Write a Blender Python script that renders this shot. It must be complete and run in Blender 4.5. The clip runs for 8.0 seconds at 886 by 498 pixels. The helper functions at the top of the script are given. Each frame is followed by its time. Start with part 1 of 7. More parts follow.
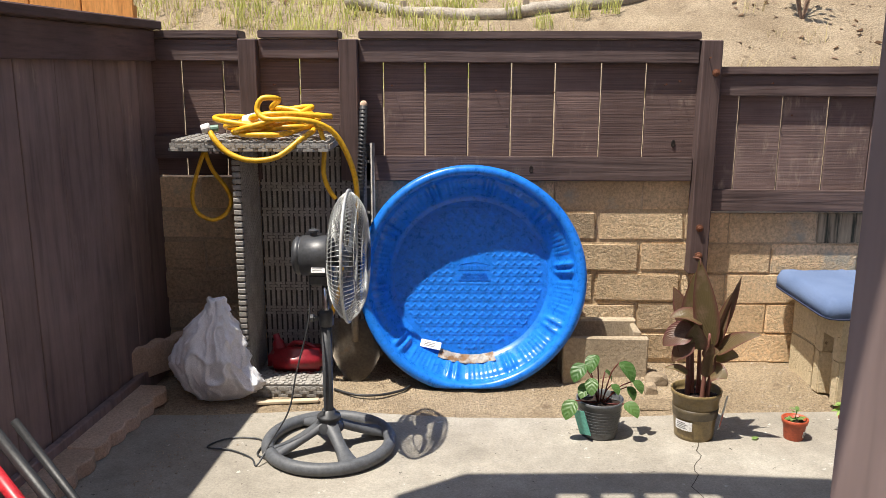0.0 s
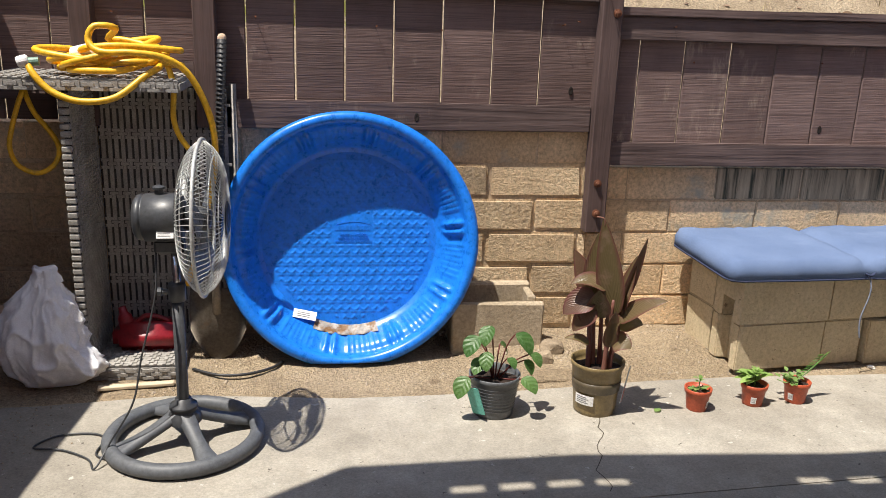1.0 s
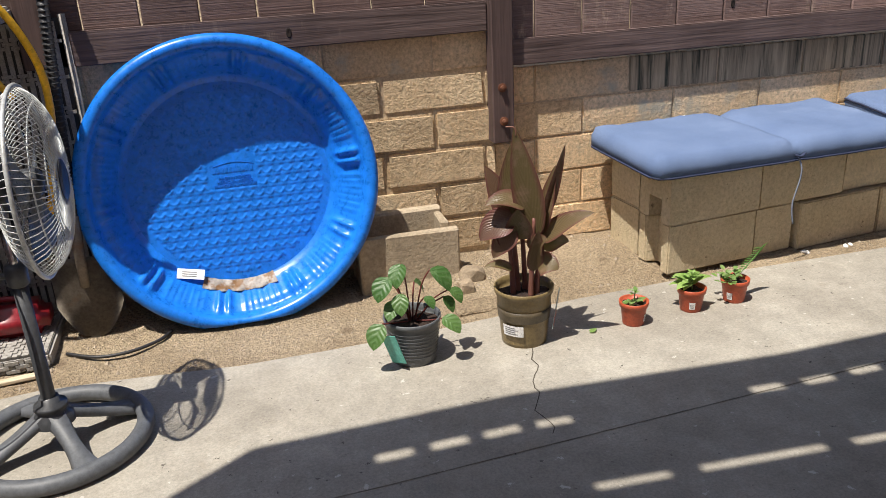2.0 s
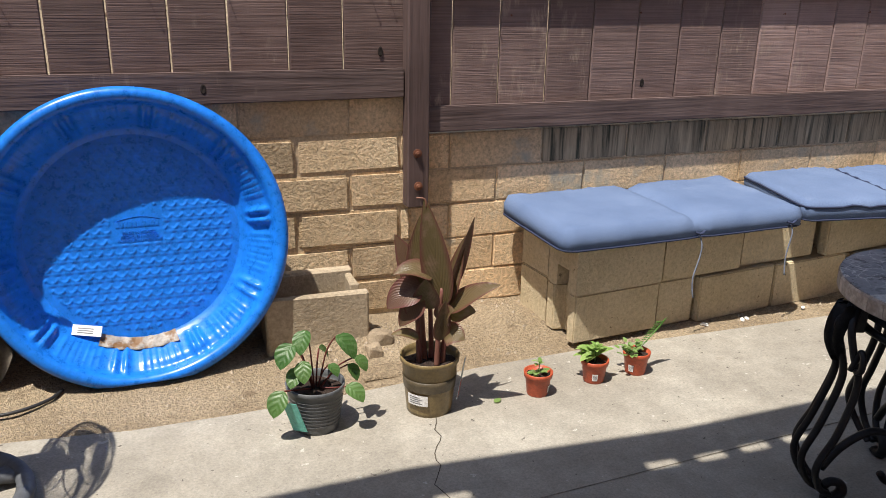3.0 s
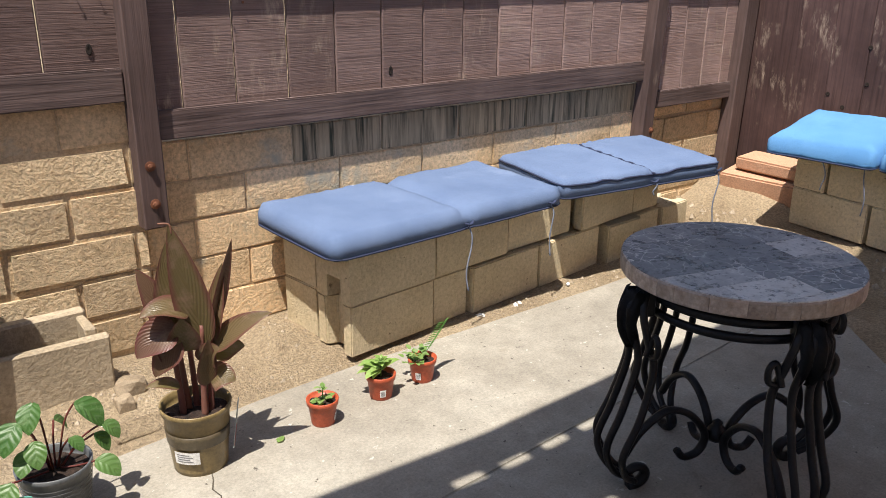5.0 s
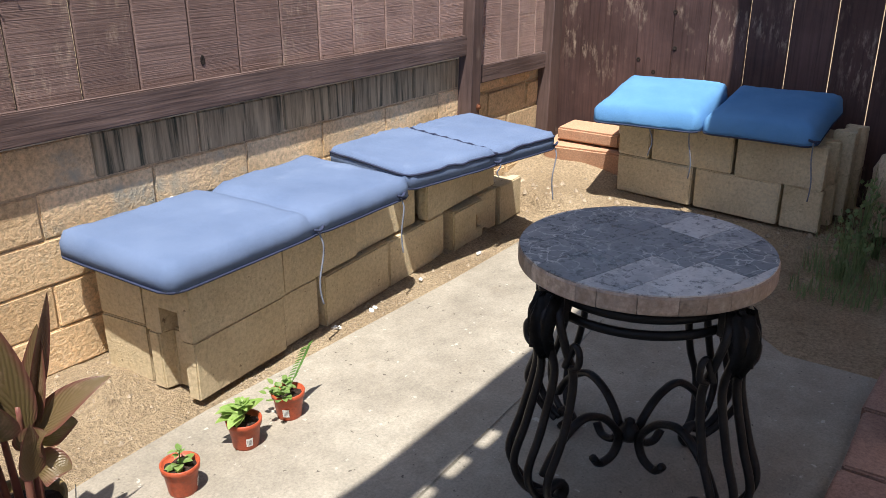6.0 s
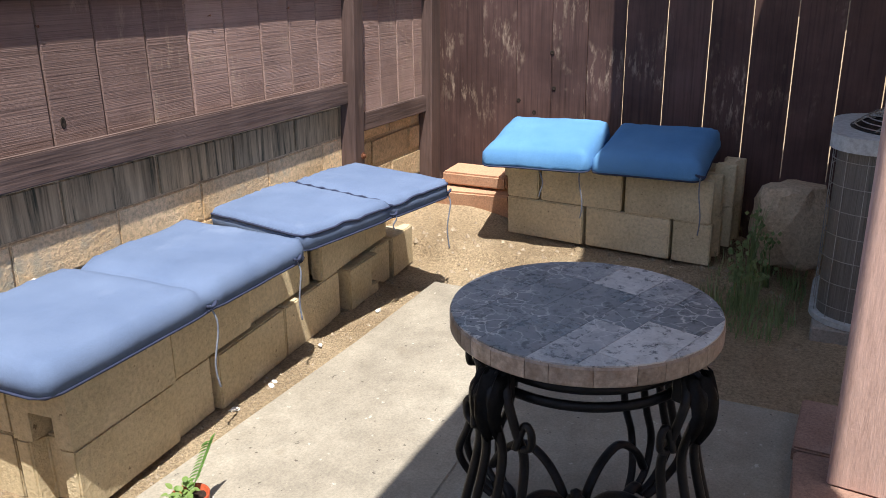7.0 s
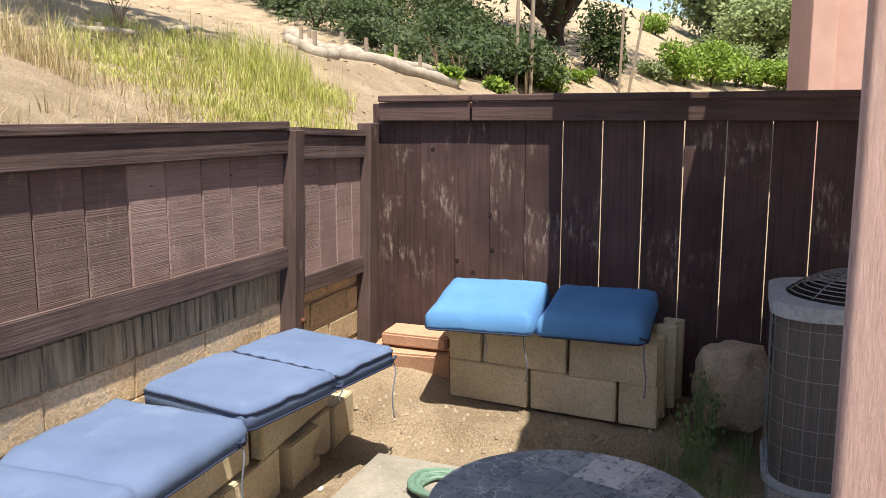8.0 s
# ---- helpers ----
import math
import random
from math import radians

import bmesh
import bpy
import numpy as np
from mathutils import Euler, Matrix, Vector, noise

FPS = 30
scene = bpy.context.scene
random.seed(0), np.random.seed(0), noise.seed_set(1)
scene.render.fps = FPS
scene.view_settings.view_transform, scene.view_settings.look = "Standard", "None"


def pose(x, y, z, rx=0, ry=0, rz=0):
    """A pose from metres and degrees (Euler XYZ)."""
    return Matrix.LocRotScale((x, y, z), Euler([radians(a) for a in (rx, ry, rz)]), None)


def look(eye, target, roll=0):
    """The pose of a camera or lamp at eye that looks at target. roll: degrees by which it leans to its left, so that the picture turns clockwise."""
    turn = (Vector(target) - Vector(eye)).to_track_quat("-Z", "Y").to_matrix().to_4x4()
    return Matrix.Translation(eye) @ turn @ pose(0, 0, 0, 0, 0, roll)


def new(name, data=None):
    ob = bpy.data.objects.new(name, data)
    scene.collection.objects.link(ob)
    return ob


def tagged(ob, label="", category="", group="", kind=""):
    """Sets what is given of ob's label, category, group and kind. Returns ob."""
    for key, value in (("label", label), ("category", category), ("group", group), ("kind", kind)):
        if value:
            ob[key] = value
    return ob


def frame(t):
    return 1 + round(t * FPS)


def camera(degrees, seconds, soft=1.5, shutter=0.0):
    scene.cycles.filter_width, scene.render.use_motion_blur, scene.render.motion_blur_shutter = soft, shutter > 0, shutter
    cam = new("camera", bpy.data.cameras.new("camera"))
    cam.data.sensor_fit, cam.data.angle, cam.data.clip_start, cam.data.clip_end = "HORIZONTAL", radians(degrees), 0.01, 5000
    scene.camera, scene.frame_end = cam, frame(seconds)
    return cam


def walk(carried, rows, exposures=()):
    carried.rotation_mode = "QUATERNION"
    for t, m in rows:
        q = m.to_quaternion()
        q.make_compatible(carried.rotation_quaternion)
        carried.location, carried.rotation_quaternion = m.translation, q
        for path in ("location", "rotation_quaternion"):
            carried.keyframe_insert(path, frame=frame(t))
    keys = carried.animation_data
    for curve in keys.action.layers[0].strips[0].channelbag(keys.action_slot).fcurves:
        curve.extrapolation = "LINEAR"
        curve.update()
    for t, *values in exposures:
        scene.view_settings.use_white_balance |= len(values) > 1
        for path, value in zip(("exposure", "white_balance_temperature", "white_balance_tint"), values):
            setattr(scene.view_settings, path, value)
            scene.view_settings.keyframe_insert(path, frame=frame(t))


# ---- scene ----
cam = camera(56.6, 8.0, soft=0.55)
PATH = [
    (0, (1.872, 5.367, 1.38), (1.859, 7.32, 0.948), 0.2),
    (0.5, (1.813, 5.539, 1.35), (1.937, 7.476, 0.868), 0.8),
    (1, (1.879, 5.756, 1.322), (2.161, 7.66, 0.78), 2.0),
    (1.5, (1.98, 5.943, 1.273), (2.277, 7.807, 0.612), -1.9),
    (2, (1.993, 6.088, 1.263), (2.454, 7.889, 0.525), -3.0),
    (2.2, (1.963, 6.132, 1.261), (2.513, 7.912, 0.534), -1.6),
    (3.3, (2.057, 6.093, 1.35), (2.735, 7.873, 0.739), 1.6),
    (3.5, (2.027, 6.111, 1.337), (2.747, 7.879, 0.74), 1.8),
    (4, (2.029, 6.127, 1.328), (2.867, 7.84, 0.724), 1.6),
    (4.5, (2.03, 6.219, 1.31), (3.037, 7.826, 0.674), 1.2),
    (5, (2.113, 6.38, 1.318), (3.295, 7.851, 0.655), 0.6),
    (5.2, (2.153, 6.462, 1.311), (3.409, 7.864, 0.637), 0.4),
    (6.5, (2.213, 6.888, 1.297), (3.837, 7.825, 0.601), -0.7),
    (7, (2.286, 6.97, 1.312), (3.991, 7.803, 0.679), -0.8),
    (7.5, (2.324, 7.043, 1.317), (4.106, 7.799, 0.816), -0.3),
    (8, (2.329, 7.119, 1.398), (4.186, 7.797, 1.096), 0.0),
]
walk(cam, [(t, look(eye, target, roll)) for t, eye, target, roll in PATH], exposures=[(0, 0.72, 6900, 10), (1, 0.66, 6850, 10), (2, 0.54, 6800, 10), (4, 0.60, 6800, 10), (5, 0.74, 6850, 10), (6.5, 0.84, 6800, 10), (8, 0.80, 7100, 10)])

# ---- daylight ----
SX, SY = 0.335, 0.20   # how far a shadow moves for each metre of height
SUN = Vector((-SX, -SY, 1.0)).normalized()
world = bpy.data.worlds.new("world")
scene.world = world
world.use_nodes = True
wn = world.node_tree
sky = wn.nodes.new("ShaderNodeTexSky")
sky.sky_type = "NISHITA"
sky.sun_disc = False
sky.sun_elevation = math.asin(SUN.z)
sky.sun_rotation = math.atan2(SUN.x, SUN.y)
wn.links.new(sky.outputs[0], wn.nodes["Background"].inputs[0])
wn.nodes["Background"].inputs[1].default_value = 0.125
sun = new("sun", bpy.data.lights.new("sun", "SUN"))
sun.data.energy, sun.data.angle, sun.data.color = 4.8, radians(0.55), (1.0, 0.965, 0.91)
sun.matrix_world = look(SUN * 20, (0, 0, 0))


# ---- materials ----
def node_mat(name):
    m = bpy.data.materials.new(name)
    m.use_nodes = True
    return m, m.node_tree.nodes, m.node_tree.links, m.node_tree.nodes["Principled BSDF"]


def mapped(n, l, scale, space="pos"):
    """World position plus a shift for each object, scaled."""
    mp = n.new("ShaderNodeMapping")
    mp.inputs["Scale"].default_value = scale
    if space == "pos":
        g = n.new("ShaderNodeNewGeometry")
        o = n.new("ShaderNodeObjectInfo")
        add = n.new("ShaderNodeVectorMath")
        sc = n.new("ShaderNodeVectorMath")
        sc.operation = "SCALE"
        sc.inputs[0].default_value = (7.3, 3.1, 5.7)
        l.new(o.outputs["Random"], sc.inputs["Scale"])
        l.new(g.outputs["Position"], add.inputs[0])
        l.new(sc.outputs[0], add.inputs[1])
        l.new(add.outputs[0], mp.inputs["Vector"])
    else:
        tc = n.new("ShaderNodeTexCoord")
        l.new(tc.outputs["Object"], mp.inputs["Vector"])
    return mp.outputs[0]


def tex(n, l, vec, scale, detail=4, rough=0.6):
    t = n.new("ShaderNodeTexNoise")
    t.inputs["Scale"].default_value = scale
    t.inputs["Detail"].default_value = detail
    t.inputs["Roughness"].default_value = rough
    l.new(vec, t.inputs["Vector"])
    return t.outputs["Fac"]


def ramp(n, l, fac, stops):
    r = n.new("ShaderNodeValToRGB")
    while len(r.color_ramp.elements) < len(stops):
        r.color_ramp.elements.new(0.5)
    for e, (p, c) in zip(r.color_ramp.elements, stops):
        e.position, e.color = p, (*c, 1) if len(c) == 3 else c
    l.new(fac, r.inputs[0])
    return r.outputs[0]


def mix(n, l, fac, a, b, mode="MIX"):
    x = n.new("ShaderNodeMix")
    x.data_type, x.blend_type = "RGBA", mode
    for i, v in ((0, fac), (6, a), (7, b)):
        if isinstance(v, (int, float)):
            x.inputs[i].default_value = v
        elif isinstance(v, tuple):
            x.inputs[i].default_value = (*v, 1)
        else:
            l.new(v, x.inputs[i])
    return x.outputs[2]


def bumped(n, l, p, height, strength, dist):
    b = n.new("ShaderNodeBump")
    b.inputs["Strength"].default_value, b.inputs["Distance"].default_value = strength, dist
    l.new(height, b.inputs["Height"])
    l.new(b.outputs[0], p.inputs["Normal"])


def surface(name, dark, light, scale=(1, 1, 1), coarse=4.0, fine=60.0, rough=0.85, bump=0.4, dist=0.004, spots=None, tone=0.25, metal=0.0, space="pos", spec=0.4, grain=0.55):
    """A surface with two scales of colour variation, a tone of its own for each piece, fine relief and optional stains (colour, scale, from, to)."""
    m, n, l, p = node_mat(name)
    v = mapped(n, l, scale, space)
    a, b = tex(n, l, v, coarse, 5), tex(n, l, v, fine, 4, 0.7)
    c = ramp(n, l, a, [(0.3, dark), (0.7, light)])
    c = mix(n, l, grain, c, ramp(n, l, b, [(0.28, (0.42, 0.42, 0.42)), (0.5, (1.0, 1.0, 1.0)), (0.72, (1.5, 1.5, 1.5))]), "MULTIPLY")
    if tone:
        o = n.new("ShaderNodeObjectInfo")
        c = mix(n, l, 1.0, c, ramp(n, l, o.outputs["Random"], [(0, (1 - tone,) * 3), (1, (1 + tone,) * 3)]), "MULTIPLY")
    if spots:
        colour, sc, lo, hi = spots
        s = tex(n, l, mapped(n, l, scale, space), sc, 6, 0.65)
        c = mix(n, l, ramp(n, l, s, [(lo, (0, 0, 0)), (hi, (1, 1, 1))]), c, colour)
    l.new(c, p.inputs["Base Color"])
    l.new(ramp(n, l, b, [(0.2, (rough - 0.08,) * 3), (0.8, (min(1, rough + 0.08),) * 3)]), p.inputs["Roughness"])
    p.inputs["Metallic"].default_value = metal
    p.inputs["Specular IOR Level"].default_value = spec
    if bump:
        bumped(n, l, p, b, bump, dist)
    return m


def painted(name, colour, rough=0.5, metal=0.0, vary=0.12, scale=30.0, bump=0.1, spec=0.5):
    lo, hi = tuple(c * (1 - vary) for c in colour), tuple(c * (1 + vary) for c in colour)
    return surface(name, lo, hi, coarse=scale / 6, fine=scale * 3, rough=rough, bump=bump, dist=0.001, tone=0.04, metal=metal, spec=spec)


def timber(name, dark, light, along, lines, scuff, tone=0.2, relief=0.9):
    """Stained rough-sawn wood: fine lines, broad fading, pale scuffs where the stain has worn off (how much, in streaks along an axis)."""
    m, n, l, p = node_mat(name)
    fine = mapped(n, l, tuple(2.2 if i == along else lines for i in range(3)))
    v = mapped(n, l, (1, 1, 1))
    a, b = tex(n, l, v, 3.0, 5, 0.6), tex(n, l, fine, 1.0, 3, 0.65)
    c = ramp(n, l, a, [(0.3, dark), (0.7, light)])
    c = mix(n, l, 0.7, c, ramp(n, l, b, [(0.30, (0.52,) * 3), (0.48, (1.0,) * 3), (0.70, (1.32,) * 3)]), "MULTIPLY")
    o = n.new("ShaderNodeObjectInfo")
    c = mix(n, l, 1.0, c, ramp(n, l, o.outputs["Random"], [(0, (1 - tone,) * 3), (1, (1 + tone,) * 3)]), "MULTIPLY")
    if scuff:
        worn = mix(n, l, 1.0, ramp(n, l, tex(n, l, mapped(n, l, (34, 34, 9)), 1.0, 6, 0.75), [(0.50, (0, 0, 0)), (0.66, (1, 1, 1))]), ramp(n, l, tex(n, l, v, 2.6, 4, 0.6), [(0.66 - scuff, (0, 0, 0)), (0.80 - scuff, (1, 1, 1))]), "MULTIPLY")
        c = mix(n, l, worn, c, (0.42, 0.33, 0.26))
    l.new(c, p.inputs["Base Color"])
    l.new(ramp(n, l, b, [(0.2, (0.58,) * 3), (0.8, (0.80,) * 3)]), p.inputs["Roughness"])
    p.inputs["Specular IOR Level"].default_value = 0.25
    bumped(n, l, p, b, relief, 0.003)
    return m


# boards show fine saw marks across their length; rails show grain along it
M_BOARD = timber("stained_board", (0.142, 0.094, 0.086), (0.235, 0.162, 0.147), 0, 280, 0.155, 0.10)
# extra scuffs are wear; the paler base paints in the sheen on these boards
M_BOARD_WORN_SHEEN = timber("worn_board_painted_sheen", (0.225, 0.15, 0.136), (0.37, 0.258, 0.232), 0, 280, 0.19, 0.10)
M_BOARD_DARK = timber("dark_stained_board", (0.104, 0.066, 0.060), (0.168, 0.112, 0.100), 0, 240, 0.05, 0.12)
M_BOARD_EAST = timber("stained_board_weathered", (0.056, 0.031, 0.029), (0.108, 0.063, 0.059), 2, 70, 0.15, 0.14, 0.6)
M_RAIL = timber("stained_rail", (0.088, 0.060, 0.056), (0.158, 0.112, 0.104), 0, 60, 0.03, 0.10, 1.0)
M_POST = timber("stained_post", (0.080, 0.052, 0.047), (0.128, 0.086, 0.079), 2, 60, 0.02, 0.08, 0.8)
M_BOARD_WEST = timber("stained_board_plain", (0.175, 0.125, 0.114), (0.25, 0.182, 0.168), 2, 22, 0.05, 0.14, 0.3)
M_SLUMP = surface("slump_block", (0.58, 0.415, 0.25), (0.78, 0.60, 0.39), (1, 1, 1), 5, 70, 0.92, 1.0, 0.022, ((0.38, 0.25, 0.145), 3.5, 0.58, 0.76), 0.14, grain=0.6)
M_BLOCK = surface("weathered_block", (0.60, 0.42, 0.245), (0.78, 0.58, 0.37), (1, 1, 1), 3.2, 75, 0.92, 0.9, 0.010, ((0.42, 0.375, 0.29), 4.5, 0.56, 0.68), 0.16, grain=0.65)
M_MORTAR = surface("mortar", (0.46, 0.34, 0.22), (0.60, 0.47, 0.32), (1, 1, 1), 8, 90, 0.95, 0.6, 0.006, None, 0)
M_STAINED = surface("stained_block", (0.26, 0.205, 0.135), (0.56, 0.43, 0.28), (34, 34, 1.6), 0.8, 3, 0.92, 0.5, 0.006, ((0.055, 0.055, 0.036), 1.3, 0.50, 0.66), 0.14)
M_CMU = surface("concrete_block", (0.50, 0.41, 0.265), (0.66, 0.56, 0.39), (1, 1, 1), 3, 75, 0.93, 1.0, 0.006, ((0.24, 0.185, 0.12), 38, 0.655, 0.70), 0.1, grain=0.4)


def concrete():
    """Old broom-finished slab: pale worn patches, dark damp stains, pits and grit."""
    m, n, l, p = node_mat("patio_concrete")
    v = mapped(n, l, (1, 1, 1))
    a, b, f = tex(n, l, v, 1.6, 6, 0.65), tex(n, l, v, 130, 4, 0.75), tex(n, l, v, 9, 6, 0.7)
    c = ramp(n, l, a, [(0.30, (0.228, 0.205, 0.170)), (0.55, (0.305, 0.280, 0.236)), (0.72, (0.365, 0.342, 0.293))])
    c = mix(n, l, 0.6, c, ramp(n, l, f, [(0.30, (0.72,) * 3), (0.52, (1.0,) * 3), (0.70, (1.22,) * 3)]), "MULTIPLY")
    c = mix(n, l, 0.45, c, ramp(n, l, b, [(0.28, (0.45,) * 3), (0.5, (1.0,) * 3), (0.72, (1.5,) * 3)]), "MULTIPLY")
    pits = ramp(n, l, tex(n, l, v, 38, 5, 0.6), [(0.672, (0, 0, 0)), (0.695, (1, 1, 1))])
    c = mix(n, l, pits, c, (0.12, 0.105, 0.09))
    chips = ramp(n, l, tex(n, l, mapped(n, l, (1.0, 1.0, 7.0)), 26, 5, 0.6), [(0.66, (0, 0, 0)), (0.70, (0.8, 0.8, 0.8))])
    c = mix(n, l, chips, c, (0.50, 0.48, 0.43))
    damp = ramp(n, l, tex(n, l, v, 3.1, 7, 0.75), [(0.62, (0, 0, 0)), (0.76, (0.55, 0.55, 0.55))])
    c = mix(n, l, damp, c, (0.19, 0.155, 0.115))
    l.new(c, p.inputs["Base Color"])
    l.new(ramp(n, l, b, [(0.2, (0.80,) * 3), (0.8, (0.96,) * 3)]), p.inputs["Roughness"])
    p.inputs["Specular IOR Level"].default_value = 0.35
    bumped(n, l, p, mix(n, l, 0.5, b, pits), 0.8, 0.003)
    return m


M_CONC = concrete()
M_SOIL = surface("dry_soil", (0.345, 0.257, 0.163), (0.54, 0.425, 0.288), (1, 1, 1), 2.5, 90, 0.97, 1.0, 0.03, ((0.25, 0.18, 0.115), 9, 0.60, 0.72), 0, grain=0.85)
M_GRAVEL = surface("gravel", (0.22, 0.17, 0.12), (0.50, 0.42, 0.32), (1, 1, 1), 40, 200, 0.95, 0.3, 0.002, None, 0)


# ---- mesh helpers ----
def data(name, bm, mat=None, smooth=False):
    me = bpy.data.meshes.new(name)
    bmesh.ops.recalc_face_normals(bm, faces=bm.faces[:])
    bm.to_mesh(me)
    bm.free()
    if smooth:
        for f in me.polygons:
            f.use_smooth = True
    if mat:
        me.materials.append(mat)
    return me


def part(name, bm, mat, parent, label="", smooth=False, m=None):
    """One mesh object under a thing or part; bm may be a bmesh or a shared mesh."""
    me = data(name, bm, mat, smooth) if isinstance(bm, bmesh.types.BMesh) else bm
    ob = new(name, me)
    ob.parent = parent
    if m is not None:
        ob.matrix_basis = m
    return tagged(ob, label) if label else ob


def thing(name, m, label, category, group="", kind=""):
    ob = new(name)
    ob.matrix_basis = m
    return tagged(ob, label, category, group, kind)


def solid(name, bm, mat, label, category, group="", kind="", smooth=False, m=None):
    ob = new(name, data(name, bm, mat, smooth) if isinstance(bm, bmesh.types.BMesh) else bm)
    if m is not None:
        ob.matrix_basis = m
    return tagged(ob, label, category, group, kind)


def box(x0, x1, y0, y1, z0, z1, bevel=0.0, bm=None, m=None, jitter=0.0, seg=1):
    bm = bm or bmesh.new()
    b2 = bmesh.new()
    bmesh.ops.create_cube(b2, size=1.0)
    for v in b2.verts:
        v.co = Vector((x0 + (v.co.x + 0.5) * (x1 - x0), y0 + (v.co.y + 0.5) * (y1 - y0), z0 + (v.co.z + 0.5) * (z1 - z0)))
        if jitter:
            v.co += Vector([random.uniform(-jitter, jitter) for _ in range(3)])
    if bevel:
        bmesh.ops.bevel(b2, geom=b2.edges[:] + b2.verts[:], offset=bevel, segments=seg, affect="EDGES")
    join(bm, b2, m)
    return bm


def join(bm, b2, m=None):
    vs = {}
    for v in b2.verts:
        vs[v] = bm.verts.new(m @ v.co if m else v.co)
    for f in b2.faces:
        try:
            bm.faces.new([vs[v] for v in f.verts])
        except ValueError:
            pass
    b2.free()


def tube(pts, r, seg=8, closed=False, bm=None, taper=None, flat=1.0):
    """A round bar along a line of points."""
    bm = bm or bmesh.new()
    pts = [Vector(p) for p in pts]
    n = len(pts)
    rings, prev = [], None
    for i, p in enumerate(pts):
        a = pts[(i - 1) % n] if closed or i else p
        b = pts[(i + 1) % n] if closed or i < n - 1 else p
        t = (b - a).normalized()
        if prev is None:
            u = t.orthogonal().normalized()
        else:
            u = (prev - t * prev.dot(t))
            u = u.normalized() if u.length > 1e-6 else t.orthogonal().normalized()
        prev = u
        w = t.cross(u)
        rr = r if taper is None else r * taper(i / max(1, n - 1))
        rings.append([bm.verts.new(p + u * (math.cos(k * math.tau / seg) * rr) + w * (math.sin(k * math.tau / seg) * rr * flat)) for k in range(seg)])
    for i in range(n if closed else n - 1):
        A, B = rings[i], rings[(i + 1) % n]
        for k in range(seg):
            bm.faces.new((A[k], A[(k + 1) % seg], B[(k + 1) % seg], B[k]))
    if not closed:
        bm.faces.new(rings[0][::-1])
        bm.faces.new(rings[-1])
    return bm


def spline(pts, per=8, closed=False):
    """Points along a smooth line through pts."""
    P = [Vector(p) for p in pts]
    n, out = len(P), []
    for i in range(n if closed else n - 1):
        p0 = P[(i - 1) % n] if closed or i else P[0]
        p1, p2 = P[i], P[(i + 1) % n]
        p3 = P[(i + 2) % n] if closed or i + 2 < n else P[-1]
        for k in range(per):
            t = k / per
            out.append(0.5 * ((2 * p1) + (p2 - p0) * t + (2 * p0 - 5 * p1 + 4 * p2 - p3) * t * t + (3 * p1 - p0 - 3 * p2 + p3) * t ** 3))
    if not closed:
        out.append(P[-1])
    return out


def lathe(profile, seg=32, bm=None, m=None, shape=None):
    """A turned form: (radius, height) from the bottom to the top."""
    bm = bm or bmesh.new()
    b2 = bmesh.new()
    rings = []
    for r, z in profile:
        if r < 1e-5:
            rings.append([b2.verts.new((0, 0, z))])
        else:
            rings.append([b2.verts.new(shape(r, z, k * math.tau / seg) if shape else (r * math.cos(k * math.tau / seg), r * math.sin(k * math.tau / seg), z)) for k in range(seg)])
    for A, B in zip(rings, rings[1:]):
        for k in range(seg):
            j = (k + 1) % seg
            if len(A) == 1 and len(B) > 1:
                b2.faces.new((A[0], B[j], B[k]))
            elif len(B) == 1 and len(A) > 1:
                b2.faces.new((A[k], A[j], B[0]))
            elif len(A) > 1:
                b2.faces.new((A[k], A[j], B[j], B[k]))
    join(bm, b2, m)
    return bm


def leaf(bm, base, way, length, width, droop=0.5, fold=0.25, n=6, up=Vector((0, 0, 1)), tip=0.55):
    """One leaf blade, creased along its midrib, that bends down towards its tip."""
    p, d = Vector(base), Vector(way).normalized()
    rows = []
    uv = bm.loops.layers.uv.verify()
    place = {}
    for i in range(n + 1):
        t = i / n
        s = d.cross(up)
        s = s.normalized() if s.length > 1e-4 else Vector((1, 0, 0))
        nrm = s.cross(d).normalized()
        w = width * 0.5 * (math.sin(math.pi * min(1, t ** tip * 0.98 + 0.02))) ** 0.8
        rows.append([bm.verts.new(p - s * w + nrm * w * fold), bm.verts.new(p), bm.verts.new(p + s * w + nrm * w * fold)])
        for k, v in enumerate(rows[-1]):
            place[v] = (k / 2, t)
        p = p + d * (length / n)
        d = (d + Vector((0, 0, -droop / n))).normalized()
    for a, b in zip(rows, rows[1:]):
        for k in (0, 1):
            f = bm.faces.new((a[k], a[k + 1], b[k + 1], b[k]))
            for q in f.loops:
                q[uv].uv = place[q.vert]


def rnd(a, b):
    return random.uniform(a, b)


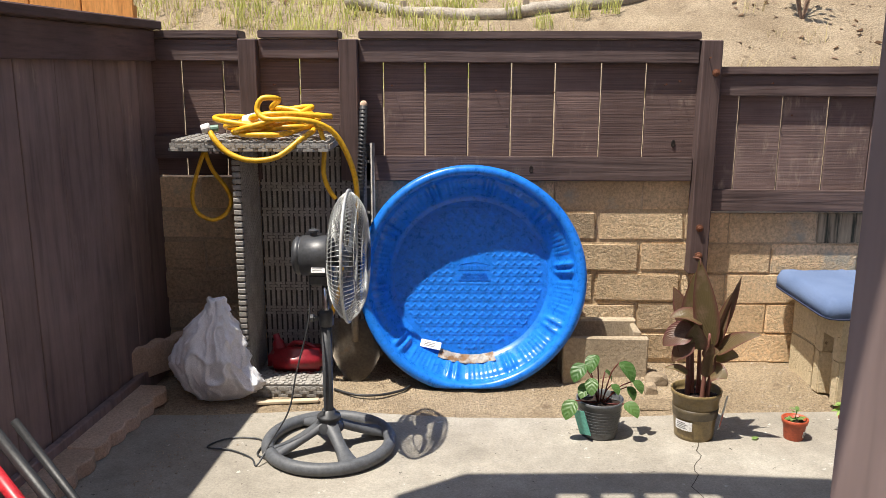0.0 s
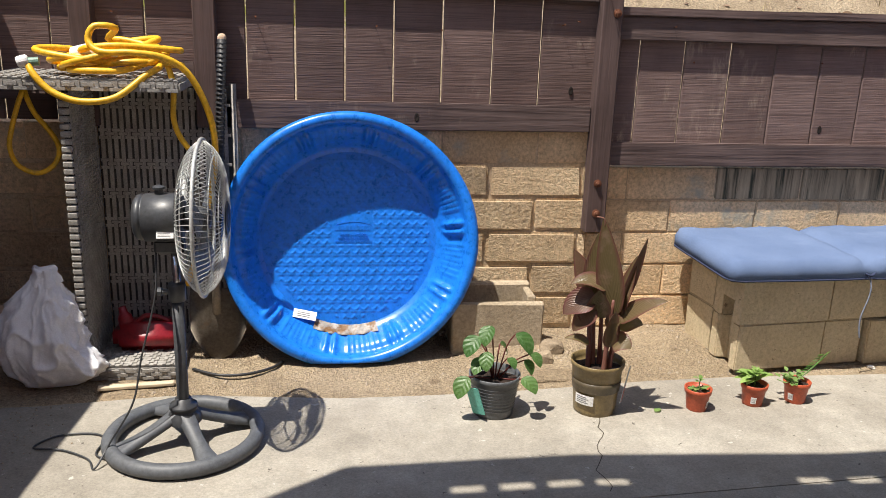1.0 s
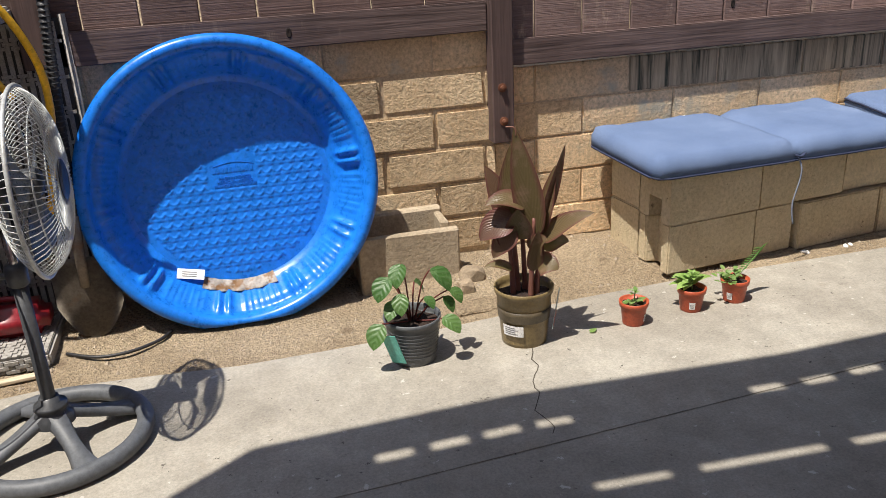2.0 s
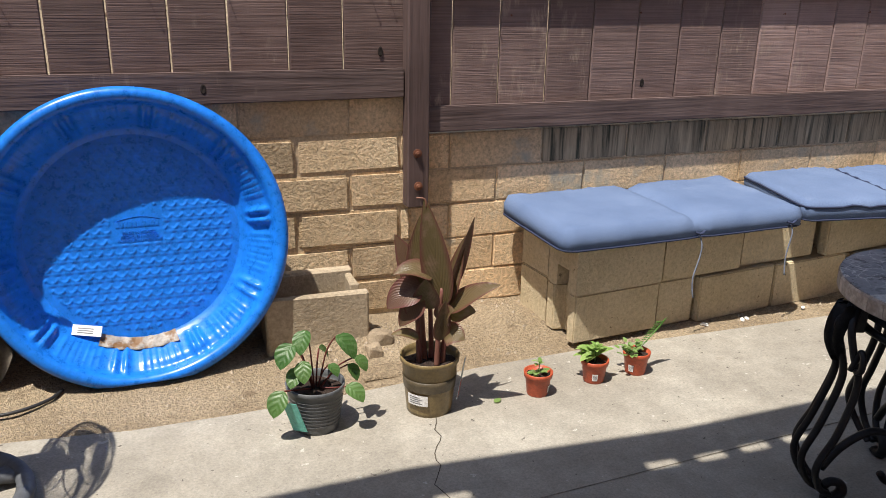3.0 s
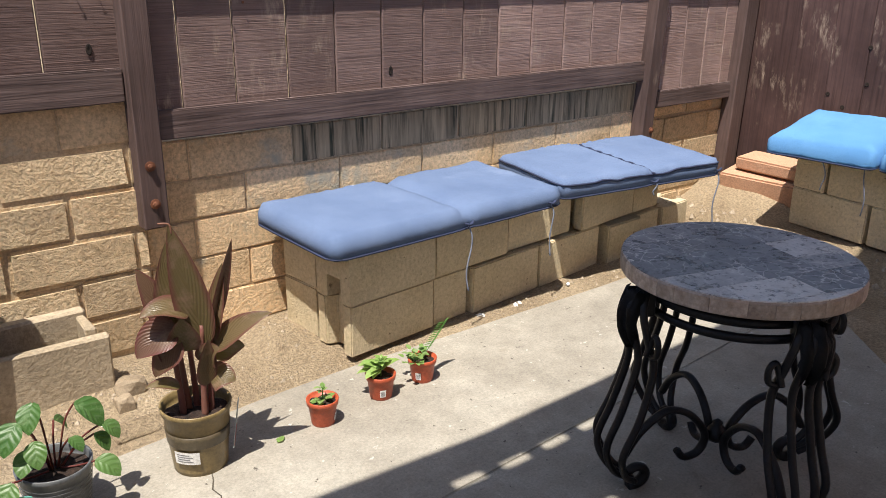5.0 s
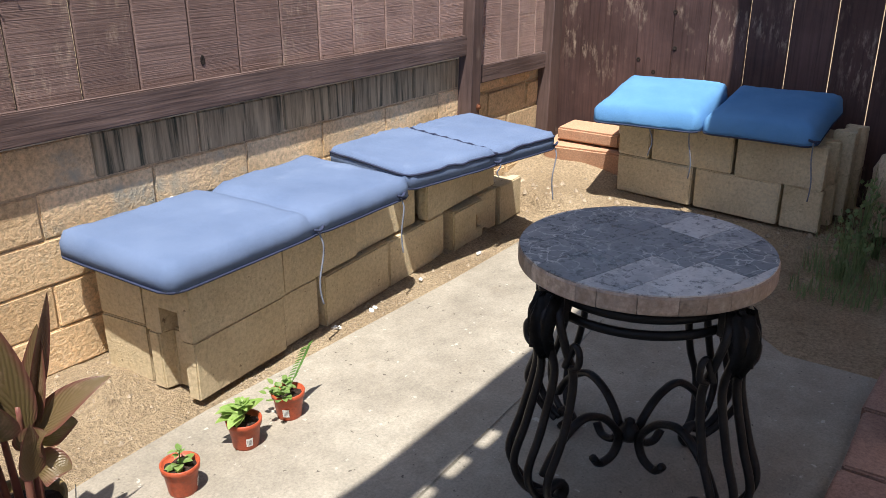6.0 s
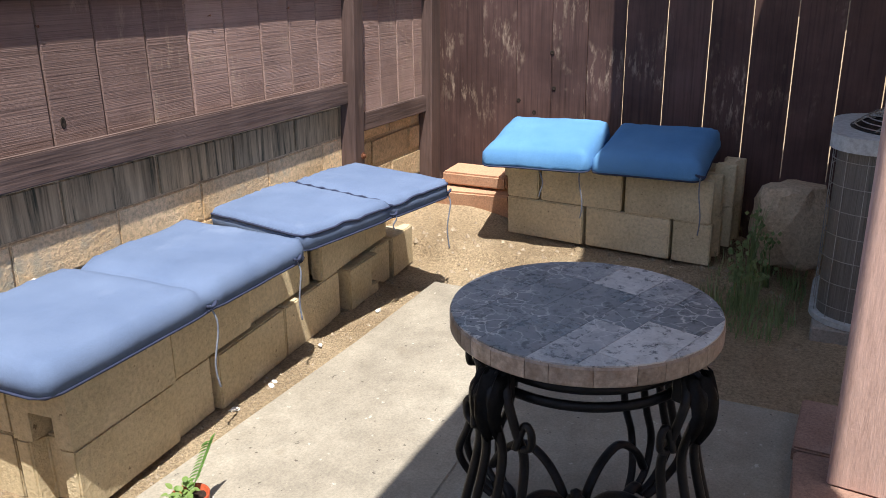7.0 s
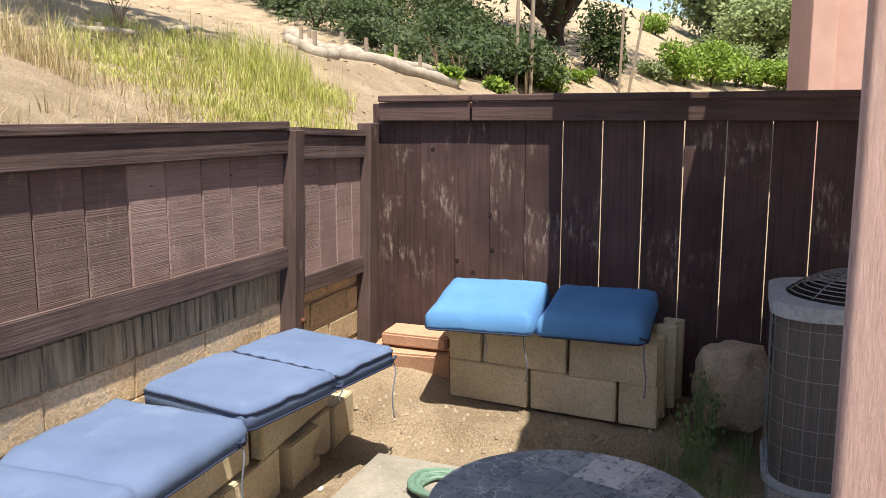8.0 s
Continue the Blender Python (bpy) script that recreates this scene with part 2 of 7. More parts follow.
# ---- ground and hill ----
def soil_z(x, y):
    """Height of the bare ground."""
    n = noise.noise(Vector((x * 1.7, y * 1.7, 0.3))) * 0.018 + noise.noise(Vector((x * 6, y * 6, 4))) * 0.010 + noise.noise(Vector((x * 15, y * 15, 8))) * 0.006 + max(0, noise.noise(Vector((x * 24, y * 24, 5)))) * 0.007
    z = -0.016 + n * 0.8
    if y > 8.5:
        z += 0.03 * min(1, (y - 8.5) / 0.5)
    rise = lambda a, b, v: (lambda t: t * t * (3 - 2 * t))(min(1, max(0, (v - a) / (b - a))))
    # the small bench stands on a worn bank that climbs into the corner
    if x > 5.3:
        edge = 5.76 + 0.07 * noise.noise(Vector((y * 4, 1, 0))) + 0.10 * max(0, 7.9 - y)
        z += -0.04 + 0.085 * rise(edge - 0.06, edge + 0.05, x) * rise(7.0, 7.4, y) + 0.10 * rise(5.95, 6.35, x) * rise(8.3, 8.75, y)
        z += 0.03 * noise.noise(Vector((x * 11, y * 11, 6))) * math.exp(-((x - edge) / 0.12) ** 2)
    z += 0.05 * math.exp(-((x - 2.72) / 0.22) ** 2 - ((y - 8.86) / 0.10) ** 2)
    z += 0.055 * math.exp(-((x - 3.34) / 0.10) ** 2 - ((y - 8.85) / 0.13) ** 2)
    if x < 5.35 and y < 8.44 and (x < 4.78 or y > 7.95 - 1.1 * (5.35 - x)):
        z -= 0.06
    return z


def hill_z(x, y):
    """Height of the dry slope behind the walls."""
    s = y - 9.4
    z = 0.8 + 0.55 * min(s, 2) + 0.22 * min(max(0, s - 2), 16) + 0.05 * max(0, s - 18)
    z = min(z, 9 + 0.02 * s)
    far = min(1, max(0, (x - 7) / 5))
    n = noise.noise(Vector((x * 0.35, y * 0.35, 1))) * (0.35 - 0.2 * far) + noise.noise(Vector((x * 1.6, y * 1.6, 2))) * 0.09
    z += 0.22 * far
    if x > 18:
        z += 0.15 * min(x - 18, 40)
    return z + n * min(1, max(0.12, (s - 0.2) / 3))


def land_z(x, y):
    if y > 9.35:
        return hill_z(x, y)
    if x > 9:
        return max(-0.05 + 0.05 * min(x - 9, 40), hill_z(x, 9.4) - 0.22 * (9.35 - y)) if x > 12 else soil_z(x, y) + (hill_z(12, 9.4) - 0.22 * (9.35 - y)) * max(0, (x - 10) / 2)
    return soil_z(x, y)


HUB = Vector((2.329, 7.119))


def at_bearing(deg, dist):
    """A place on the land by its bearing from the patio, clockwise from the back wall's normal."""
    x, y = HUB.x + dist * math.sin(radians(deg)), HUB.y + dist * math.cos(radians(deg))
    return x, y, land_z(x, y)


def terrain():
    xs = list(np.concatenate([np.linspace(-260, -12, 14), np.linspace(-10, 0, 16), np.linspace(0.15, 7.6, 320), np.linspace(7.7, 9, 16), np.linspace(9.2, 26, 90), np.linspace(26.6, 60, 40), np.linspace(70, 300, 14)]))
    ys = list(np.concatenate([np.linspace(-260, 0, 12), np.linspace(1, 5.8, 14), np.linspace(5.9, 6.55, 12), np.linspace(6.6, 9.26, 125), [9.34, 9.36], np.linspace(9.45, 16, 80), np.linspace(16.3, 40, 50), np.linspace(46, 300, 14)]))
    V = [(x, y, land_z(x, y)) for y in ys for x in xs]
    w = len(xs)
    F = [(j * w + i, j * w + i + 1, (j + 1) * w + i + 1, (j + 1) * w + i) for j in range(len(ys) - 1) for i in range(w - 1)]
    me = bpy.data.meshes.new("ground")
    me.from_pydata(V, [], F)
    me.materials.append(M_SOIL)
    for f in me.polygons:
        f.use_smooth = True
    tagged(new("ground", me), "dry sandy tan soil with gravel and a slope behind the fence", "ground", kind="structure")


terrain()


# concrete patio slab: outline anticlockwise, with a worn bevelled rim
def patio():
    def slab(outline, name, label):
        bm = bmesh.new()
        top = [bm.verts.new((x, y, 0.0)) for x, y in outline]
        f = bm.faces.new(top)
        r = bmesh.ops.extrude_face_region(bm, geom=[f])
        for v in r["geom"]:
            if isinstance(v, bmesh.types.BMVert):
                v.co.z = -0.12
        bmesh.ops.recalc_face_normals(bm, faces=bm.faces[:])
        bmesh.ops.bevel(bm, geom=[e for e in bm.edges if all(v.co.z > -0.01 for v in e.verts)], offset=0.003, segments=2, affect="EDGES")
        solid(name, bm, M_CONC, label, "patio", kind="structure")
    slab([(0.1, 2.0), (4.80, 2.0), (4.80, 7.26), (5.364, 7.897), (2.235, 7.722), (0.3, 7.66)], "patio", "sunlit grey concrete patio slab with speckled worn surface")
    slab([(0.3, 7.6615), (2.235, 7.7235), (5.3655, 7.8985), (5.391, 8.532), (4.69, 8.52), (3.9, 8.535), (3.47, 8.545), (3.1, 8.53), (2.75, 8.495), (2.5, 8.472), (2.2, 8.463), (1.92, 8.462), (1.6, 8.50), (1.33, 8.522), (0.9, 8.47), (0.3, 8.46)], "patio_edge", "sunlit concrete patio strip along the soil bed, cracked")


patio()


# ---- fences ----
FY = 9.03


def fence_panel(name, x0, x1, top0, top1, rail_top, rail_h, low0, low1, low_h, gaps, label, low_z=0.42, capw=0.15, board_mat=None, deep=0.024):
    """A back-fence panel: upright boards behind a top rail and a bottom rail, under a flat cap."""
    f = thing(name, pose(0, 0, 0), label, "fence", kind="structure")
    lerp = lambda x, a, b: a + (b - a) * (x - x0) / (x1 - x0)
    edges = [x0 - 0.03] + list(gaps) + [x1 + 0.03]
    for a, b in zip(edges, edges[1:]):
        g0, g1 = rnd(0.002, 0.0045), rnd(0.001, 0.0025)
        bm = box(a + g1, b - g0, FY + deep + rnd(0, 0.004), FY + deep + 0.018, low_z, lerp((a + b) / 2, top0, top1) - 0.035, 0.0035)
        part("board", bm, board_mat or (M_BOARD_WORN_SHEEN if a > 4.5 else M_BOARD), f)

    def bar(nm, z0a, z0b, z1a, z1b, ya, yb, mat):
        bm = bmesh.new()
        n = 12
        for i in range(n + 1):
            x = x0 + 0.001 + (x1 - x0 - 0.002) * i / n
            t = i / n
            w = noise.noise(Vector((x * 2, z0a * 7, 3))) * 0.003
            q = [(x, ya, z0a + (z0b - z0a) * t + w), (x, yb, z0a + (z0b - z0a) * t + w), (x, yb, z1a + (z1b - z1a) * t + w), (x, ya, z1a + (z1b - z1a) * t + w)]
            q = [bm.verts.new(v) for v in q]
            if i:
                for k in range(4):
                    bm.faces.new((pq[k], pq[(k + 1) % 4], q[(k + 1) % 4], q[k]))
            else:
                bm.faces.new(q[::-1])
            pq = q
        bm.faces.new(pq)
        bmesh.ops.recalc_face_normals(bm, faces=bm.faces[:])
        bmesh.ops.bevel(bm, geom=[e for e in bm.edges if e.calc_face_angle(0) > 0.8], offset=0.004, segments=2, affect="EDGES")
        part(nm, bm, mat, f)
    bar("top_rail", rail_top[0], rail_top[1], rail_top[0] + rail_h[0], rail_top[1] + rail_h[1], FY, FY + deep - 0.002, M_RAIL)
    bar("bottom_rail", low0, low1, low0 + low_h[0], low1 + low_h[1], FY, FY + deep - 0.002, M_RAIL)
    bar("cap", top0 - 0.034, top1 - 0.034, top0, top1, FY - 0.011, FY + capw - 0.011, M_RAIL)
    return f


def post(x0, x1, z0, z1, label, bolts=(), y0=None, lean=0.0):
    y0 = FY - 0.035 if y0 is None else y0
    p = thing("fence_post", pose(0, 0, 0), label, "post", "fence posts")
    bm = box(x0, x1, y0, y0 + 0.08, z0, z1, 0.004)
    for v in bm.verts:
        v.co.x -= lean * (z1 - v.co.z)
    part("post_body", bm, M_POST, p)
    for bx, bz in bolts:
        b = lathe([(0.0, 0.0), (0.017, 0.0), (0.017, 0.003), (0.010, 0.004), (0.010, 0.012), (0.0, 0.015)], 12)
        part("bolt", b, M_RUST, p, "rusty carriage bolt", m=pose(bx, y0, bz, 90))
    return p


M_CRACKDK = surface("dark_knot", (0.012, 0.008, 0.006), (0.03, 0.02, 0.016), (1, 1, 1), 60, 200, 0.9, 0.3, 0.001, None, 0)
M_RUST = surface("rusty_iron", (0.10, 0.035, 0.02), (0.22, 0.09, 0.05), (1, 1, 1), 30, 200, 0.8, 0.5, 0.001, None, 0.1, 0.3)
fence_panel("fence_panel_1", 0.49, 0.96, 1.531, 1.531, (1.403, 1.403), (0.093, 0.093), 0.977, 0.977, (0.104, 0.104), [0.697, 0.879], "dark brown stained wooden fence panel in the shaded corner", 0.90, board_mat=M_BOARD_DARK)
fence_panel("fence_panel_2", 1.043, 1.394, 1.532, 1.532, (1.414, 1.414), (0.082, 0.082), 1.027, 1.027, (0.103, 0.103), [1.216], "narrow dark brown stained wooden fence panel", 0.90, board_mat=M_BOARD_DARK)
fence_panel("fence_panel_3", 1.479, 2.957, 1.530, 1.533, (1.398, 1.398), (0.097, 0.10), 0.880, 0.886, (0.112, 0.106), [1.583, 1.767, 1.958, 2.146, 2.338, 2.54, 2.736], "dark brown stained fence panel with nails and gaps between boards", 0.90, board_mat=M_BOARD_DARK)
fence_panel("fence_panel_4", 3.046, 5.56, 1.386, 1.405, (1.258, 1.264), (0.095, 0.108), 0.750, 0.752, (0.097, 0.096), [3.152, 3.345, 3.547, 3.745, 3.951, 4.152, 4.36, 4.556, 4.752, 4.958, 5.145, 5.345], "weathered dark brown fence panel with saw-marked boards and pale scuffs", 0.755)
fence_panel("fence_panel_5", 5.648, 6.345, 1.380, 1.362, (1.233, 1.216), (0.112, 0.112), 0.601, 0.600, (0.088, 0.088), [5.69, 5.878, 6.056, 6.231], "short weathered brown fence panel at the corner", 0.605)
post(0.962, 1.041, 0.885, 1.496, "dark brown stained fence post")
post(1.396, 1.477, 0.885, 1.496, "dark brown stained fence post")
post(2.959, 3.044, 0.468, 1.496, "tall dark brown fence post bolted to the block wall", [(2.997, 0.679), (3.001, 0.552), (3.02, 1.36)])
post(5.562, 5.646, 0.38, 1.368, "leaning dark brown fence post bolted to the block wall", [(5.58, 0.50)], lean=0.056)
post(6.347, 6.455, 0.0, 1.40, "weathered brown corner post", lean=0.044)

# east fence: tall, boards to the ground, with pale scuffed paint
EX = 6.50


def east_fence():
    f = thing("fence_east", pose(0, 0, 0), "tall dark brown stained board fence with scuffed paint", "fence", kind="structure")
    edges = [9.054, 8.772, 8.577, 8.381, 8.191, 7.996, 7.794, 7.591, 7.40, 7.205, 7.002, 6.815]
    while edges[-1] > 4.0:
        edges.append(edges[-1] - 0.197 + rnd(-0.006, 0.006))
    for i, (a, b) in enumerate(zip(edges, edges[1:])):
        wide = i >= 4
        g = rnd(0.004, 0.007) if wide else 0.001
        bm = box(EX + 0.002 + rnd(0, 0.003), EX + 0.02, b + g * 0.5, a - g * 0.5, -0.06, 1.505, 0.002)
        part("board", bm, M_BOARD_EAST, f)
    for a, b in ((9.0, 8.482), (8.47, 6.1), (6.095, 3.9)):
        part("top_rail", box(EX - 0.038, EX, b, a, 1.41, 1.508, 0.004), M_RAIL_Y, f)
        part("cap", box(EX - 0.05, EX + 0.09, b, a, 1.511, 1.546, 0.005), M_RAIL_Y, f)
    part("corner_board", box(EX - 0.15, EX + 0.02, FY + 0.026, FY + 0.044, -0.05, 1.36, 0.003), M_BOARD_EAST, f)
    part("back_rail", box(EX + 0.022, EX + 0.06, 4.0, 9.0, 0.25, 0.34, 0.004), M_RAIL_Y, f)


M_RAIL_Y = timber("stained_rail_side", (0.075, 0.045, 0.041), (0.125, 0.078, 0.070), 1, 60, 0.02, 0.10, 0.9)
east_fence()


def west_fence():
    f = thing("fence_west", pose(0.565, 9.02, 0, 0, 0, -4.6), "tall dark brown stained board fence in shade", "fence", kind="structure")
    y = 0.07
    k = 0
    while y > -6.0:
        w = [0.19, 0.17, 0.2, 0.27, 0.24][k % 5] + rnd(-0.01, 0.01)
        part("board", box(-0.02 - rnd(0, 0.003), 0.0 + rnd(-0.004, 0), y - w + 0.004, y, -0.06, 1.46, 0.002), M_BOARD_WEST, f)
        y -= w
        k += 1
    part("top_rail", box(0.0, 0.036, -6.0, 0.0, 1.40, 1.53, 0.004), M_RAIL_Y, f)
    part("cap", box(-0.06, 0.06, -6.0, 0.03, 1.533, 1.57, 0.005), M_RAIL_Y, f)
    part("kick_board", box(0.001, 0.032, -6.0, 0.0, -0.05, 0.09, 0.004), M_BOARD_WEST, f)


west_fence()


# ---- slump-block wall under the back fence ----
def block_wall():
    w = thing("wall_north", pose(0, 0, 0), "tan slump-block retaining wall with recessed mortar joints", "wall", kind="structure")
    for a, b, z, wy in ((0.3, 2.985, 0.875, 0.029), (2.985, 5.6, 0.735, 0.043), (5.6, 6.6, 0.68, 0.045)):
        part("mortar", box(a, b, FY + wy + 0.006, FY + 0.20, -0.3, z), M_MORTAR, w)
    shapes = []
    smooth = []
    for k in range(14):
        rough = k < 7
        bm = box(-0.1985, 0.1985, 0, 0.09, -0.0715, 0.0715, 0.010 if rough else 0.004, jitter=0.005 if rough else 0.002, seg=2)
        for v in bm.verts:
            v.co.y += noise.noise(Vector((v.co.x * 9 + k * 5, v.co.z * 9, k))) * (-0.006 if rough else -0.002) * 0.5 - (0.004 if rough else 0.0)
        me = data("block", bm, M_SLUMP if rough else M_BLOCK, True)
        me.set_sharp_from_angle(angle=radians(50))
        (shapes if rough else smooth).append(me)
    stained = [s.copy() for s in smooth]
    for s in stained:
        s.materials.clear()
        s.materials.append(M_STAINED)
    H = 0.1445
    for a, b, top, wy, joints, rows in ((0.55, 2.985, 0.892, 0.029, (2.75, 2.55), 6), (2.985, 5.6, 0.738, 0.043, (3.556, 3.358), 5), (5.6, 6.46, 0.685, 0.045, (5.98, 6.18), 5)):
        for r in range(rows):
            zc = top - H * (r + 0.5)
            x = joints[r % 2]
            while x > a:
                x -= 0.40
            while x < b:
                x0, x1 = max(a, x), min(b, x + 0.40)
                if x1 - x0 > 0.03:
                    me = random.choice(stained if (r == 0 and 3.2 < x < 5.4) else smooth if (2.9 < a < 5.5 or r == 0) else shapes)
                    sx = (x1 - x0 - 0.006) / 0.397
                    part("block", me, None, w, m=Matrix.LocRotScale(((x0 + x1) / 2, FY + wy + rnd(-0.002, 0.002), zc), Euler((0, rnd(-0.006, 0.006), 0)), (sx, 1, 0.965 + rnd(-0.012, 0.012))))
                x += 0.40


block_wall()

# patio roof above the camera, with slots that let strips of sun through
M_STUCCO = surface("pink_stucco", (0.50, 0.30, 0.25), (0.60, 0.38, 0.32), (1, 1, 1), 3, 120, 0.92, 0.5, 0.004, None, 0.04)
M_TIMBER = surface("pink_painted_timber", (0.56, 0.37, 0.32), (0.66, 0.45, 0.395), (40, 40, 5.0), 1.4, 4.0, 0.8, 0.5, 0.004, ((0.34, 0.20, 0.165), 1.6, 0.70, 0.78), 0.05, grain=0.3)
M_COVER = painted("weathered_deck", (0.33, 0.265, 0.22), 0.8)
RZ = 2.55


def patio_cover():
    r = thing("patio_cover", pose(0, 0, 0), "low timber patio roof with slatted edge over the patio", "roof", kind="structure")
    ex, ey = SX * RZ, SY * RZ
    drop = lambda x, y, z: (x - SX * (RZ - z), y - SY * (RZ - z))
    line = [drop(1.70, 7.84, 0), drop(1.92, 7.983, 0), drop(2.63, 8.0, 0), drop(3.5, 7.94, 0), drop(4.44, 7.955, 0), drop(5.9, 8.0, 0.03), drop(6.5, 8.055, 0.6), drop(6.5, 8.066, 1.48), (8.0, 7.95)]

    def edge(x):
        for (x0, y0), (x1, y1) in zip(line, line[1:]):
            if x <= x1:
                return y0 + (y1 - y0) * (x - x0) / (x1 - x0)
        return line[-1][1]

    def strip(name, x0, x1, o0, o1, dz=0.0):
        """A plank under the sky that follows the eave at offsets o0 to o1."""
        xs = [x0] + [x for x, _ in line if x0 < x < x1] + [x1]
        bm = bmesh.new()
        prev = None
        for x in xs:
            y0, y1 = (edge(x) + o0 if o0 is not None else 3.2), edge(x) + o1
            q = [bm.verts.new(v) for v in ((x, y0, RZ + dz), (x, y1, RZ + dz), (x, y1, RZ + 0.05 - dz), (x, y0, RZ + 0.05 - dz))]
            if prev:
                for k in range(4):
                    bm.faces.new((prev[k], prev[(k + 1) % 4], q[(k + 1) % 4], q[k]))
            else:
                bm.faces.new(q[::-1])
            prev = q
        bm.faces.new(prev)
        part(name, bm, M_COVER, r)
    L, R = line[0][0], line[-1][0]
    strip("fascia", L, R, -0.138, 0.0)
    strip("plank", L, R, -0.428, -0.177)
    strip("plank", L, R, -0.570, -0.460)
    strip("deck", L, R, -0.66, -0.60)
    # boards further in, with an open slot beside the pink post
    low = lambda x: 6.726 - 0.597 * (4.36 - x)
    for x0, x1, y0, y1 in ((L, 3.458, 5.6, 6.92), (4.362, 5.0, 5.6, 6.92), (5.002, R, 5.4, 7.08)):
        part("deck", box(x0, x1, y0, y1, RZ + 0.002, RZ + 0.048), M_COVER, r)
    # a slot in line with the pink post lets the sun reach it
    for q in ([(3.46, low(3.46) + 0.145), (4.36, low(4.36) + 0.145), (4.36, 6.92), (3.46, 6.92)], [(3.46, 5.6), (4.36, 5.6), (4.36, low(4.36)), (3.46, low(3.46))]):
        bm = bmesh.new()
        lo, hi = [bm.verts.new((*v, RZ + 0.002)) for v in q], [bm.verts.new((*v, RZ + 0.048)) for v in q]
        bm.faces.new(lo[::-1]); bm.faces.new(hi)
        for i in range(4):
            bm.faces.new((lo[i], lo[(i + 1) % 4], hi[(i + 1) % 4], hi[i]))
        part("deck", bm, M_COVER, r)
    rows = ((-0.14, -0.175, [(2.223, 2.33), (2.37, 2.479), (2.516, 2.625), (2.664, 2.771), (3.289, 3.396), (3.452, 3.556), (3.609, 3.713), (3.767, 3.866)]),
            (-0.43, -0.458, [(2.70, 2.899), (2.969, 3.314), (3.382, 3.60)]), (-0.572, -0.598, [(3.116, 3.307)]))
    for o1, o0, slots in rows:
        x = L
        for a, b in slots + [(R + ex + 1, R + ex + 2)]:
            strip("blocking", x, min(a - ex, R), o0 - 0.008, o1 + 0.008, 0.006)
            x = b - ex


patio_cover()


def cover_post(x, y, w, label, mat):
    p = thing("patio_post", pose(x, y, 0), label, "post")
    part("post_body", box(0, w, -w, 0, 0, RZ - 0.005, 0.006), mat, p)


cover_post(2.14, 5.90, 0.10, "brown stained patio post beside the walkway", M_BOARD_WEST)
# pink post beside the patio and the house walls behind the camera
solid("patio_post", box(0, 0.14, -0.16, 0, 0.044, RZ - 0.005, 0.006), M_TIMBER, "thick pink painted timber post of the patio roof", "post", m=pose(4.36, 6.888, 0, 0, 0, -7))
solid("wall_south", box(-0.6, 4.11, 3.2, 3.4, -0.05, 3.2), M_STUCCO, "pink stucco house wall", "wall", kind="structure")
solid("wall_south_east", box(4.115, 8.5, 3.2, 3.4, -0.05, 3.2), M_STUCCO, "pink stucco house wall", "wall", kind="structure")


# nails that stand out of the boards, and a knot hole
def nail(x, y, z, length=0.032):
    b = lathe([(0.0, 0.0), (0.0017, 0.0), (0.0017, length - 0.002), (0.0042, length - 0.001), (0.0042, length), (0.0, length)], 7)
    solid("nail", b, M_RUST, "bent rusty nail standing out of a fence board", "nail", "fence nails", m=pose(x, y, z, 90 + rnd(-14, 14), 0, rnd(-8, 8)))


for x, z in ((1.62, 1.294), (2.074, 1.276), (2.332, 1.276), (2.815, 1.304), (2.877, 1.324), (1.108, 1.302)):
    nail(x, FY + 0.025, z)
for x, z in ((3.383, 1.178), (3.949, 1.19), (4.666, 1.182), (5.139, 1.19)):
    nail(x, FY + 0.025, z, 0.012)
nail(2.986, FY - 0.035, 1.42, 0.03)
nail(3.276, FY, 1.314, 0.02)
nail(4.746, FY, 1.334, 0.02)
for x, y, z in ((3.99, FY + 0.0235, 0.908), (2.871, FY + 0.0235, 1.05), (2.24, FY - 0.0005, 0.935)):
    solid("knot", lathe([(0.0, 0.0), (0.006, 0.001), (0.011, 0.0015), (0.014, 0.0)], 12, shape=lambda r, h, a: (r * math.cos(a) * 0.7, r * math.sin(a) * 1.3, h)), M_CRACKDK, "dark knot in a fence board", "knot", m=pose(x, y, z, 90))
for y, z in ((8.377, 0.917), (8.363, 0.732), (8.30, 0.55), (8.56, 0.66), (8.70, 1.26), (8.47, 0.60)):
    solid("knot", lathe([(0.0, 0.0), (0.005, 0.001), (0.009, 0.0015), (0.012, 0.0)], 12), M_CRACKDK, "dark knot in a fence board", "knot", m=pose(EX + 0.001, y, z, 0, -90, 0))


# ---- materials of the things ----
M_POOL = painted("blue_pool_plastic", (0.006, 0.165, 0.66), 0.30, 0, 0.08, 12, 0.06)
M_CUSH = surface("faded_blue_canvas", (0.104, 0.152, 0.266), (0.143, 0.200, 0.330), (1, 1, 1), 4, 420, 0.9, 0.5, 0.0015, ((0.20, 0.26, 0.39), 3.0, 0.60, 0.80), 0.03, spec=0.15)
M_CUSH_B = surface("bright_blue_canvas", (0.078, 0.215, 0.44), (0.11, 0.275, 0.52), (1, 1, 1), 4, 420, 0.88, 0.5, 0.0015, None, 0.03, spec=0.15)
M_PIPE = painted("navy_piping", (0.022, 0.032, 0.075), 0.85)
M_TIE = painted("faded_cord", (0.20, 0.23, 0.30), 0.9)
M_HOSE = painted("yellow_hose", (0.72, 0.40, 0.02), 0.42, 0, 0.12, 20)
M_FANBLK = painted("dark_grey_plastic", (0.042, 0.044, 0.048), 0.42, 0, 0.15, 30)
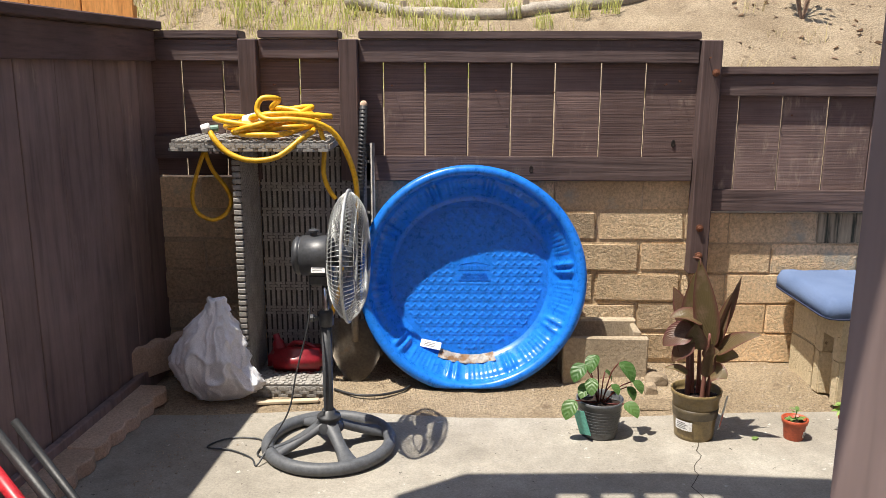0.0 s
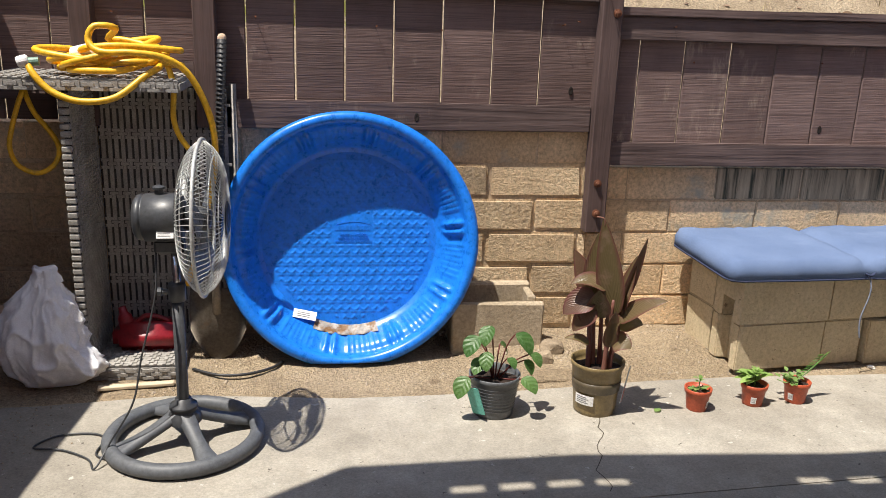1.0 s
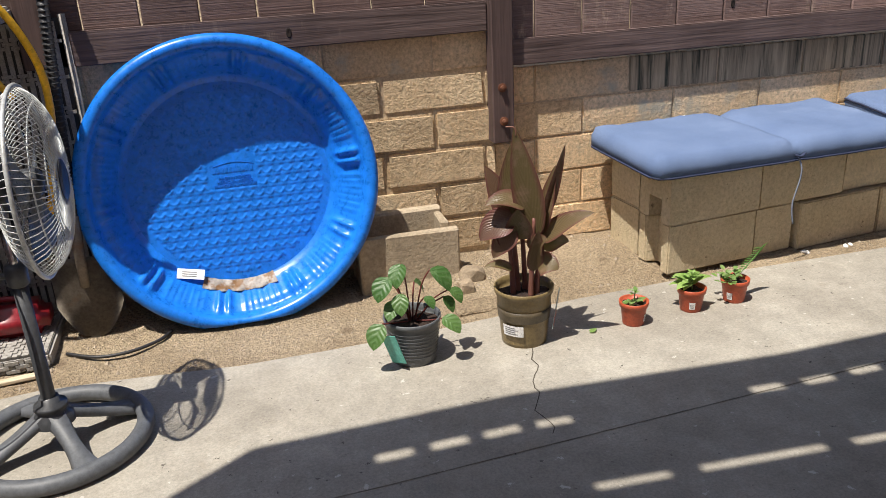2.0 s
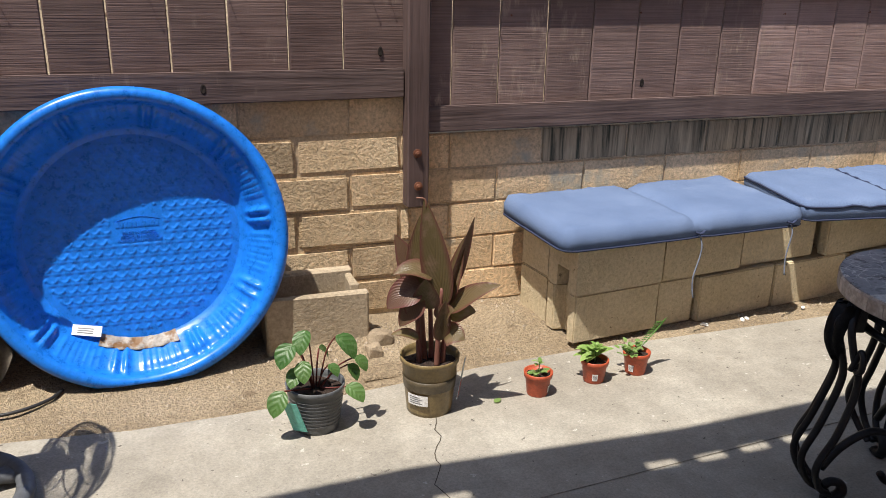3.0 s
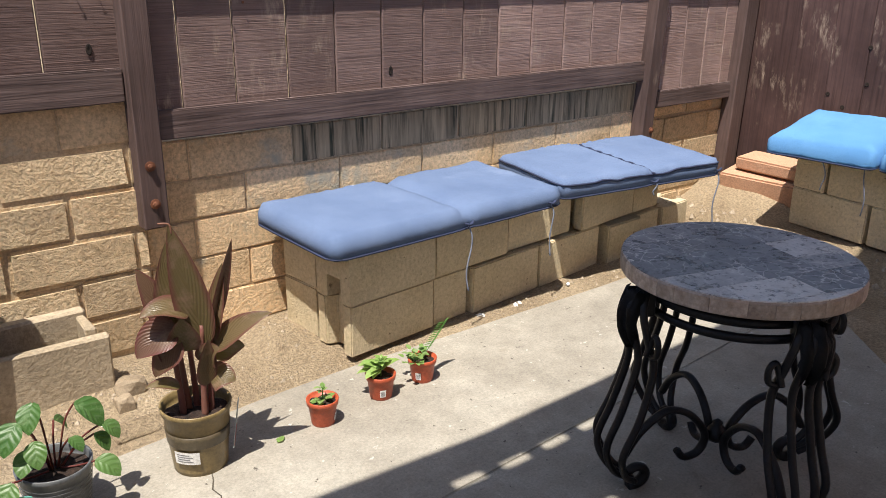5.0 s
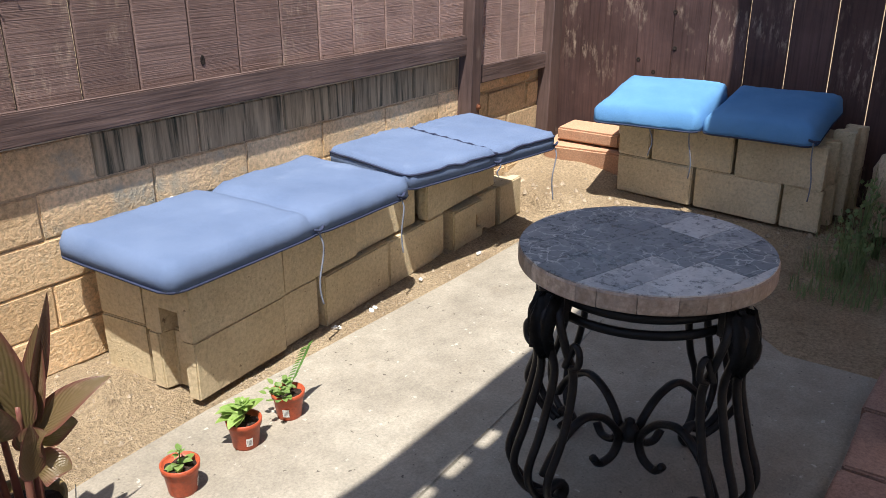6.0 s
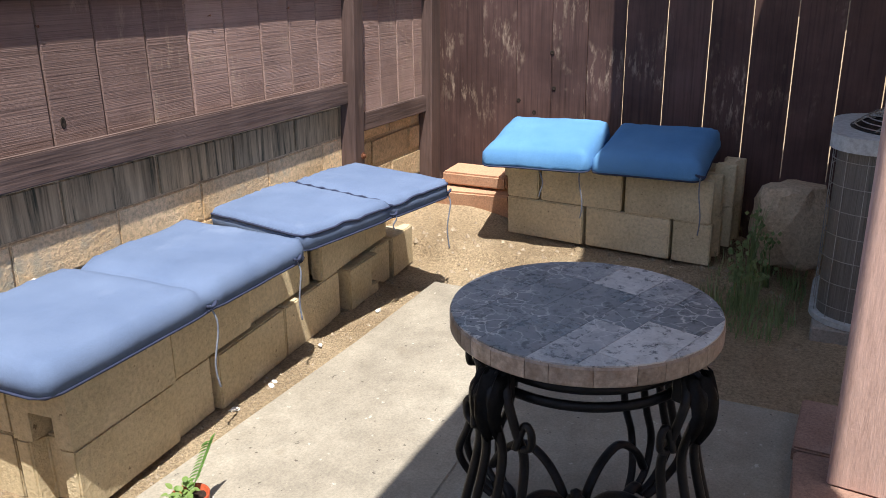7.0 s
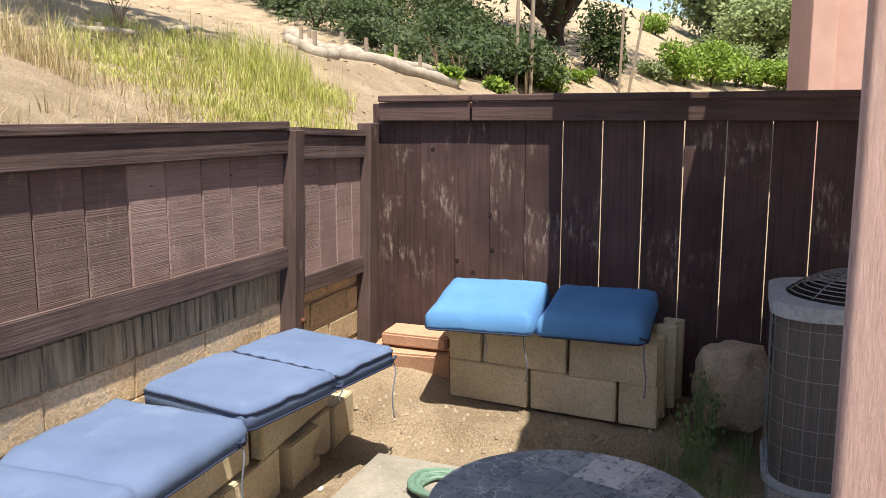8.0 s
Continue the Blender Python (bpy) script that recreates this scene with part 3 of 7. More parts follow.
M_FANBASE = painted("grey_plastic_base", (0.09, 0.096, 0.106), 0.55, 0, 0.12, 20, 0.2)
M_CHROME = painted("chrome_tube", (0.6, 0.6, 0.6), 0.18, 1.0, 0.05)
M_WIRE = painted("pale_grey_wire", (0.48, 0.49, 0.47), 0.35, 0.3, 0.1)
M_BLADE = painted("smoky_fan_blade", (0.22, 0.24, 0.27), 0.3, 0, 0.1)
M_LABEL = painted("white_label", (0.75, 0.74, 0.72), 0.6, 0, 0.06, 40)
M_INK = painted("grey_print", (0.18, 0.18, 0.19), 0.7)
M_WICKER = surface("weathered_wicker", (0.24, 0.225, 0.205), (0.38, 0.36, 0.33), (1, 1, 1), 14, 160, 0.75, 0.4, 0.002, None, 0.05)
M_IRON = surface("black_wrought_iron", (0.008, 0.008, 0.010), (0.022, 0.021, 0.022), (1, 1, 1), 20, 180, 0.45, 0.5, 0.002, ((0.06, 0.045, 0.03), 12, 0.68, 0.8), 0.05, 0.4)
M_PLASTIC_BAG = surface("white_woven_sack", (0.72, 0.72, 0.75), (0.86, 0.86, 0.88), (1, 1, 1), 6, 300, 0.6, 0.4, 0.002, ((0.55, 0.54, 0.53), 7, 0.66, 0.8), 0)
M_RED = painted("glossy_red_plastic", (0.21, 0.010, 0.016), 0.35, 0, 0.12, 20)
M_STEEL = surface("worn_shovel_steel", (0.14, 0.115, 0.09), (0.28, 0.24, 0.19), (1, 1, 1), 9, 90, 0.6, 0.4, 0.002, ((0.22, 0.12, 0.06), 6, 0.55, 0.7), 0, 0.5)
M_TAPE = painted("black_tape", (0.018, 0.018, 0.02), 0.5, 0, 0.2, 60, 0.6)
M_EDGER = surface("terracotta_edger", (0.44, 0.31, 0.215), (0.56, 0.41, 0.30), (1, 1, 1), 6, 120, 0.92, 0.4, 0.003, None, 0.08)
M_REDPAVER = surface("red_paver", (0.27, 0.165, 0.13), (0.37, 0.245, 0.20), (1, 1, 1), 6, 110, 0.92, 0.5, 0.003, None, 0.1)
M_ORANGEBRICK = surface("salmon_paver", (0.42, 0.235, 0.15), (0.50, 0.30, 0.20), (1, 1, 1), 5, 120, 0.92, 0.4, 0.003, None, 0.06)
M_POTG = painted("olive_brown_pot", (0.20, 0.145, 0.065), 0.35, 0, 0.1, 30)
M_POTG_DK = painted("dark_olive_print", (0.085, 0.066, 0.040), 0.4, 0, 0.1, 30)
M_POTK = painted("charcoal_pot", (0.095, 0.10, 0.105), 0.45, 0, 0.1, 30)
M_POTR = painted("red_brown_pot", (0.40, 0.075, 0.032), 0.45, 0, 0.1, 30)
M_MULCH = surface("potting_soil", (0.012, 0.009, 0.007), (0.07, 0.04, 0.03), (1, 1, 1), 60, 250, 0.95, 1.0, 0.01, ((0.16, 0.07, 0.05), 70, 0.62, 0.72), 0)
M_ROCK = surface("tan_boulder", (0.46, 0.345, 0.235), (0.60, 0.47, 0.34), (1, 1, 1), 5, 60, 0.92, 0.9, 0.01, None, 0.1)
M_ACMETAL = painted("grey_painted_steel", (0.50, 0.52, 0.53), 0.45, 0.1, 0.06, 15)
M_ACFIN = surface("dark_coil_fins", (0.15, 0.14, 0.13), (0.24, 0.22, 0.20), (60, 60, 1), 3, 12, 0.6, 0.5, 0.002, None, 0, 0.4)
M_PAD = surface("grey_pad", (0.24, 0.215, 0.19), (0.32, 0.29, 0.26), (1, 1, 1), 6, 100, 0.92, 0.4, 0.003, None, 0)
M_GREENHOSE = painted("green_coil", (0.13, 0.23, 0.17), 0.5, 0, 0.2, 25)


def leaf_mat(name, a, b, vein, freq, rough=0.45, stripes=0.0, edge=None, strong=0.75, slant=0.6):
    """Leaf colour by clump, with pale streaks; stripes: slanting veins from the midrib; edge: a margin of another colour."""
    m, n, l, p = node_mat(name)
    g = n.new("ShaderNodeNewGeometry")
    o = n.new("ShaderNodeObjectInfo")
    s = n.new("ShaderNodeMath")
    s.operation = "ADD"
    l.new(g.outputs["Random Per Island"], s.inputs[0]); l.new(o.outputs["Random"], s.inputs[1])
    fr = n.new("ShaderNodeMath")
    fr.operation = "FRACT"
    l.new(s.outputs[0], fr.inputs[0])
    c = ramp(n, l, fr.outputs[0], [(0, a), (1, b)])
    v = mapped(n, l, (1, 1, 1))
    w = tex(n, l, v, freq, 5, 0.7)
    c = mix(n, l, ramp(n, l, w, [(0.52, (0, 0, 0)), (0.66, (1, 1, 1))]), c, vein)
    height = w
    if stripes:
        tc = n.new("ShaderNodeTexCoord")
        sp = n.new("ShaderNodeSeparateXYZ")
        l.new(tc.outputs["UV"], sp.inputs[0])

        def math_node(op, x, y):
            q = n.new("ShaderNodeMath")
            q.operation = op
            for i, val in enumerate((x, y)):
                if isinstance(val, (int, float)):
                    q.inputs[i].default_value = val
                elif val is not None:
                    l.new(val, q.inputs[i])
            return q.outputs[0]
        side = math_node("ABSOLUTE", math_node("SUBTRACT", sp.outputs[0], 0.5), None)
        ph = math_node("MULTIPLY", math_node("SUBTRACT", sp.outputs[1], math_node("MULTIPLY", side, slant)), stripes)
        wave = math_node("SINE", math_node("ADD", ph, math_node("MULTIPLY", w, 3.0)), None)
        c = mix(n, l, ramp(n, l, wave, [(0.35, (0, 0, 0)), (0.8, (strong,) * 3)]), c, vein)
        if edge:
            c = mix(n, l, ramp(n, l, side, [(0.30, (0, 0, 0)), (0.48, (0.8, 0.8, 0.8))]), c, edge)
        height = wave
    l.new(c, p.inputs["Base Color"])
    p.inputs["Roughness"].default_value = rough
    bumped(n, l, p, height, 0.3, 0.002)
    # thin leaves let some light through
    tr = n.new("ShaderNodeBsdfTranslucent")
    l.new(c, tr.inputs["Color"])
    mx = n.new("ShaderNodeMixShader")
    mx.inputs[0].default_value = 0.38
    l.new(p.outputs[0], mx.inputs[1]); l.new(tr.outputs[0], mx.inputs[2])
    l.new(mx.outputs[0], n["Material Output"].inputs["Surface"])
    return m


M_CANNA = leaf_mat("bronze_leaf", (0.155, 0.13, 0.048), (0.15, 0.08, 0.056), (0.25, 0.165, 0.105), 14, 0.36, 60.0, (0.17, 0.055, 0.05), 0.20, 1.1)
M_CANNASTEM = leaf_mat("bronze_stem", (0.30, 0.12, 0.10), (0.32, 0.16, 0.11), (0.22, 0.07, 0.07), 30)
M_PEP = leaf_mat("striped_green_leaf", (0.05, 0.135, 0.03), (0.11, 0.21, 0.055), (0.15, 0.25, 0.10), 30, 0.42, 30.0, None, 0.25)
M_PEPSTEM = leaf_mat("red_stem", (0.17, 0.03, 0.03), (0.22, 0.07, 0.05), (0.15, 0.05, 0.04), 30)
M_SUCC = leaf_mat("succulent_leaf", (0.16, 0.28, 0.07), (0.26, 0.38, 0.12), (0.30, 0.40, 0.2), 40)
M_HERB = leaf_mat("bright_herb_leaf", (0.20, 0.34, 0.07), (0.32, 0.47, 0.14), (0.36, 0.48, 0.18), 40)
M_DKHERB = leaf_mat("small_green_leaf", (0.06, 0.17, 0.03), (0.14, 0.28, 0.06), (0.2, 0.3, 0.12), 40)


# ---- concrete blocks: two benches ----
def cmu_mesh(L, H, D, end_notch=True, chip=0):
    """A hollow block lying with its cores upright, with shallow hollows in its ends."""
    random.seed(40 + chip)
    bm = bmesh.new()
    t = 0.034
    hw, hd = L / 2, D / 2
    n = 0.045 if end_notch else 0.0
    outer = [(-hw, -hd), (hw, -hd), (hw, -0.05), (hw - n, -0.035), (hw - n, 0.035), (hw, 0.05), (hw, hd), (-hw, hd), (-hw, 0.05), (-hw + n, 0.035), (-hw + n, -0.035), (-hw, -0.05)]
    zs = [0, H]
    rings = [[bm.verts.new((x + rnd(-.0015, .0015), y + rnd(-.0015, .0015), z)) for x, y in outer] for z in zs]
    k = len(outer)
    for i in range(k):
        bm.faces.new((rings[0][i], rings[0][(i + 1) % k], rings[1][(i + 1) % k], rings[1][i]))
    bm.faces.new(rings[0][::-1])
    bm.faces.new(rings[1])
    bmesh.ops.recalc_face_normals(bm, faces=bm.faces[:])
    bmesh.ops.bevel(bm, geom=[e for e in bm.edges if e.calc_face_angle(0) > 1.0], offset=0.005, segments=2, affect="EDGES")
    for sgn in (-1, 1):
        cx = sgn * (hw - t - n) / 2
        hx = (hw - t - n) / 2 - t / 2
        q = [(cx - hx, -hd + t), (cx + hx, -hd + t), (cx + hx, hd - t), (cx - hx, hd - t)]
        a = [bm.verts.new((x, y, H + 0.0006)) for x, y in q]
        b = [bm.verts.new((x, y, 0.03)) for x, y in q]
        for i in range(4):
            bm.faces.new((a[i], a[(i + 1) % 4], b[(i + 1) % 4], b[i]))
        bm.faces.new(b)
    me = data("concrete_block", bm, M_CMU)
    return me


CMU = [cmu_mesh(0.395, 0.193, 0.193, chip=k) for k in range(3)]
HALF = [cmu_mesh(0.193, 0.193, 0.193, chip=5 + k) for k in range(2)]
SOLIDB = data("concrete_block", box(-0.195, 0.195, -0.045, 0.045, 0, 0.193, 0.005, seg=2), M_CMU)


def cmu(me, x, y, z, rz=0.0, label="tan concrete block stacked in a low bench", group="bench blocks", rx=0.0, sx=1.0):
    return solid("concrete_block", me, None, label, "concrete block", group, m=Matrix.LocRotScale((x, y, z), Euler((radians(rx), 0, radians(rz))), (sx, 1, 1)))


random.seed(11)
BA = 5.3   # degrees by which the long bench turns from the wall


def on_bench(start, length, back, kind, z, k, turn=0.0, label="tan concrete block stacked in a low bench"):
    """A block whose front runs for a length from a place along the bench, set back by some."""
    u, v = Vector((math.cos(radians(BA)), math.sin(radians(BA)))), Vector((-math.sin(radians(BA)), math.cos(radians(BA))))
    p = Vector((3.48, 8.581)) + u * (start + length / 2) + v * (0.0965 + back)
    return cmu(kind[k % len(kind)], p.x, p.y, z, BA + turn, sx=(length - 0.004) / (0.193 if kind is HALF else 0.395), label=label)


def holed_block():
    """A block whose end has a small square hole broken through above its bed."""
    L, D, H = 0.395, 0.193, 0.193
    bm = bmesh.new()
    low = [(-L / 2, -D / 2), (L / 2, -D / 2), (L / 2, D / 2), (-L / 2, D / 2), (-L / 2, 0.034), (-L / 2 + 0.2, 0.030), (-L / 2 + 0.2, -0.040), (-L / 2, -0.044)]
    for out, z0, z1 in ((low, 0.0, 0.085), ([low[0], low[1], low[2], low[3], low[4], low[7]], 0.085, H)):
        a, b = [bm.verts.new((x, y, z0)) for x, y in out], [bm.verts.new((x, y, z1)) for x, y in out]
        bm.faces.new(a[::-1]); bm.faces.new(b)
        for i in range(len(out)):
            bm.faces.new((a[i], a[(i + 1) % len(out)], b[(i + 1) % len(out)], b[i]))
    bmesh.ops.remove_doubles(bm, verts=bm.verts[:], dist=0.0004)
    return data("concrete_block", bm, M_CMU)


HOLED = [holed_block()]


def notched_block():
    """A short block with a square bite out of the edge of its face."""
    bm = bmesh.new()
    out = [(0, 0), (0.25, 0), (0.25, 0.062), (0.195, 0.066), (0.19, 0.128), (0.25, 0.132), (0.25, 0.193), (0, 0.193)]
    a = [bm.verts.new((x, 0, z)) for x, z in out]
    b = [bm.verts.new((x, 0.19, z)) for x, z in out]
    bm.faces.new(a); bm.faces.new(b[::-1])
    for i in range(len(out)):
        bm.faces.new((a[i], a[(i + 1) % len(out)], b[(i + 1) % len(out)], b[i]))
    bmesh.ops.recalc_face_normals(bm, faces=bm.faces[:])
    bmesh.ops.bevel(bm, geom=bm.edges[:], offset=0.006, segments=2, affect="EDGES")
    return data("concrete_block", bm, M_CMU)


for i, (a, b, kind, back) in enumerate(((0.0, 0.393, CMU, 0.0), (0.399, 0.588, HALF, 0.018), (0.60, 1.008, CMU, 0.004), (1.02, 1.445, CMU, 0.012), (1.74, 1.94, HALF, 0.012), (1.95, 2.195, HALF, 0.0))):
    on_bench(a, b - a, back, kind, 0.006 - 0.018 * a, i, rnd(-0.8, 0.8))
NOTCH = notched_block()
cmu(NOTCH, 3.48 + 1.475 * 0.9957 + 0.020 * 0.09, 8.581 + 1.475 * 0.092 - 0.020, -0.018, BA - 2.5, label="tan concrete block with a broken notch in its face")
for i, (a, b, kind, back) in enumerate(((0.0, 0.398, HOLED, 0.0), (0.404, 0.815, CMU, 0.010), (0.825, 1.247, CMU, 0.030), (1.292, 1.70, CMU, 0.006), (1.705, 1.925, HALF, 0.016))):
    on_bench(a, b - a, back, kind, 0.2005 - 0.010 * a, i + 1, rnd(-0.9, 0.9), *(("tan concrete block with a square hole in its end",) if i == 0 else ()))
for z in (0.006, 0.2005):
    cmu(CMU[2], 3.560, 8.905, z, BA + 91, sx=0.50, label="tan concrete block at the wall end of a low bench")
for i in range(4):
    for z in (-0.005, 0.190):
        cmu(CMU[i % 3], 3.88 + 0.405 * i, 8.945, z, 1.5, label="tan concrete block in the hidden row of a low bench")

# east bench: front faces towards the patio
random.seed(12)
EA = 82.6


def on_east(start, length, back, kind, z, k, group="east bench blocks", label="tan concrete block in the upper row of a small bench", turn=0.0):
    u, v = Vector((math.cos(radians(EA)), math.sin(radians(EA)))), Vector((math.sin(radians(EA)), -math.cos(radians(EA))))
    p = Vector((5.951, 7.429)) + u * (start + length / 2) + v * (0.0965 + back)
    return cmu(kind[k % len(kind)], p.x, p.y, z, EA + turn, sx=(length - 0.006) / (0.395 if kind is CMU else 0.193), group=group, label=label)


for a, b, kind in ((0.0, 0.178, HALF), (0.186, 0.606, CMU), (0.616, 1.036, CMU)):
    on_east(a, b - a, rnd(0, 0.006), kind, 0.045, 0, label="tan concrete block with green algae in a small bench", turn=rnd(-1, 1))
for a, b, kind in ((0.008, 0.413, CMU), (0.427, 0.850, CMU), (0.860, 1.04, HALF)):
    on_east(a, b - a, rnd(-0.006, 0.008), kind, 0.2395, 1, turn=rnd(-1, 1))
for a in (0.04, 0.42, 0.80):
    for z in (0.045, 0.2395):
        on_east(a, 0.37, 0.205, CMU, z, 0, label="tan concrete block at the back of a small bench")
for z in (0.085, 0.2795):
    on_east(-0.035, 0.10, 0.20, HALF, z, 0 if z > 0.2 else 1, label="pale concrete half block standing at the bench end")


# ---- cushions ----
def cushion(name, m, w, d, h, mat, label, seam=None, ties=(), piping=True, boxed=False, seed=1):
    """A box-edged pad with puffed faces; seam: a crease across its middle that makes two seats."""
    random.seed(seed)
    c = thing(name, m, label, "cushion")
    nx, ny = 44, 22
    bm = bmesh.new()
    grid = {}
    off = rnd(0, 50)
    for s in (0, 1):
        for i in range(nx + 1):
            for j in range(ny + 1):
                u, v = i / nx, j / ny
                eu = min(u, 1 - u) * w
                ev = min(v, 1 - v) * d
                e = min(eu, ev)
                q = min(1.0, e / (0.03 if boxed else 0.040 if seam is not None else 0.075))
                puff = math.sqrt(1 - (1 - q) ** 2) * 0.9 + 0.1 * min(1, e / 0.16)
                crease = 1.0
                if seam is not None:
                    crease = 1 - 0.75 * math.exp(-((u - seam) * w / 0.012) ** 2) - 0.25 * math.exp(-((u - seam) * w / 0.05) ** 2)
                x, y = (u - 0.5) * w, (v - 0.5) * d
                wob = noise.noise(Vector((x * 7 + off, y * 7, s))) * 0.006 + noise.noise(Vector((x * 22 + off, y * 22, s))) * 0.0022
                pull = 0.010 * math.exp(-ev / 0.03) * noise.noise(Vector((x * 45 + off, 0, 3)))
                if seam is not None:
                    near = math.exp(-abs((u - seam) * w) / 0.22)
                    pull += 0.0075 * near * math.exp(-ev / 0.045) * math.sin(x * 150 + 5 * noise.noise(Vector((x * 9, off, 1))))
                if s:
                    low = 0.74 if boxed else 0.56 if seam is not None else 0.26
                    z = h * low + h * (1 - low) * puff * crease + wob + pull
                else:
                    z = h * 0.10 * (1 - puff) + wob * 0.3
                pinch = 0.0
                if seam is not None:
                    pinch = 0.02 * math.exp(-((u - seam) * w / 0.03) ** 2)
                yy = y * (1 - pinch * 2 * (abs(v - 0.5) > 0.45)) + noise.noise(Vector((x * 5 + off, v * 3, 9))) * 0.004
                xx = x + noise.noise(Vector((u * 3, y * 5 + off, 9))) * 0.004
                r = 0.05
                ax, ay = max(0, abs(x) - (w / 2 - r)), max(0, abs(y) - (d / 2 - r))
                if ax > 0 and ay > 0:
                    q = math.hypot(ax, ay)
                    if q > r:
                        xx -= math.copysign(ax * (1 - r / q), x)
                        yy -= math.copysign(ay * (1 - r / q), y)
                grid[s, i, j] = bm.verts.new((xx, yy, z))
    for s in (0, 1):
        for i in range(nx):
            for j in range(ny):
                bm.faces.new((grid[s, i, j], grid[s, i + 1, j], grid[s, i + 1, j + 1], grid[s, i, j + 1]))
    edge = [(i, 0) for i in range(nx)] + [(nx, j) for j in range(ny)] + [(i, ny) for i in range(nx, 0, -1)] + [(0, j) for j in range(ny, 0, -1)]
    for a, b in zip(edge, edge[1:] + edge[:1]):
        bm.faces.new((grid[(0, *a)], grid[(0, *b)], grid[(1, *b)], grid[(1, *a)]))
    top_line = [grid[(1, *a)].co.copy() for a in edge]
    low_line = [grid[(0, *a)].co.copy() for a in edge]
    part("cover", bm, mat, c, smooth=True)
    if seam is not None and boxed:
        x = (seam - 0.5) * w
        rope = [(x + 0.0035 * math.sin(k * 1.1), -d / 2 - 0.004 + (d + 0.006) * k / 44, h * (0.84 if 2 < k < 42 else 0.72) + 0.0025 * math.cos(k * 1.1)) for k in range(45)]
        part("seam_stitching", tube(rope, 0.0052, 6), M_PIPE, c, "puckered navy seam stitching", smooth=True)
    if boxed:
        part("piping", tube(top_line[::2], 0.0048, 5, True), M_PIPE if piping == 2 else mat, c, smooth=True)
    if piping:
        part("piping", tube(low_line[::2], 0.0042, 5, True), M_PIPE if piping == 2 else mat, c, smooth=True)
    for k, (tx, ty, length, sway) in enumerate(ties):
        pts = [(tx, ty, h * 0.3)]
        for i in range(1, 7):
            pts.append((tx + sway * math.sin(i * 1.1 + k), ty - 0.012 - 0.004 * math.sin(i), h * 0.3 - length * i / 6))
        part("tie", tube(spline(pts, 3), 0.0032, 5), M_TIE, c, "hanging cord tie", smooth=True)
        knot = tube(spline([(tx - 0.02, ty - 0.006, h * 0.36), (tx, ty - 0.014, h * 0.30), (tx + 0.022, ty - 0.006, h * 0.38), (tx + 0.004, ty - 0.01, h * 0.30), (tx - 0.012, ty - 0.012, h * 0.22)], 4), 0.005, 5)
        part("bow", knot, M_PIPE, c, "knotted navy tie", smooth=True)
    return c


BT = 0.396
cushion("bench_cushion", pose(3.925, 8.80, BT, 1.0, 0, 1.8), 1.10, 0.53, 0.088, M_CUSH, "faded blue canvas two-seat cushion on the block bench", 0.53, [(0.03, -0.262, 0.26, 0.008), (0.47, -0.262, 0.22, 0.004)], 2, seed=3)
cushion("bench_cushion", pose(5.01, 8.80, BT + 0.004, 1.5, -0.5, -9.8), 0.90, 0.56, 0.085, M_CUSH, "faded blue canvas two-seat cushion with navy piping on the block bench", 0.54, [(0.04, -0.28, 0.06, 0.006), (0.435, -0.262, 0.26, 0.008)], 2, True, seed=4)
cushion("seat_cushion", pose(6.105, 8.255, 0.478, -9.5, 0, 94), 0.53, 0.52, 0.11, M_CUSH_B, "bright blue canvas seat cushion on a small block bench", None, [(-0.22, 0.255, 0.26, 0.008), (-0.03, 0.255, 0.17, 0.01)], 2, seed=5)
cushion("seat_cushion", pose(6.125, 7.725, 0.476, -9.5, 0, 89), 0.50, 0.50, 0.11, M_CUSH_B, "blue canvas seat cushion in shade on a small block bench", None, [(-0.245, 0.25, 0.28, 0.006)], 2, seed=6)


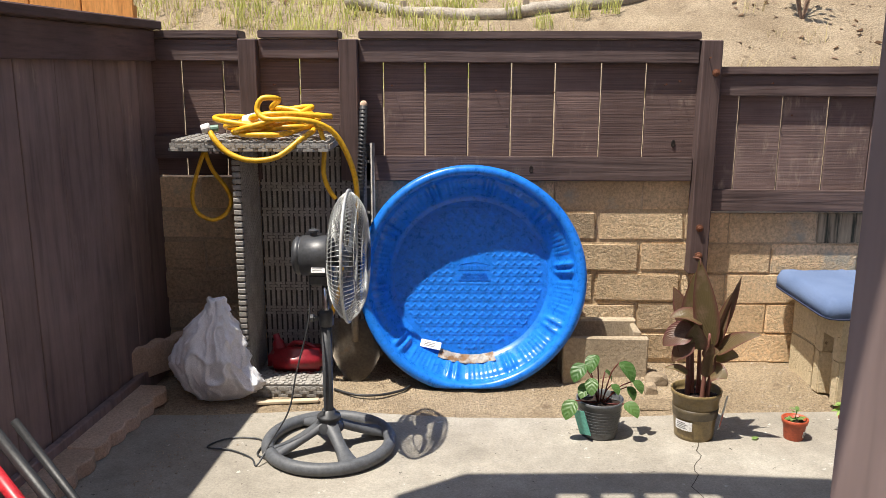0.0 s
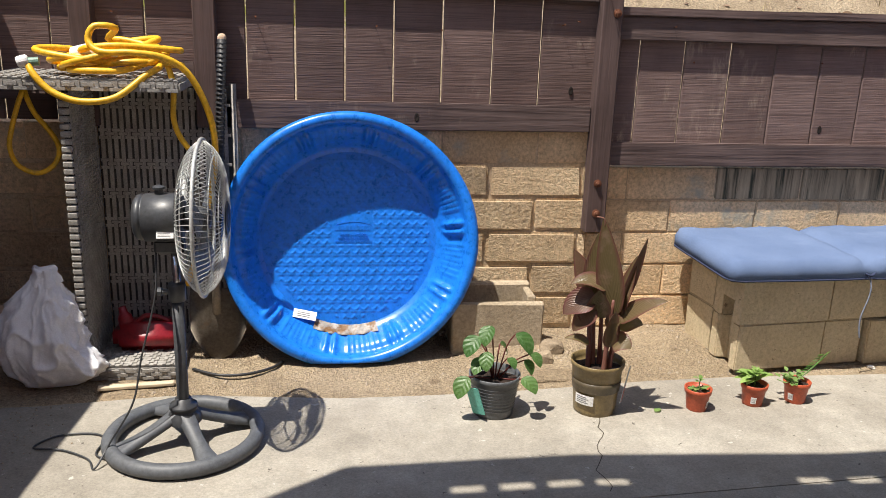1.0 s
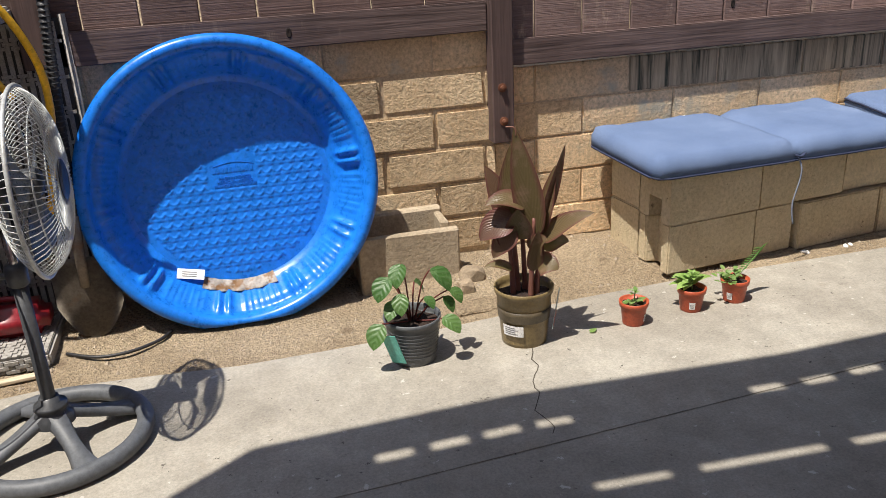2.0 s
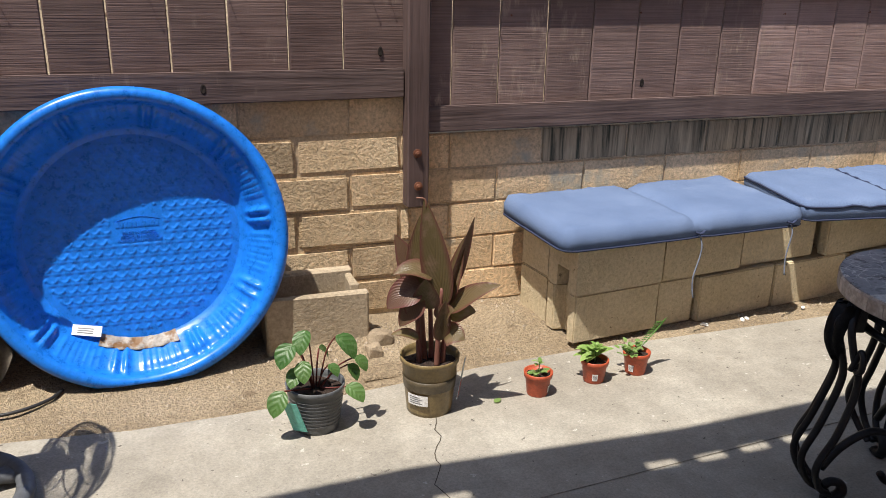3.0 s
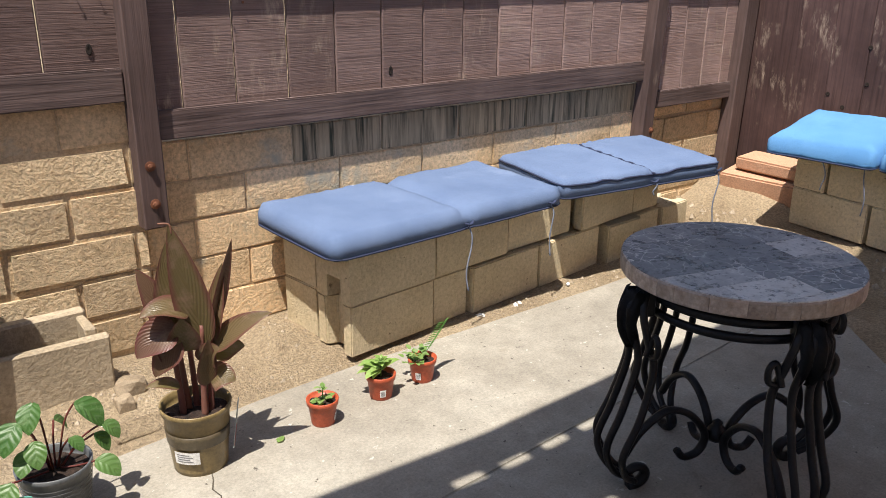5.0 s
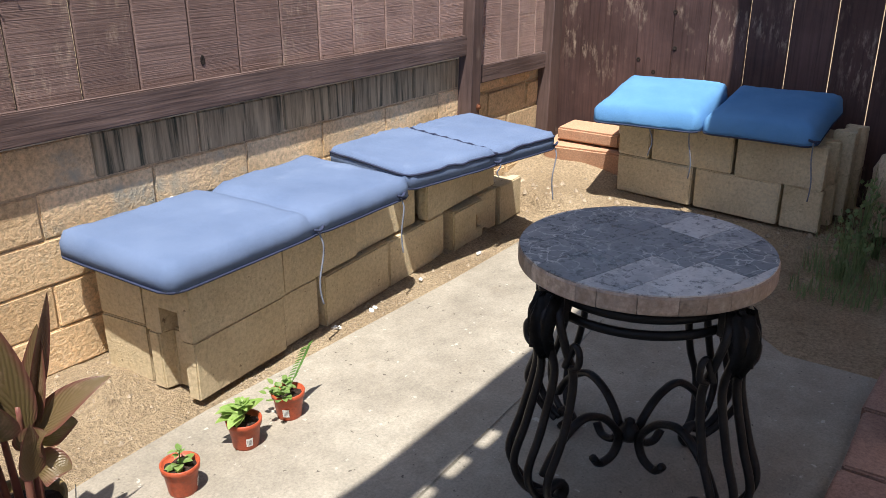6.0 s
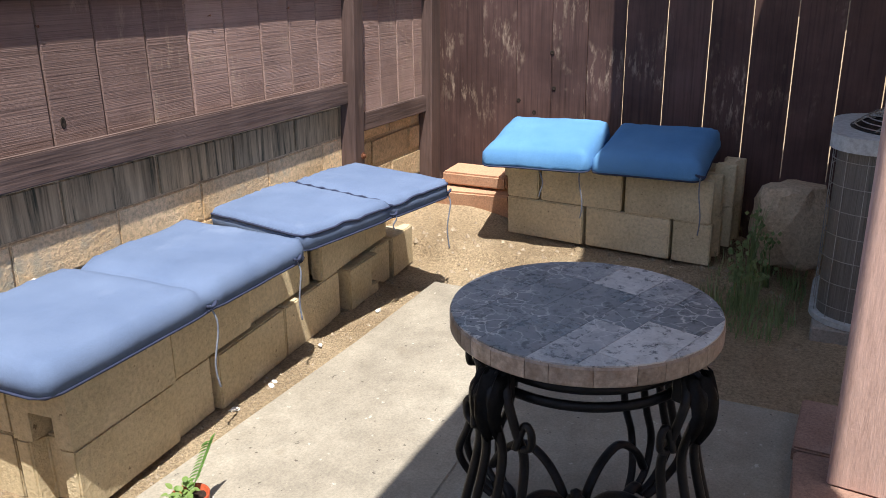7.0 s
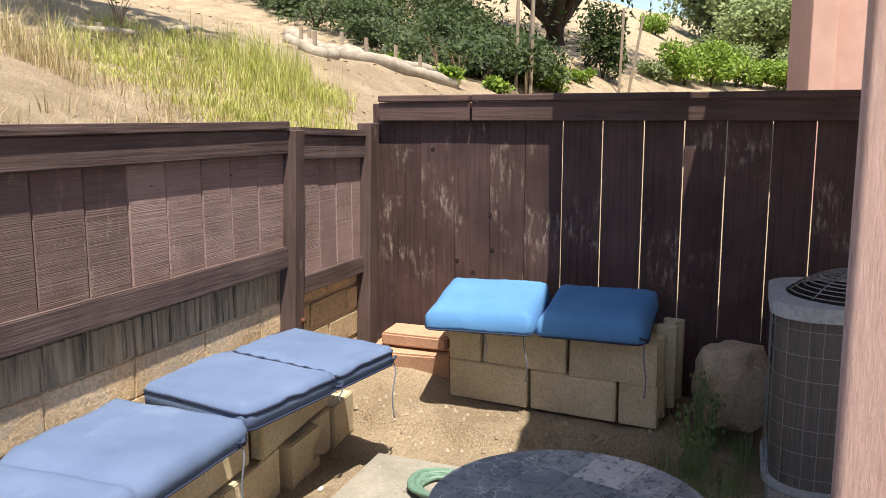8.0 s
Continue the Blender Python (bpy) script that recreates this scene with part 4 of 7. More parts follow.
# ---- paddling pool leaning on the wall ----
def pool():
    R, depth = 0.50, 0.13
    p = thing("paddling_pool", pose(1.975, 8.838, 0.478, 90 - 11.5, 0, 0), "bright blue moulded plastic paddling pool leaning on the wall", "paddling pool")
    seg = 360

    def shape(r, z, a):
        # ribs in pairs round the side wall, flattened where it stands on the ground
        k = 0.0
        if 0.376 < r < 0.446 and z > 0.006 - depth:
            q = (a * 10 / math.tau) % 1.0
            for c in (0.12, 0.25):
                k += math.exp(-((q - c) / 0.036) ** 2)
            if 0.42 < q < 0.96:
                k += 0.30 * math.sin((q - 0.42) / 0.54 * math.pi * 7) ** 2
            k *= min(1.0, (r - 0.376) / 0.02)
        rr = r - 0.015 * k + 0.0025 * math.sin(a * 3 + 1) * (r > 0.40)
        z += 0.010 * k
        x, y = rr * math.cos(a), rr * math.sin(a)
        lim = -0.475
        if y < lim:
            y = lim + (y - lim) * 0.15
        return (x, y, z + 0.006 * math.sin(a * 3 + 2) * (r > 0.43))
    prof = [(0.345, -depth), (0.362, -depth + 0.008), (0.372, -depth + 0.022), (0.385, -0.095), (0.40, -0.075), (0.415, -0.056), (0.43, -0.040), (0.440, -0.034), (0.448, -0.02), (0.452, 0.0), (0.462, 0.012), (0.475, 0.015), (0.488, 0.012), (0.498, 0.0), (0.50, -0.015), (0.496, -0.03), (0.488, -0.032), (0.482, -0.02), (0.470, -0.012), (0.462, -0.02), (0.456, -0.042), (0.445, -0.052), (0.43, -0.07), (0.40, -0.108), (0.385, -depth), (0.37, -depth - 0.012), (0.0, -depth - 0.012)]
    part("side_wall", lathe(prof, seg, shape=shape), M_POOL, p, "ribbed side with a rolled rim", smooth=True)
    # floor with rows of raised scales
    bm = bmesh.new()
    N = 190
    r0 = 0.352
    px, py = 0.036, 0.038

    def h(x, y):
        if abs(x - 0.01) < 0.085 and -0.02 < y < 0.105:
            return 0.0
        row = math.floor(y / py)
        fx = (x / px + 0.5 * (row % 2)) % 1.0 - 0.5
        fy = y / py - row
        d = math.hypot(fx * px, (fy - 0.95) * py)
        ring = math.exp(-((d - 0.0165) / 0.0032) ** 2) * (fy < 0.95)
        lip = math.exp(-((fy - 0.30) * py / 0.004) ** 2) * (0.6 + 0.4 * math.cos(fx * math.tau))
        return 0.0034 * ring + 0.0034 * lip
    V = {}
    for i in range(N + 1):
        for j in range(N + 1):
            x, y = (i / N * 2 - 1) * r0, (j / N * 2 - 1) * r0
            if x * x + y * y < r0 * r0:
                V[i, j] = bm.verts.new((x, y, -depth + 0.001 + h(x, y) * (1 if x * x + y * y < 0.32 ** 2 else 0)))
    for (i, j) in list(V):
        q = [(i, j), (i + 1, j), (i + 1, j + 1), (i, j + 1)]
        if all(t in V for t in q):
            bm.faces.new([V[t] for t in q])
    part("floor", bm, M_POOL, p, "floor moulded with rows of raised scales", smooth=True)
    # moulded mark and words
    mark = bmesh.new()
    tube(spline([(-0.055, 0.058, 0), (-0.02, 0.066, 0), (0.02, 0.070, 0), (0.055, 0.066, 0), (0.085, 0.058, 0)], 6), 0.0011, 5, bm=mark)
    for k in range(10):
        part("moulded_bar", box(-0.058 + k * 0.0142, -0.048 + k * 0.0142, 0.036, 0.054, -0.004, 0.0004), M_POOL, p, m=pose(0, 0, -depth + 0.003))
    part("moulded_mark", mark, M_POOL, p, "raised moulded mark", m=pose(0, 0, -depth + 0.002))
    for k, words in enumerate(("MADE IN MEXICO", "HECHO EN MEXICO", "FABRIQUE AU MEXIQUE")):
        cu = bpy.data.curves.new("lettering", "FONT")
        cu.body, cu.size, cu.extrude, cu.align_x = words, 0.0135, 0.002, "CENTER"
        ob = new("lettering", cu)
        me = bpy.data.meshes.new_from_object(ob)
        bpy.data.objects.remove(ob)
        me.materials.append(M_POOL)
        part("lettering", me, None, p, "small raised moulded lettering", m=pose(0.015, 0.012 - 0.0135 * k, -depth + 0.0015))
    # sticker and a little dirty water at the foot
    st = part("sticker", box(-0.046, 0.046, -0.019, 0.019, 0, 0.002), M_LABEL, p, "white paper sticker", m=pose(-0.180, -0.300, -depth + 0.024, -35, 0, -12))
    for k in range(3):
        part("print", box(-0.03, 0.02, -0.003, 0.001, 0.002, 0.0026), M_INK, st, m=pose(0, 0.008 - 0.008 * k, 0))
    bm = bmesh.new()
    rows = []
    for i in range(29):
        a = radians(-113 + i * 40 / 28)
        rows.append([bm.verts.new(((r - 0.006) * math.cos(a), max((r - 0.006) * math.sin(a), -0.43), z + 0.003 * math.sin(i * 1.3 + k))) for k, (r, z) in enumerate(((0.352, -0.124), (0.364, -0.114), (0.374, -0.102), (0.381, -0.094 - 0.004 * math.sin(i * 0.8)), (0.388, -0.085 - 0.010 * abs(math.sin(i * 0.45)))))])
    for A, B in zip(rows, rows[1:]):
        for k in range(4):
            bm.faces.new((A[k], A[k + 1], B[k + 1], B[k]))
    part("dirt", bm, M_DIRT, p, "dried mud and leaf litter", smooth=True)


M_DIRT = surface("dried_mud", (0.19, 0.17, 0.15), (0.36, 0.33, 0.30), (1, 1, 1), 18, 120, 0.5, 0.5, 0.003, ((0.17, 0.085, 0.03), 22, 0.50, 0.60), 0)
pool()


# ---- pedestal fan ----
def fan():
    f = thing("pedestal_fan", pose(1.435, 8.19, 0.0), "grey pedestal fan with a wire guard standing on the patio", "fan")
    # base: ring with broad spokes and a hub
    bm = tube([(0.225 * math.cos(a), 0.225 * math.sin(a), 0.024) for a in [k * math.tau / 48 for k in range(48)]], 0.024, 12, True)
    base = part("base", bm, M_FANBASE, f, "grey plastic ring base", smooth=True)
    for k in range(4):
        a = k * math.tau / 4 + radians(-62)
        sp = bmesh.new()
        n = 10
        prev = None
        for i in range(n + 1):
            t = i / n
            r = 0.03 + 0.19 * t
            w = 0.030 + 0.016 * t ** 3 - 0.008 * math.sin(t * math.pi)
            z = 0.075 * (1 - t) ** 1.4 + 0.036
            ring = [sp.verts.new((r, s * w, zz)) for s, zz in ((-1, z - 0.022), (-0.7, z), (0.7, z), (1, z - 0.022), (0.7, z - 0.03), (-0.7, z - 0.03))]
            if prev:
                for q in range(6):
                    sp.faces.new((prev[q], prev[(q + 1) % 6], ring[(q + 1) % 6], ring[q]))
            prev = ring
        part("spoke", sp, M_FANBASE, base, smooth=True, m=pose(0, 0, 0, 0, 0, math.degrees(a)))
    part("hub", lathe([(0.055, 0.075), (0.052, 0.098), (0.040, 0.108), (0.038, 0.118), (0.044, 0.120), (0.042, 0.13), (0.026, 0.135), (0.025, 0.15), (0.0, 0.15)], 28), M_FANBLK, base, smooth=True)
    part("lower_pole", lathe([(0.018, 0.13), (0.018, 0.50), (0.0, 0.50)], 20), M_FANBLK, f, smooth=True)
    part("collar", lathe([(0.019, 0.47), (0.026, 0.475), (0.027, 0.52), (0.022, 0.53), (0.0, 0.53)], 20), M_FANBLK, f, smooth=True)
    part("clamp_knob", lathe([(0.0, 0), (0.009, 0), (0.009, 0.02), (0.014, 0.022), (0.014, 0.034), (0.0, 0.036)], 10), M_FANBLK, f, m=pose(-0.022, 0, 0.50, 0, -90, 0))
    part("upper_pole", lathe([(0.0115, 0.52), (0.0115, 0.645), (0.0, 0.645)], 16), M_CHROME, f, "chrome upper tube", smooth=True)
    head = part("neck", box(-0.055, 0.03, -0.025, 0.025, 0.625, 0.665, 0.006), M_FANBLK, f)
    # motor housing along x
    ax = pose(0, 0, 0.735, 0, 90, 0)
    shape = lambda r, z, a: (r * math.cos(a) * (1.04 if math.cos(a) > 0 else 0.9), r * math.sin(a), z)
    mot = part("motor_housing", lathe([(0.0, -0.108), (0.055, -0.107), (0.068, -0.098), (0.071, -0.085), (0.068, -0.083), (0.068, -0.078), (0.073, -0.076), (0.075, 0.01), (0.068, 0.028), (0.05, 0.034), (0.0, 0.034)], 32, shape=shape), M_FANBLK, f, "black motor housing", smooth=True, m=ax)
    part("control_knob", lathe([(0.013, 0.0), (0.013, 0.012), (0.019, 0.014), (0.019, 0.02), (0.008, 0.024), (0.0, 0.024)], 14), M_FANBLK, f, m=pose(-0.035, 0, 0.802))
    lab = part("rating_label", box(-0.024, 0.024, -0.001, 0.0, -0.010, 0.010), M_LABEL, f, "white rating label", m=pose(-0.012, -0.0705, 0.695, -22))
    for k in range(2):
        part("print", box(-0.02, 0.014, -0.0016, -0.0009, 0.003 - 0.007 * k, 0.005 - 0.007 * k), M_INK, lab)
    # guard: rear and front domes of thin wire
    gx, R = 0.088, 0.232
    for name, sgn, dome in (("rear_guard", -1, 0.066), ("front_guard", 1, 0.066)):
        pts = []
        for i in range(9):
            t = i / 8
            r = 0.052 + (R - 0.052) * t
            q = dome * (1 - t ** 3.2) ** 0.8
            tw = 0.12 * (1 - t)
            pts.append((sgn * q, r * math.cos(tw), r * math.sin(tw)))
        wire = data("wire", tube(pts, 0.0012, 4), M_WIRE, True)
        bm = bmesh.new()
        for r, q in ((0.052, dome), (0.13, dome * 0.9), (0.19, dome * 0.58)):
            tube([(sgn * q * 0.98, r * math.cos(k * math.tau / 40), r * math.sin(k * math.tau / 40)) for k in range(40)], 0.0022, 5, True, bm)
        guard = part(name, bm, M_WIRE, f, "pale grey wire guard", smooth=True, m=pose(gx, 0, 0.728))
        for k in range(80):
            part("wire", wire, None, guard, m=pose(0, 0, 0, k * 360 / 80))
    part("guard_rim", tube([(0, R * math.cos(k * math.tau / 64), R * math.sin(k * math.tau / 64)) for k in range(64)], 0.0055, 8, True), M_WIRE, f, smooth=True, m=pose(gx, 0, 0.728))
    part("badge", lathe([(0.0, 0.0), (0.05, 0.0), (0.05, 0.006), (0.04, 0.01), (0.0, 0.012)], 28), M_FANBLK, f, m=pose(gx + 0.063, 0, 0.728, 0, 90, 0))
    part("blade_hub", lathe([(0.0, -0.04), (0.036, -0.04), (0.036, 0.02), (0.026, 0.03), (0.0, 0.032)], 20), M_FANBLK, f, smooth=True, m=pose(gx - 0.01, 0, 0.728, 0, 90, 0))
    for k in range(3):
        bm = bmesh.new()
        rows = []
        for i in range(8):
            t = i / 7
            r = 0.03 + 0.165 * t
            half = 0.26 + 0.30 * math.sin(t * math.pi * 0.62)
            row = []
            for j in range(5):
                u = (j / 4 - 0.5) * 2 * half
                a = u + 0.35 * t
                row.append(bm.verts.new((0.028 * math.sin(u * 1.6) * (1 - 0.3 * t), r * math.cos(a), r * math.sin(a))))
            rows.append(row)
        for A, B in zip(rows, rows[1:]):
            for j in range(4):
                bm.faces.new((A[j], A[j + 1], B[j + 1], B[j]))
        bmesh.ops.solidify(bm, geom=bm.faces[:], thickness=0.0025)
        part("blade", bm, M_BLADE, f, "smoky grey blade", smooth=True, m=pose(gx - 0.005, 0, 0.728) @ pose(0, 0, 0, k * 120 + 20))
    cord = spline([(-0.05, -0.02, 0.63), (-0.055, -0.05, 0.50), (-0.10, -0.07, 0.32), (-0.13, -0.085, 0.18), (-0.20, -0.10, 0.06), (-0.235, -0.16, 0.006), (-0.27, -0.10, 0.006), (-0.36, -0.04, 0.006), (-0.45, -0.02, 0.006), (-0.40, 0.05, 0.006), (-0.30, 0.06, 0.006), (-0.25, 0.02, 0.006), (-0.25, -0.08, 0.006), (-0.16, -0.13, 0.010)], 6)
    part("cord", tube(cord, 0.0032, 6), M_FANBLK, f, "black power cord", smooth=True)
    part("plug", box(-0.022, 0.018, -0.012, 0.012, 0, 0.02, 0.005), M_FANBLK, f, m=pose(-0.15, -0.135, 0.003, 0, 0, -25))


fan()


# ---- round side table ----
def clip_circle(poly, r, n=64):
    """Cut a convex outline to a circle about the origin."""
    for k in range(n):
        a = (k + 0.5) * math.tau / n
        nx, ny, d = math.cos(a), math.sin(a), r * math.cos(math.pi / n)
        out = []
        for (x0, y0), (x1, y1) in zip(poly, poly[1:] + poly[:1]):
            s0, s1 = x0 * nx + y0 * ny - d, x1 * nx + y1 * ny - d
            if s0 <= 0:
                out.append((x0, y0))
            if s0 * s1 < 0:
                t = s0 / (s0 - s1)
                out.append((x0 + (x1 - x0) * t, y0 + (y1 - y0) * t))
        poly = out
        if len(poly) < 3:
            return []
    return poly


def marble():
    m, n, l, p = node_mat("grey_veined_marble")
    v = mapped(n, l, (1, 1, 1))
    o = n.new("ShaderNodeObjectInfo")
    base = ramp(n, l, o.outputs["Random"], [(0, (0.13, 0.137, 0.155)), (0.45, (0.23, 0.232, 0.25)), (0.6, (0.40, 0.39, 0.395)), (1, (0.60, 0.58, 0.565))])
    a = tex(n, l, v, 14, 8, 0.7)
    base = mix(n, l, 0.7, base, ramp(n, l, a, [(0.3, (0.5, 0.48, 0.46)), (0.7, (1.6, 1.55, 1.5))]), "MULTIPLY")
    w = n.new("ShaderNodeTexVoronoi")
    w.feature = "DISTANCE_TO_EDGE"
    w.inputs["Scale"].default_value = 22
    d = n.new("ShaderNodeVectorMath")
    d.operation = "ADD"
    sc = n.new("ShaderNodeVectorMath")
    sc.operation = "SCALE"
    sc.inputs["Scale"].default_value = 0.10
    nz = n.new("ShaderNodeTexNoise")
    nz.inputs["Scale"].default_value = 12
    nz.inputs["Detail"].default_value = 6
    l.new(v, nz.inputs["Vector"])
    l.new(nz.outputs["Color"], sc.inputs[0])
    l.new(v, d.inputs[0]); l.new(sc.outputs[0], d.inputs[1]); l.new(d.outputs[0], w.inputs["Vector"])
    vein = ramp(n, l, w.outputs["Distance"], [(0.0, (1, 1, 1)), (0.05, (0, 0, 0))])
    veins = mix(n, l, 1.0, vein, ramp(n, l, tex(n, l, v, 7, 4), [(0.40, (0, 0, 0)), (0.58, (1, 1, 1))]), "MULTIPLY")
    cloud = ramp(n, l, tex(n, l, v, 16, 9, 0.78), [(0.50, (0, 0, 0)), (0.60, (0.8, 0.8, 0.8))])
    cloud = mix(n, l, 1.0, cloud, ramp(n, l, o.outputs["Random"], [(0.35, (0.12, 0.12, 0.12)), (0.6, (1, 1, 1))]), "MULTIPLY")
    base = mix(n, l, cloud, base, (0.60, 0.575, 0.55))
    base = mix(n, l, ramp(n, l, tex(n, l, v, 45, 6, 0.7), [(0.38, (0.9, 0.9, 0.9)), (0.46, (0, 0, 0))]), base, (0.06, 0.06, 0.068))
    c = mix(n, l, veins, base, (0.62, 0.60, 0.58))
    l.new(c, p.inputs["Base Color"])
    l.new(ramp(n, l, a, [(0.3, (0.22,) * 3), (0.7, (0.42,) * 3)]), p.inputs["Roughness"])
    return m


M_MARBLE = marble()
M_MARBLE_EDGE = surface("brown_veined_marble", (0.24, 0.17, 0.125), (0.50, 0.41, 0.34), (1, 1, 1), 22, 90, 0.45, 0.2, 0.001, ((0.36, 0.30, 0.25), 30, 0.6, 0.7), 0.35)


def side_table():
    t = thing("side_table", pose(3.90, 7.42, 0, 0, 0, 23), "round grey marble-tile table with a black wrought-iron scroll base", "table")
    R, H = 0.291, 0.628
    random.seed(21)
    top = part("tabletop", lathe([(0.0, H - 0.042), (R - 0.012, H - 0.042), (R - 0.006, H - 0.036), (R - 0.006, H - 0.004), (0.0, H - 0.004)], 96), M_MARBLE_EDGE, t, "round tabletop core")
    # tiles in rows that run across the top
    row, y = 0, -0.36
    while y < 0.36:
        w = (0.10, 0.115, 0.09, 0.12)[row % 4]
        x = -0.52 + rnd(0, 0.18)
        while x < 0.4:
            L = rnd(0.13, 0.26)
            poly = clip_circle([(x + 0.0005, y + 0.0005), (x + L - 0.0005, y + 0.0005), (x + L - 0.0005, y + w - 0.0005), (x + 0.0005, y + w - 0.0005)], R - 0.002)
            if len(poly) > 2:
                bm = bmesh.new()
                a = [bm.verts.new((*q, H - 0.005)) for q in poly]
                b = [bm.verts.new((*q, H)) for q in poly]
                bm.faces.new(b)
                for i in range(len(a)):
                    bm.faces.new((a[i], a[(i + 1) % len(a)], b[(i + 1) % len(a)], b[i]))
                part("tile", bm, M_MARBLE, top, m=pose(0, 0, 0, 0, 0, -40))
            x += L
        y += w
        row += 1
    k, a0 = 0, 0.0
    while a0 < math.tau - 0.05:
        da = rnd(0.13, 0.30)
        a1 = min(a0 + da, math.tau)
        bm = bmesh.new()
        n = 4
        rows = []
        for i in range(n + 1):
            a = a0 + 0.002 + (a1 - a0 - 0.004) * i / n
            rows.append([bm.verts.new((r * math.cos(a), r * math.sin(a), z)) for r, z in ((R - 0.006, H - 0.044), (R - 0.001, H - 0.044), (R + 0.001, H - 0.04), (R + 0.001, H - 0.008), (R - 0.003, H - 0.002), (R - 0.006, H - 0.002))])
        for A, B in zip(rows, rows[1:]):
            for j in range(5):
                bm.faces.new((A[j], B[j], B[j + 1], A[j + 1]))
        bm.faces.new(rows[0]); bm.faces.new(rows[-1][::-1])
        part("edge_tile", bm, M_MARBLE_EDGE, top)
        a0 = a1
    # apron rings
    for z in (H - 0.080, H - 0.118):
        part("apron_ring", tube([(0.230 * math.cos(a), 0.230 * math.sin(a), z) for a in [q * math.tau / 64 for q in range(64)]], 0.0135, 8, True, flat=0.8), M_IRON, t, smooth=True)
    part("top_ring", tube([(0.235 * math.cos(a), 0.235 * math.sin(a), H - 0.051) for a in [q * math.tau / 64 for q in range(64)]], 0.009, 8, True), M_IRON, t, smooth=True)

    # one leg in the plane of x (outwards) and z, with four side-by-side bars
    def leg(m):
        g = part("leg", box(0.205, 0.235, -0.02, 0.02, H - 0.125, H - 0.045, 0.004), M_IRON, t, "scrolled wrought-iron leg", m=m @ Matrix.Diagonal((1.17, 1.28, 1, 1)))
        bows = ((-0.050, 0.0), (-0.018, 0.018), (0.018, 0.018), (0.050, 0.0))
        for yo, out in bows:
            sgn = 1 if yo > 0 else -1
            pts = [(0.225, yo * 0.25, H - 0.06), (0.245 + out, yo * 0.7, H - 0.10), (0.235 + out * 0.7, yo * 0.9, H - 0.17), (0.218 + out, yo, H - 0.25), (0.243 + out * 1.2, yo * 1.15, 0.25), (0.275 + out, yo * 1.15, 0.15), (0.25 + out * 0.8, yo * 0.7, 0.07), (0.215, yo * 0.4, 0.035)]
            part("bar", tube(spline(pts, 6), 0.0082, 8), M_IRON, g, smooth=True)
            if abs(yo) > 0.03:
                hook = [(0.236, yo * 0.9, H - 0.21), (0.230, yo * 1.05, H - 0.17), (0.228, yo * 1.2, H - 0.152), (0.228, yo * 1.42, H - 0.168), (0.228, yo * 1.38, H - 0.198), (0.23, yo * 1.1, H - 0.208)]
                part("curl", tube(spline(hook, 5), 0.0068, 7), M_IRON, g, smooth=True)
        # scrolled foot
        pts = []
        for i in range(22):
            a = i / 21 * 4.6 - 0.4
            r = 0.034 - 0.018 * i / 21
            pts.append((0.205 - r * math.sin(a), 0, 0.040 - r * math.cos(a)))
        part("foot_scroll", tube(pts, 0.011, 8, taper=lambda q: 1.25 - 0.3 * q), M_IRON, g, smooth=True)
        # leaf ornament over the knee
        for sgn in (-1, 0, 1):
            lf = bmesh.new()
            rows = []
            for i in range(11):
                q = i / 10
                z = H - 0.055 - 0.155 * q
                x = 0.262 + 0.024 * math.sin(q * 3.0) - 0.012 * q
                w = (0.015 if sgn else 0.018) * math.sin(math.pi * min(1, 0.18 + 0.82 * q)) + 0.003 * math.sin(i * 2.4)
                yc = sgn * (0.020 - 0.004 * q)
                rows.append([lf.verts.new((x - 0.012 * (u * u) - 0.010 * abs(sgn) + 0.003 * math.cos(u * 9), yc + u * w, z)) for u in (-1, -0.5, 0, 0.5, 1)])
            for A, B in zip(rows, rows[1:]):
                for j in range(4):
                    lf.faces.new((A[j], A[j + 1], B[j + 1], B[j]))
            bmesh.ops.solidify(lf, geom=lf.faces[:], thickness=0.007)
            part("leaf_ornament", lf, M_IRON, g, "cast acanthus leaf", smooth=True)
        # stretcher scroll towards the middle
        pts = [(0.235, 0, 0.10), (0.20, 0, 0.165), (0.14, 0, 0.215), (0.085, 0, 0.20), (0.045, 0, 0.155), (0.03, 0, 0.115), (0.045, 0, 0.075), (0.08, 0, 0.065), (0.10, 0, 0.09)]
        part("stretcher", tube(spline(pts, 6), 0.0095, 8), M_IRON, g, smooth=True)
    for k in range(4):
        leg(pose(0, 0, 0, 0, 0, 90 * k + 45))
    part("finial", lathe([(0.0, 0.10), (0.022, 0.105), (0.030, 0.12), (0.022, 0.14), (0.012, 0.15), (0.014, 0.158), (0.0, 0.168)], 16), M_IRON, t, smooth=True)


side_table()


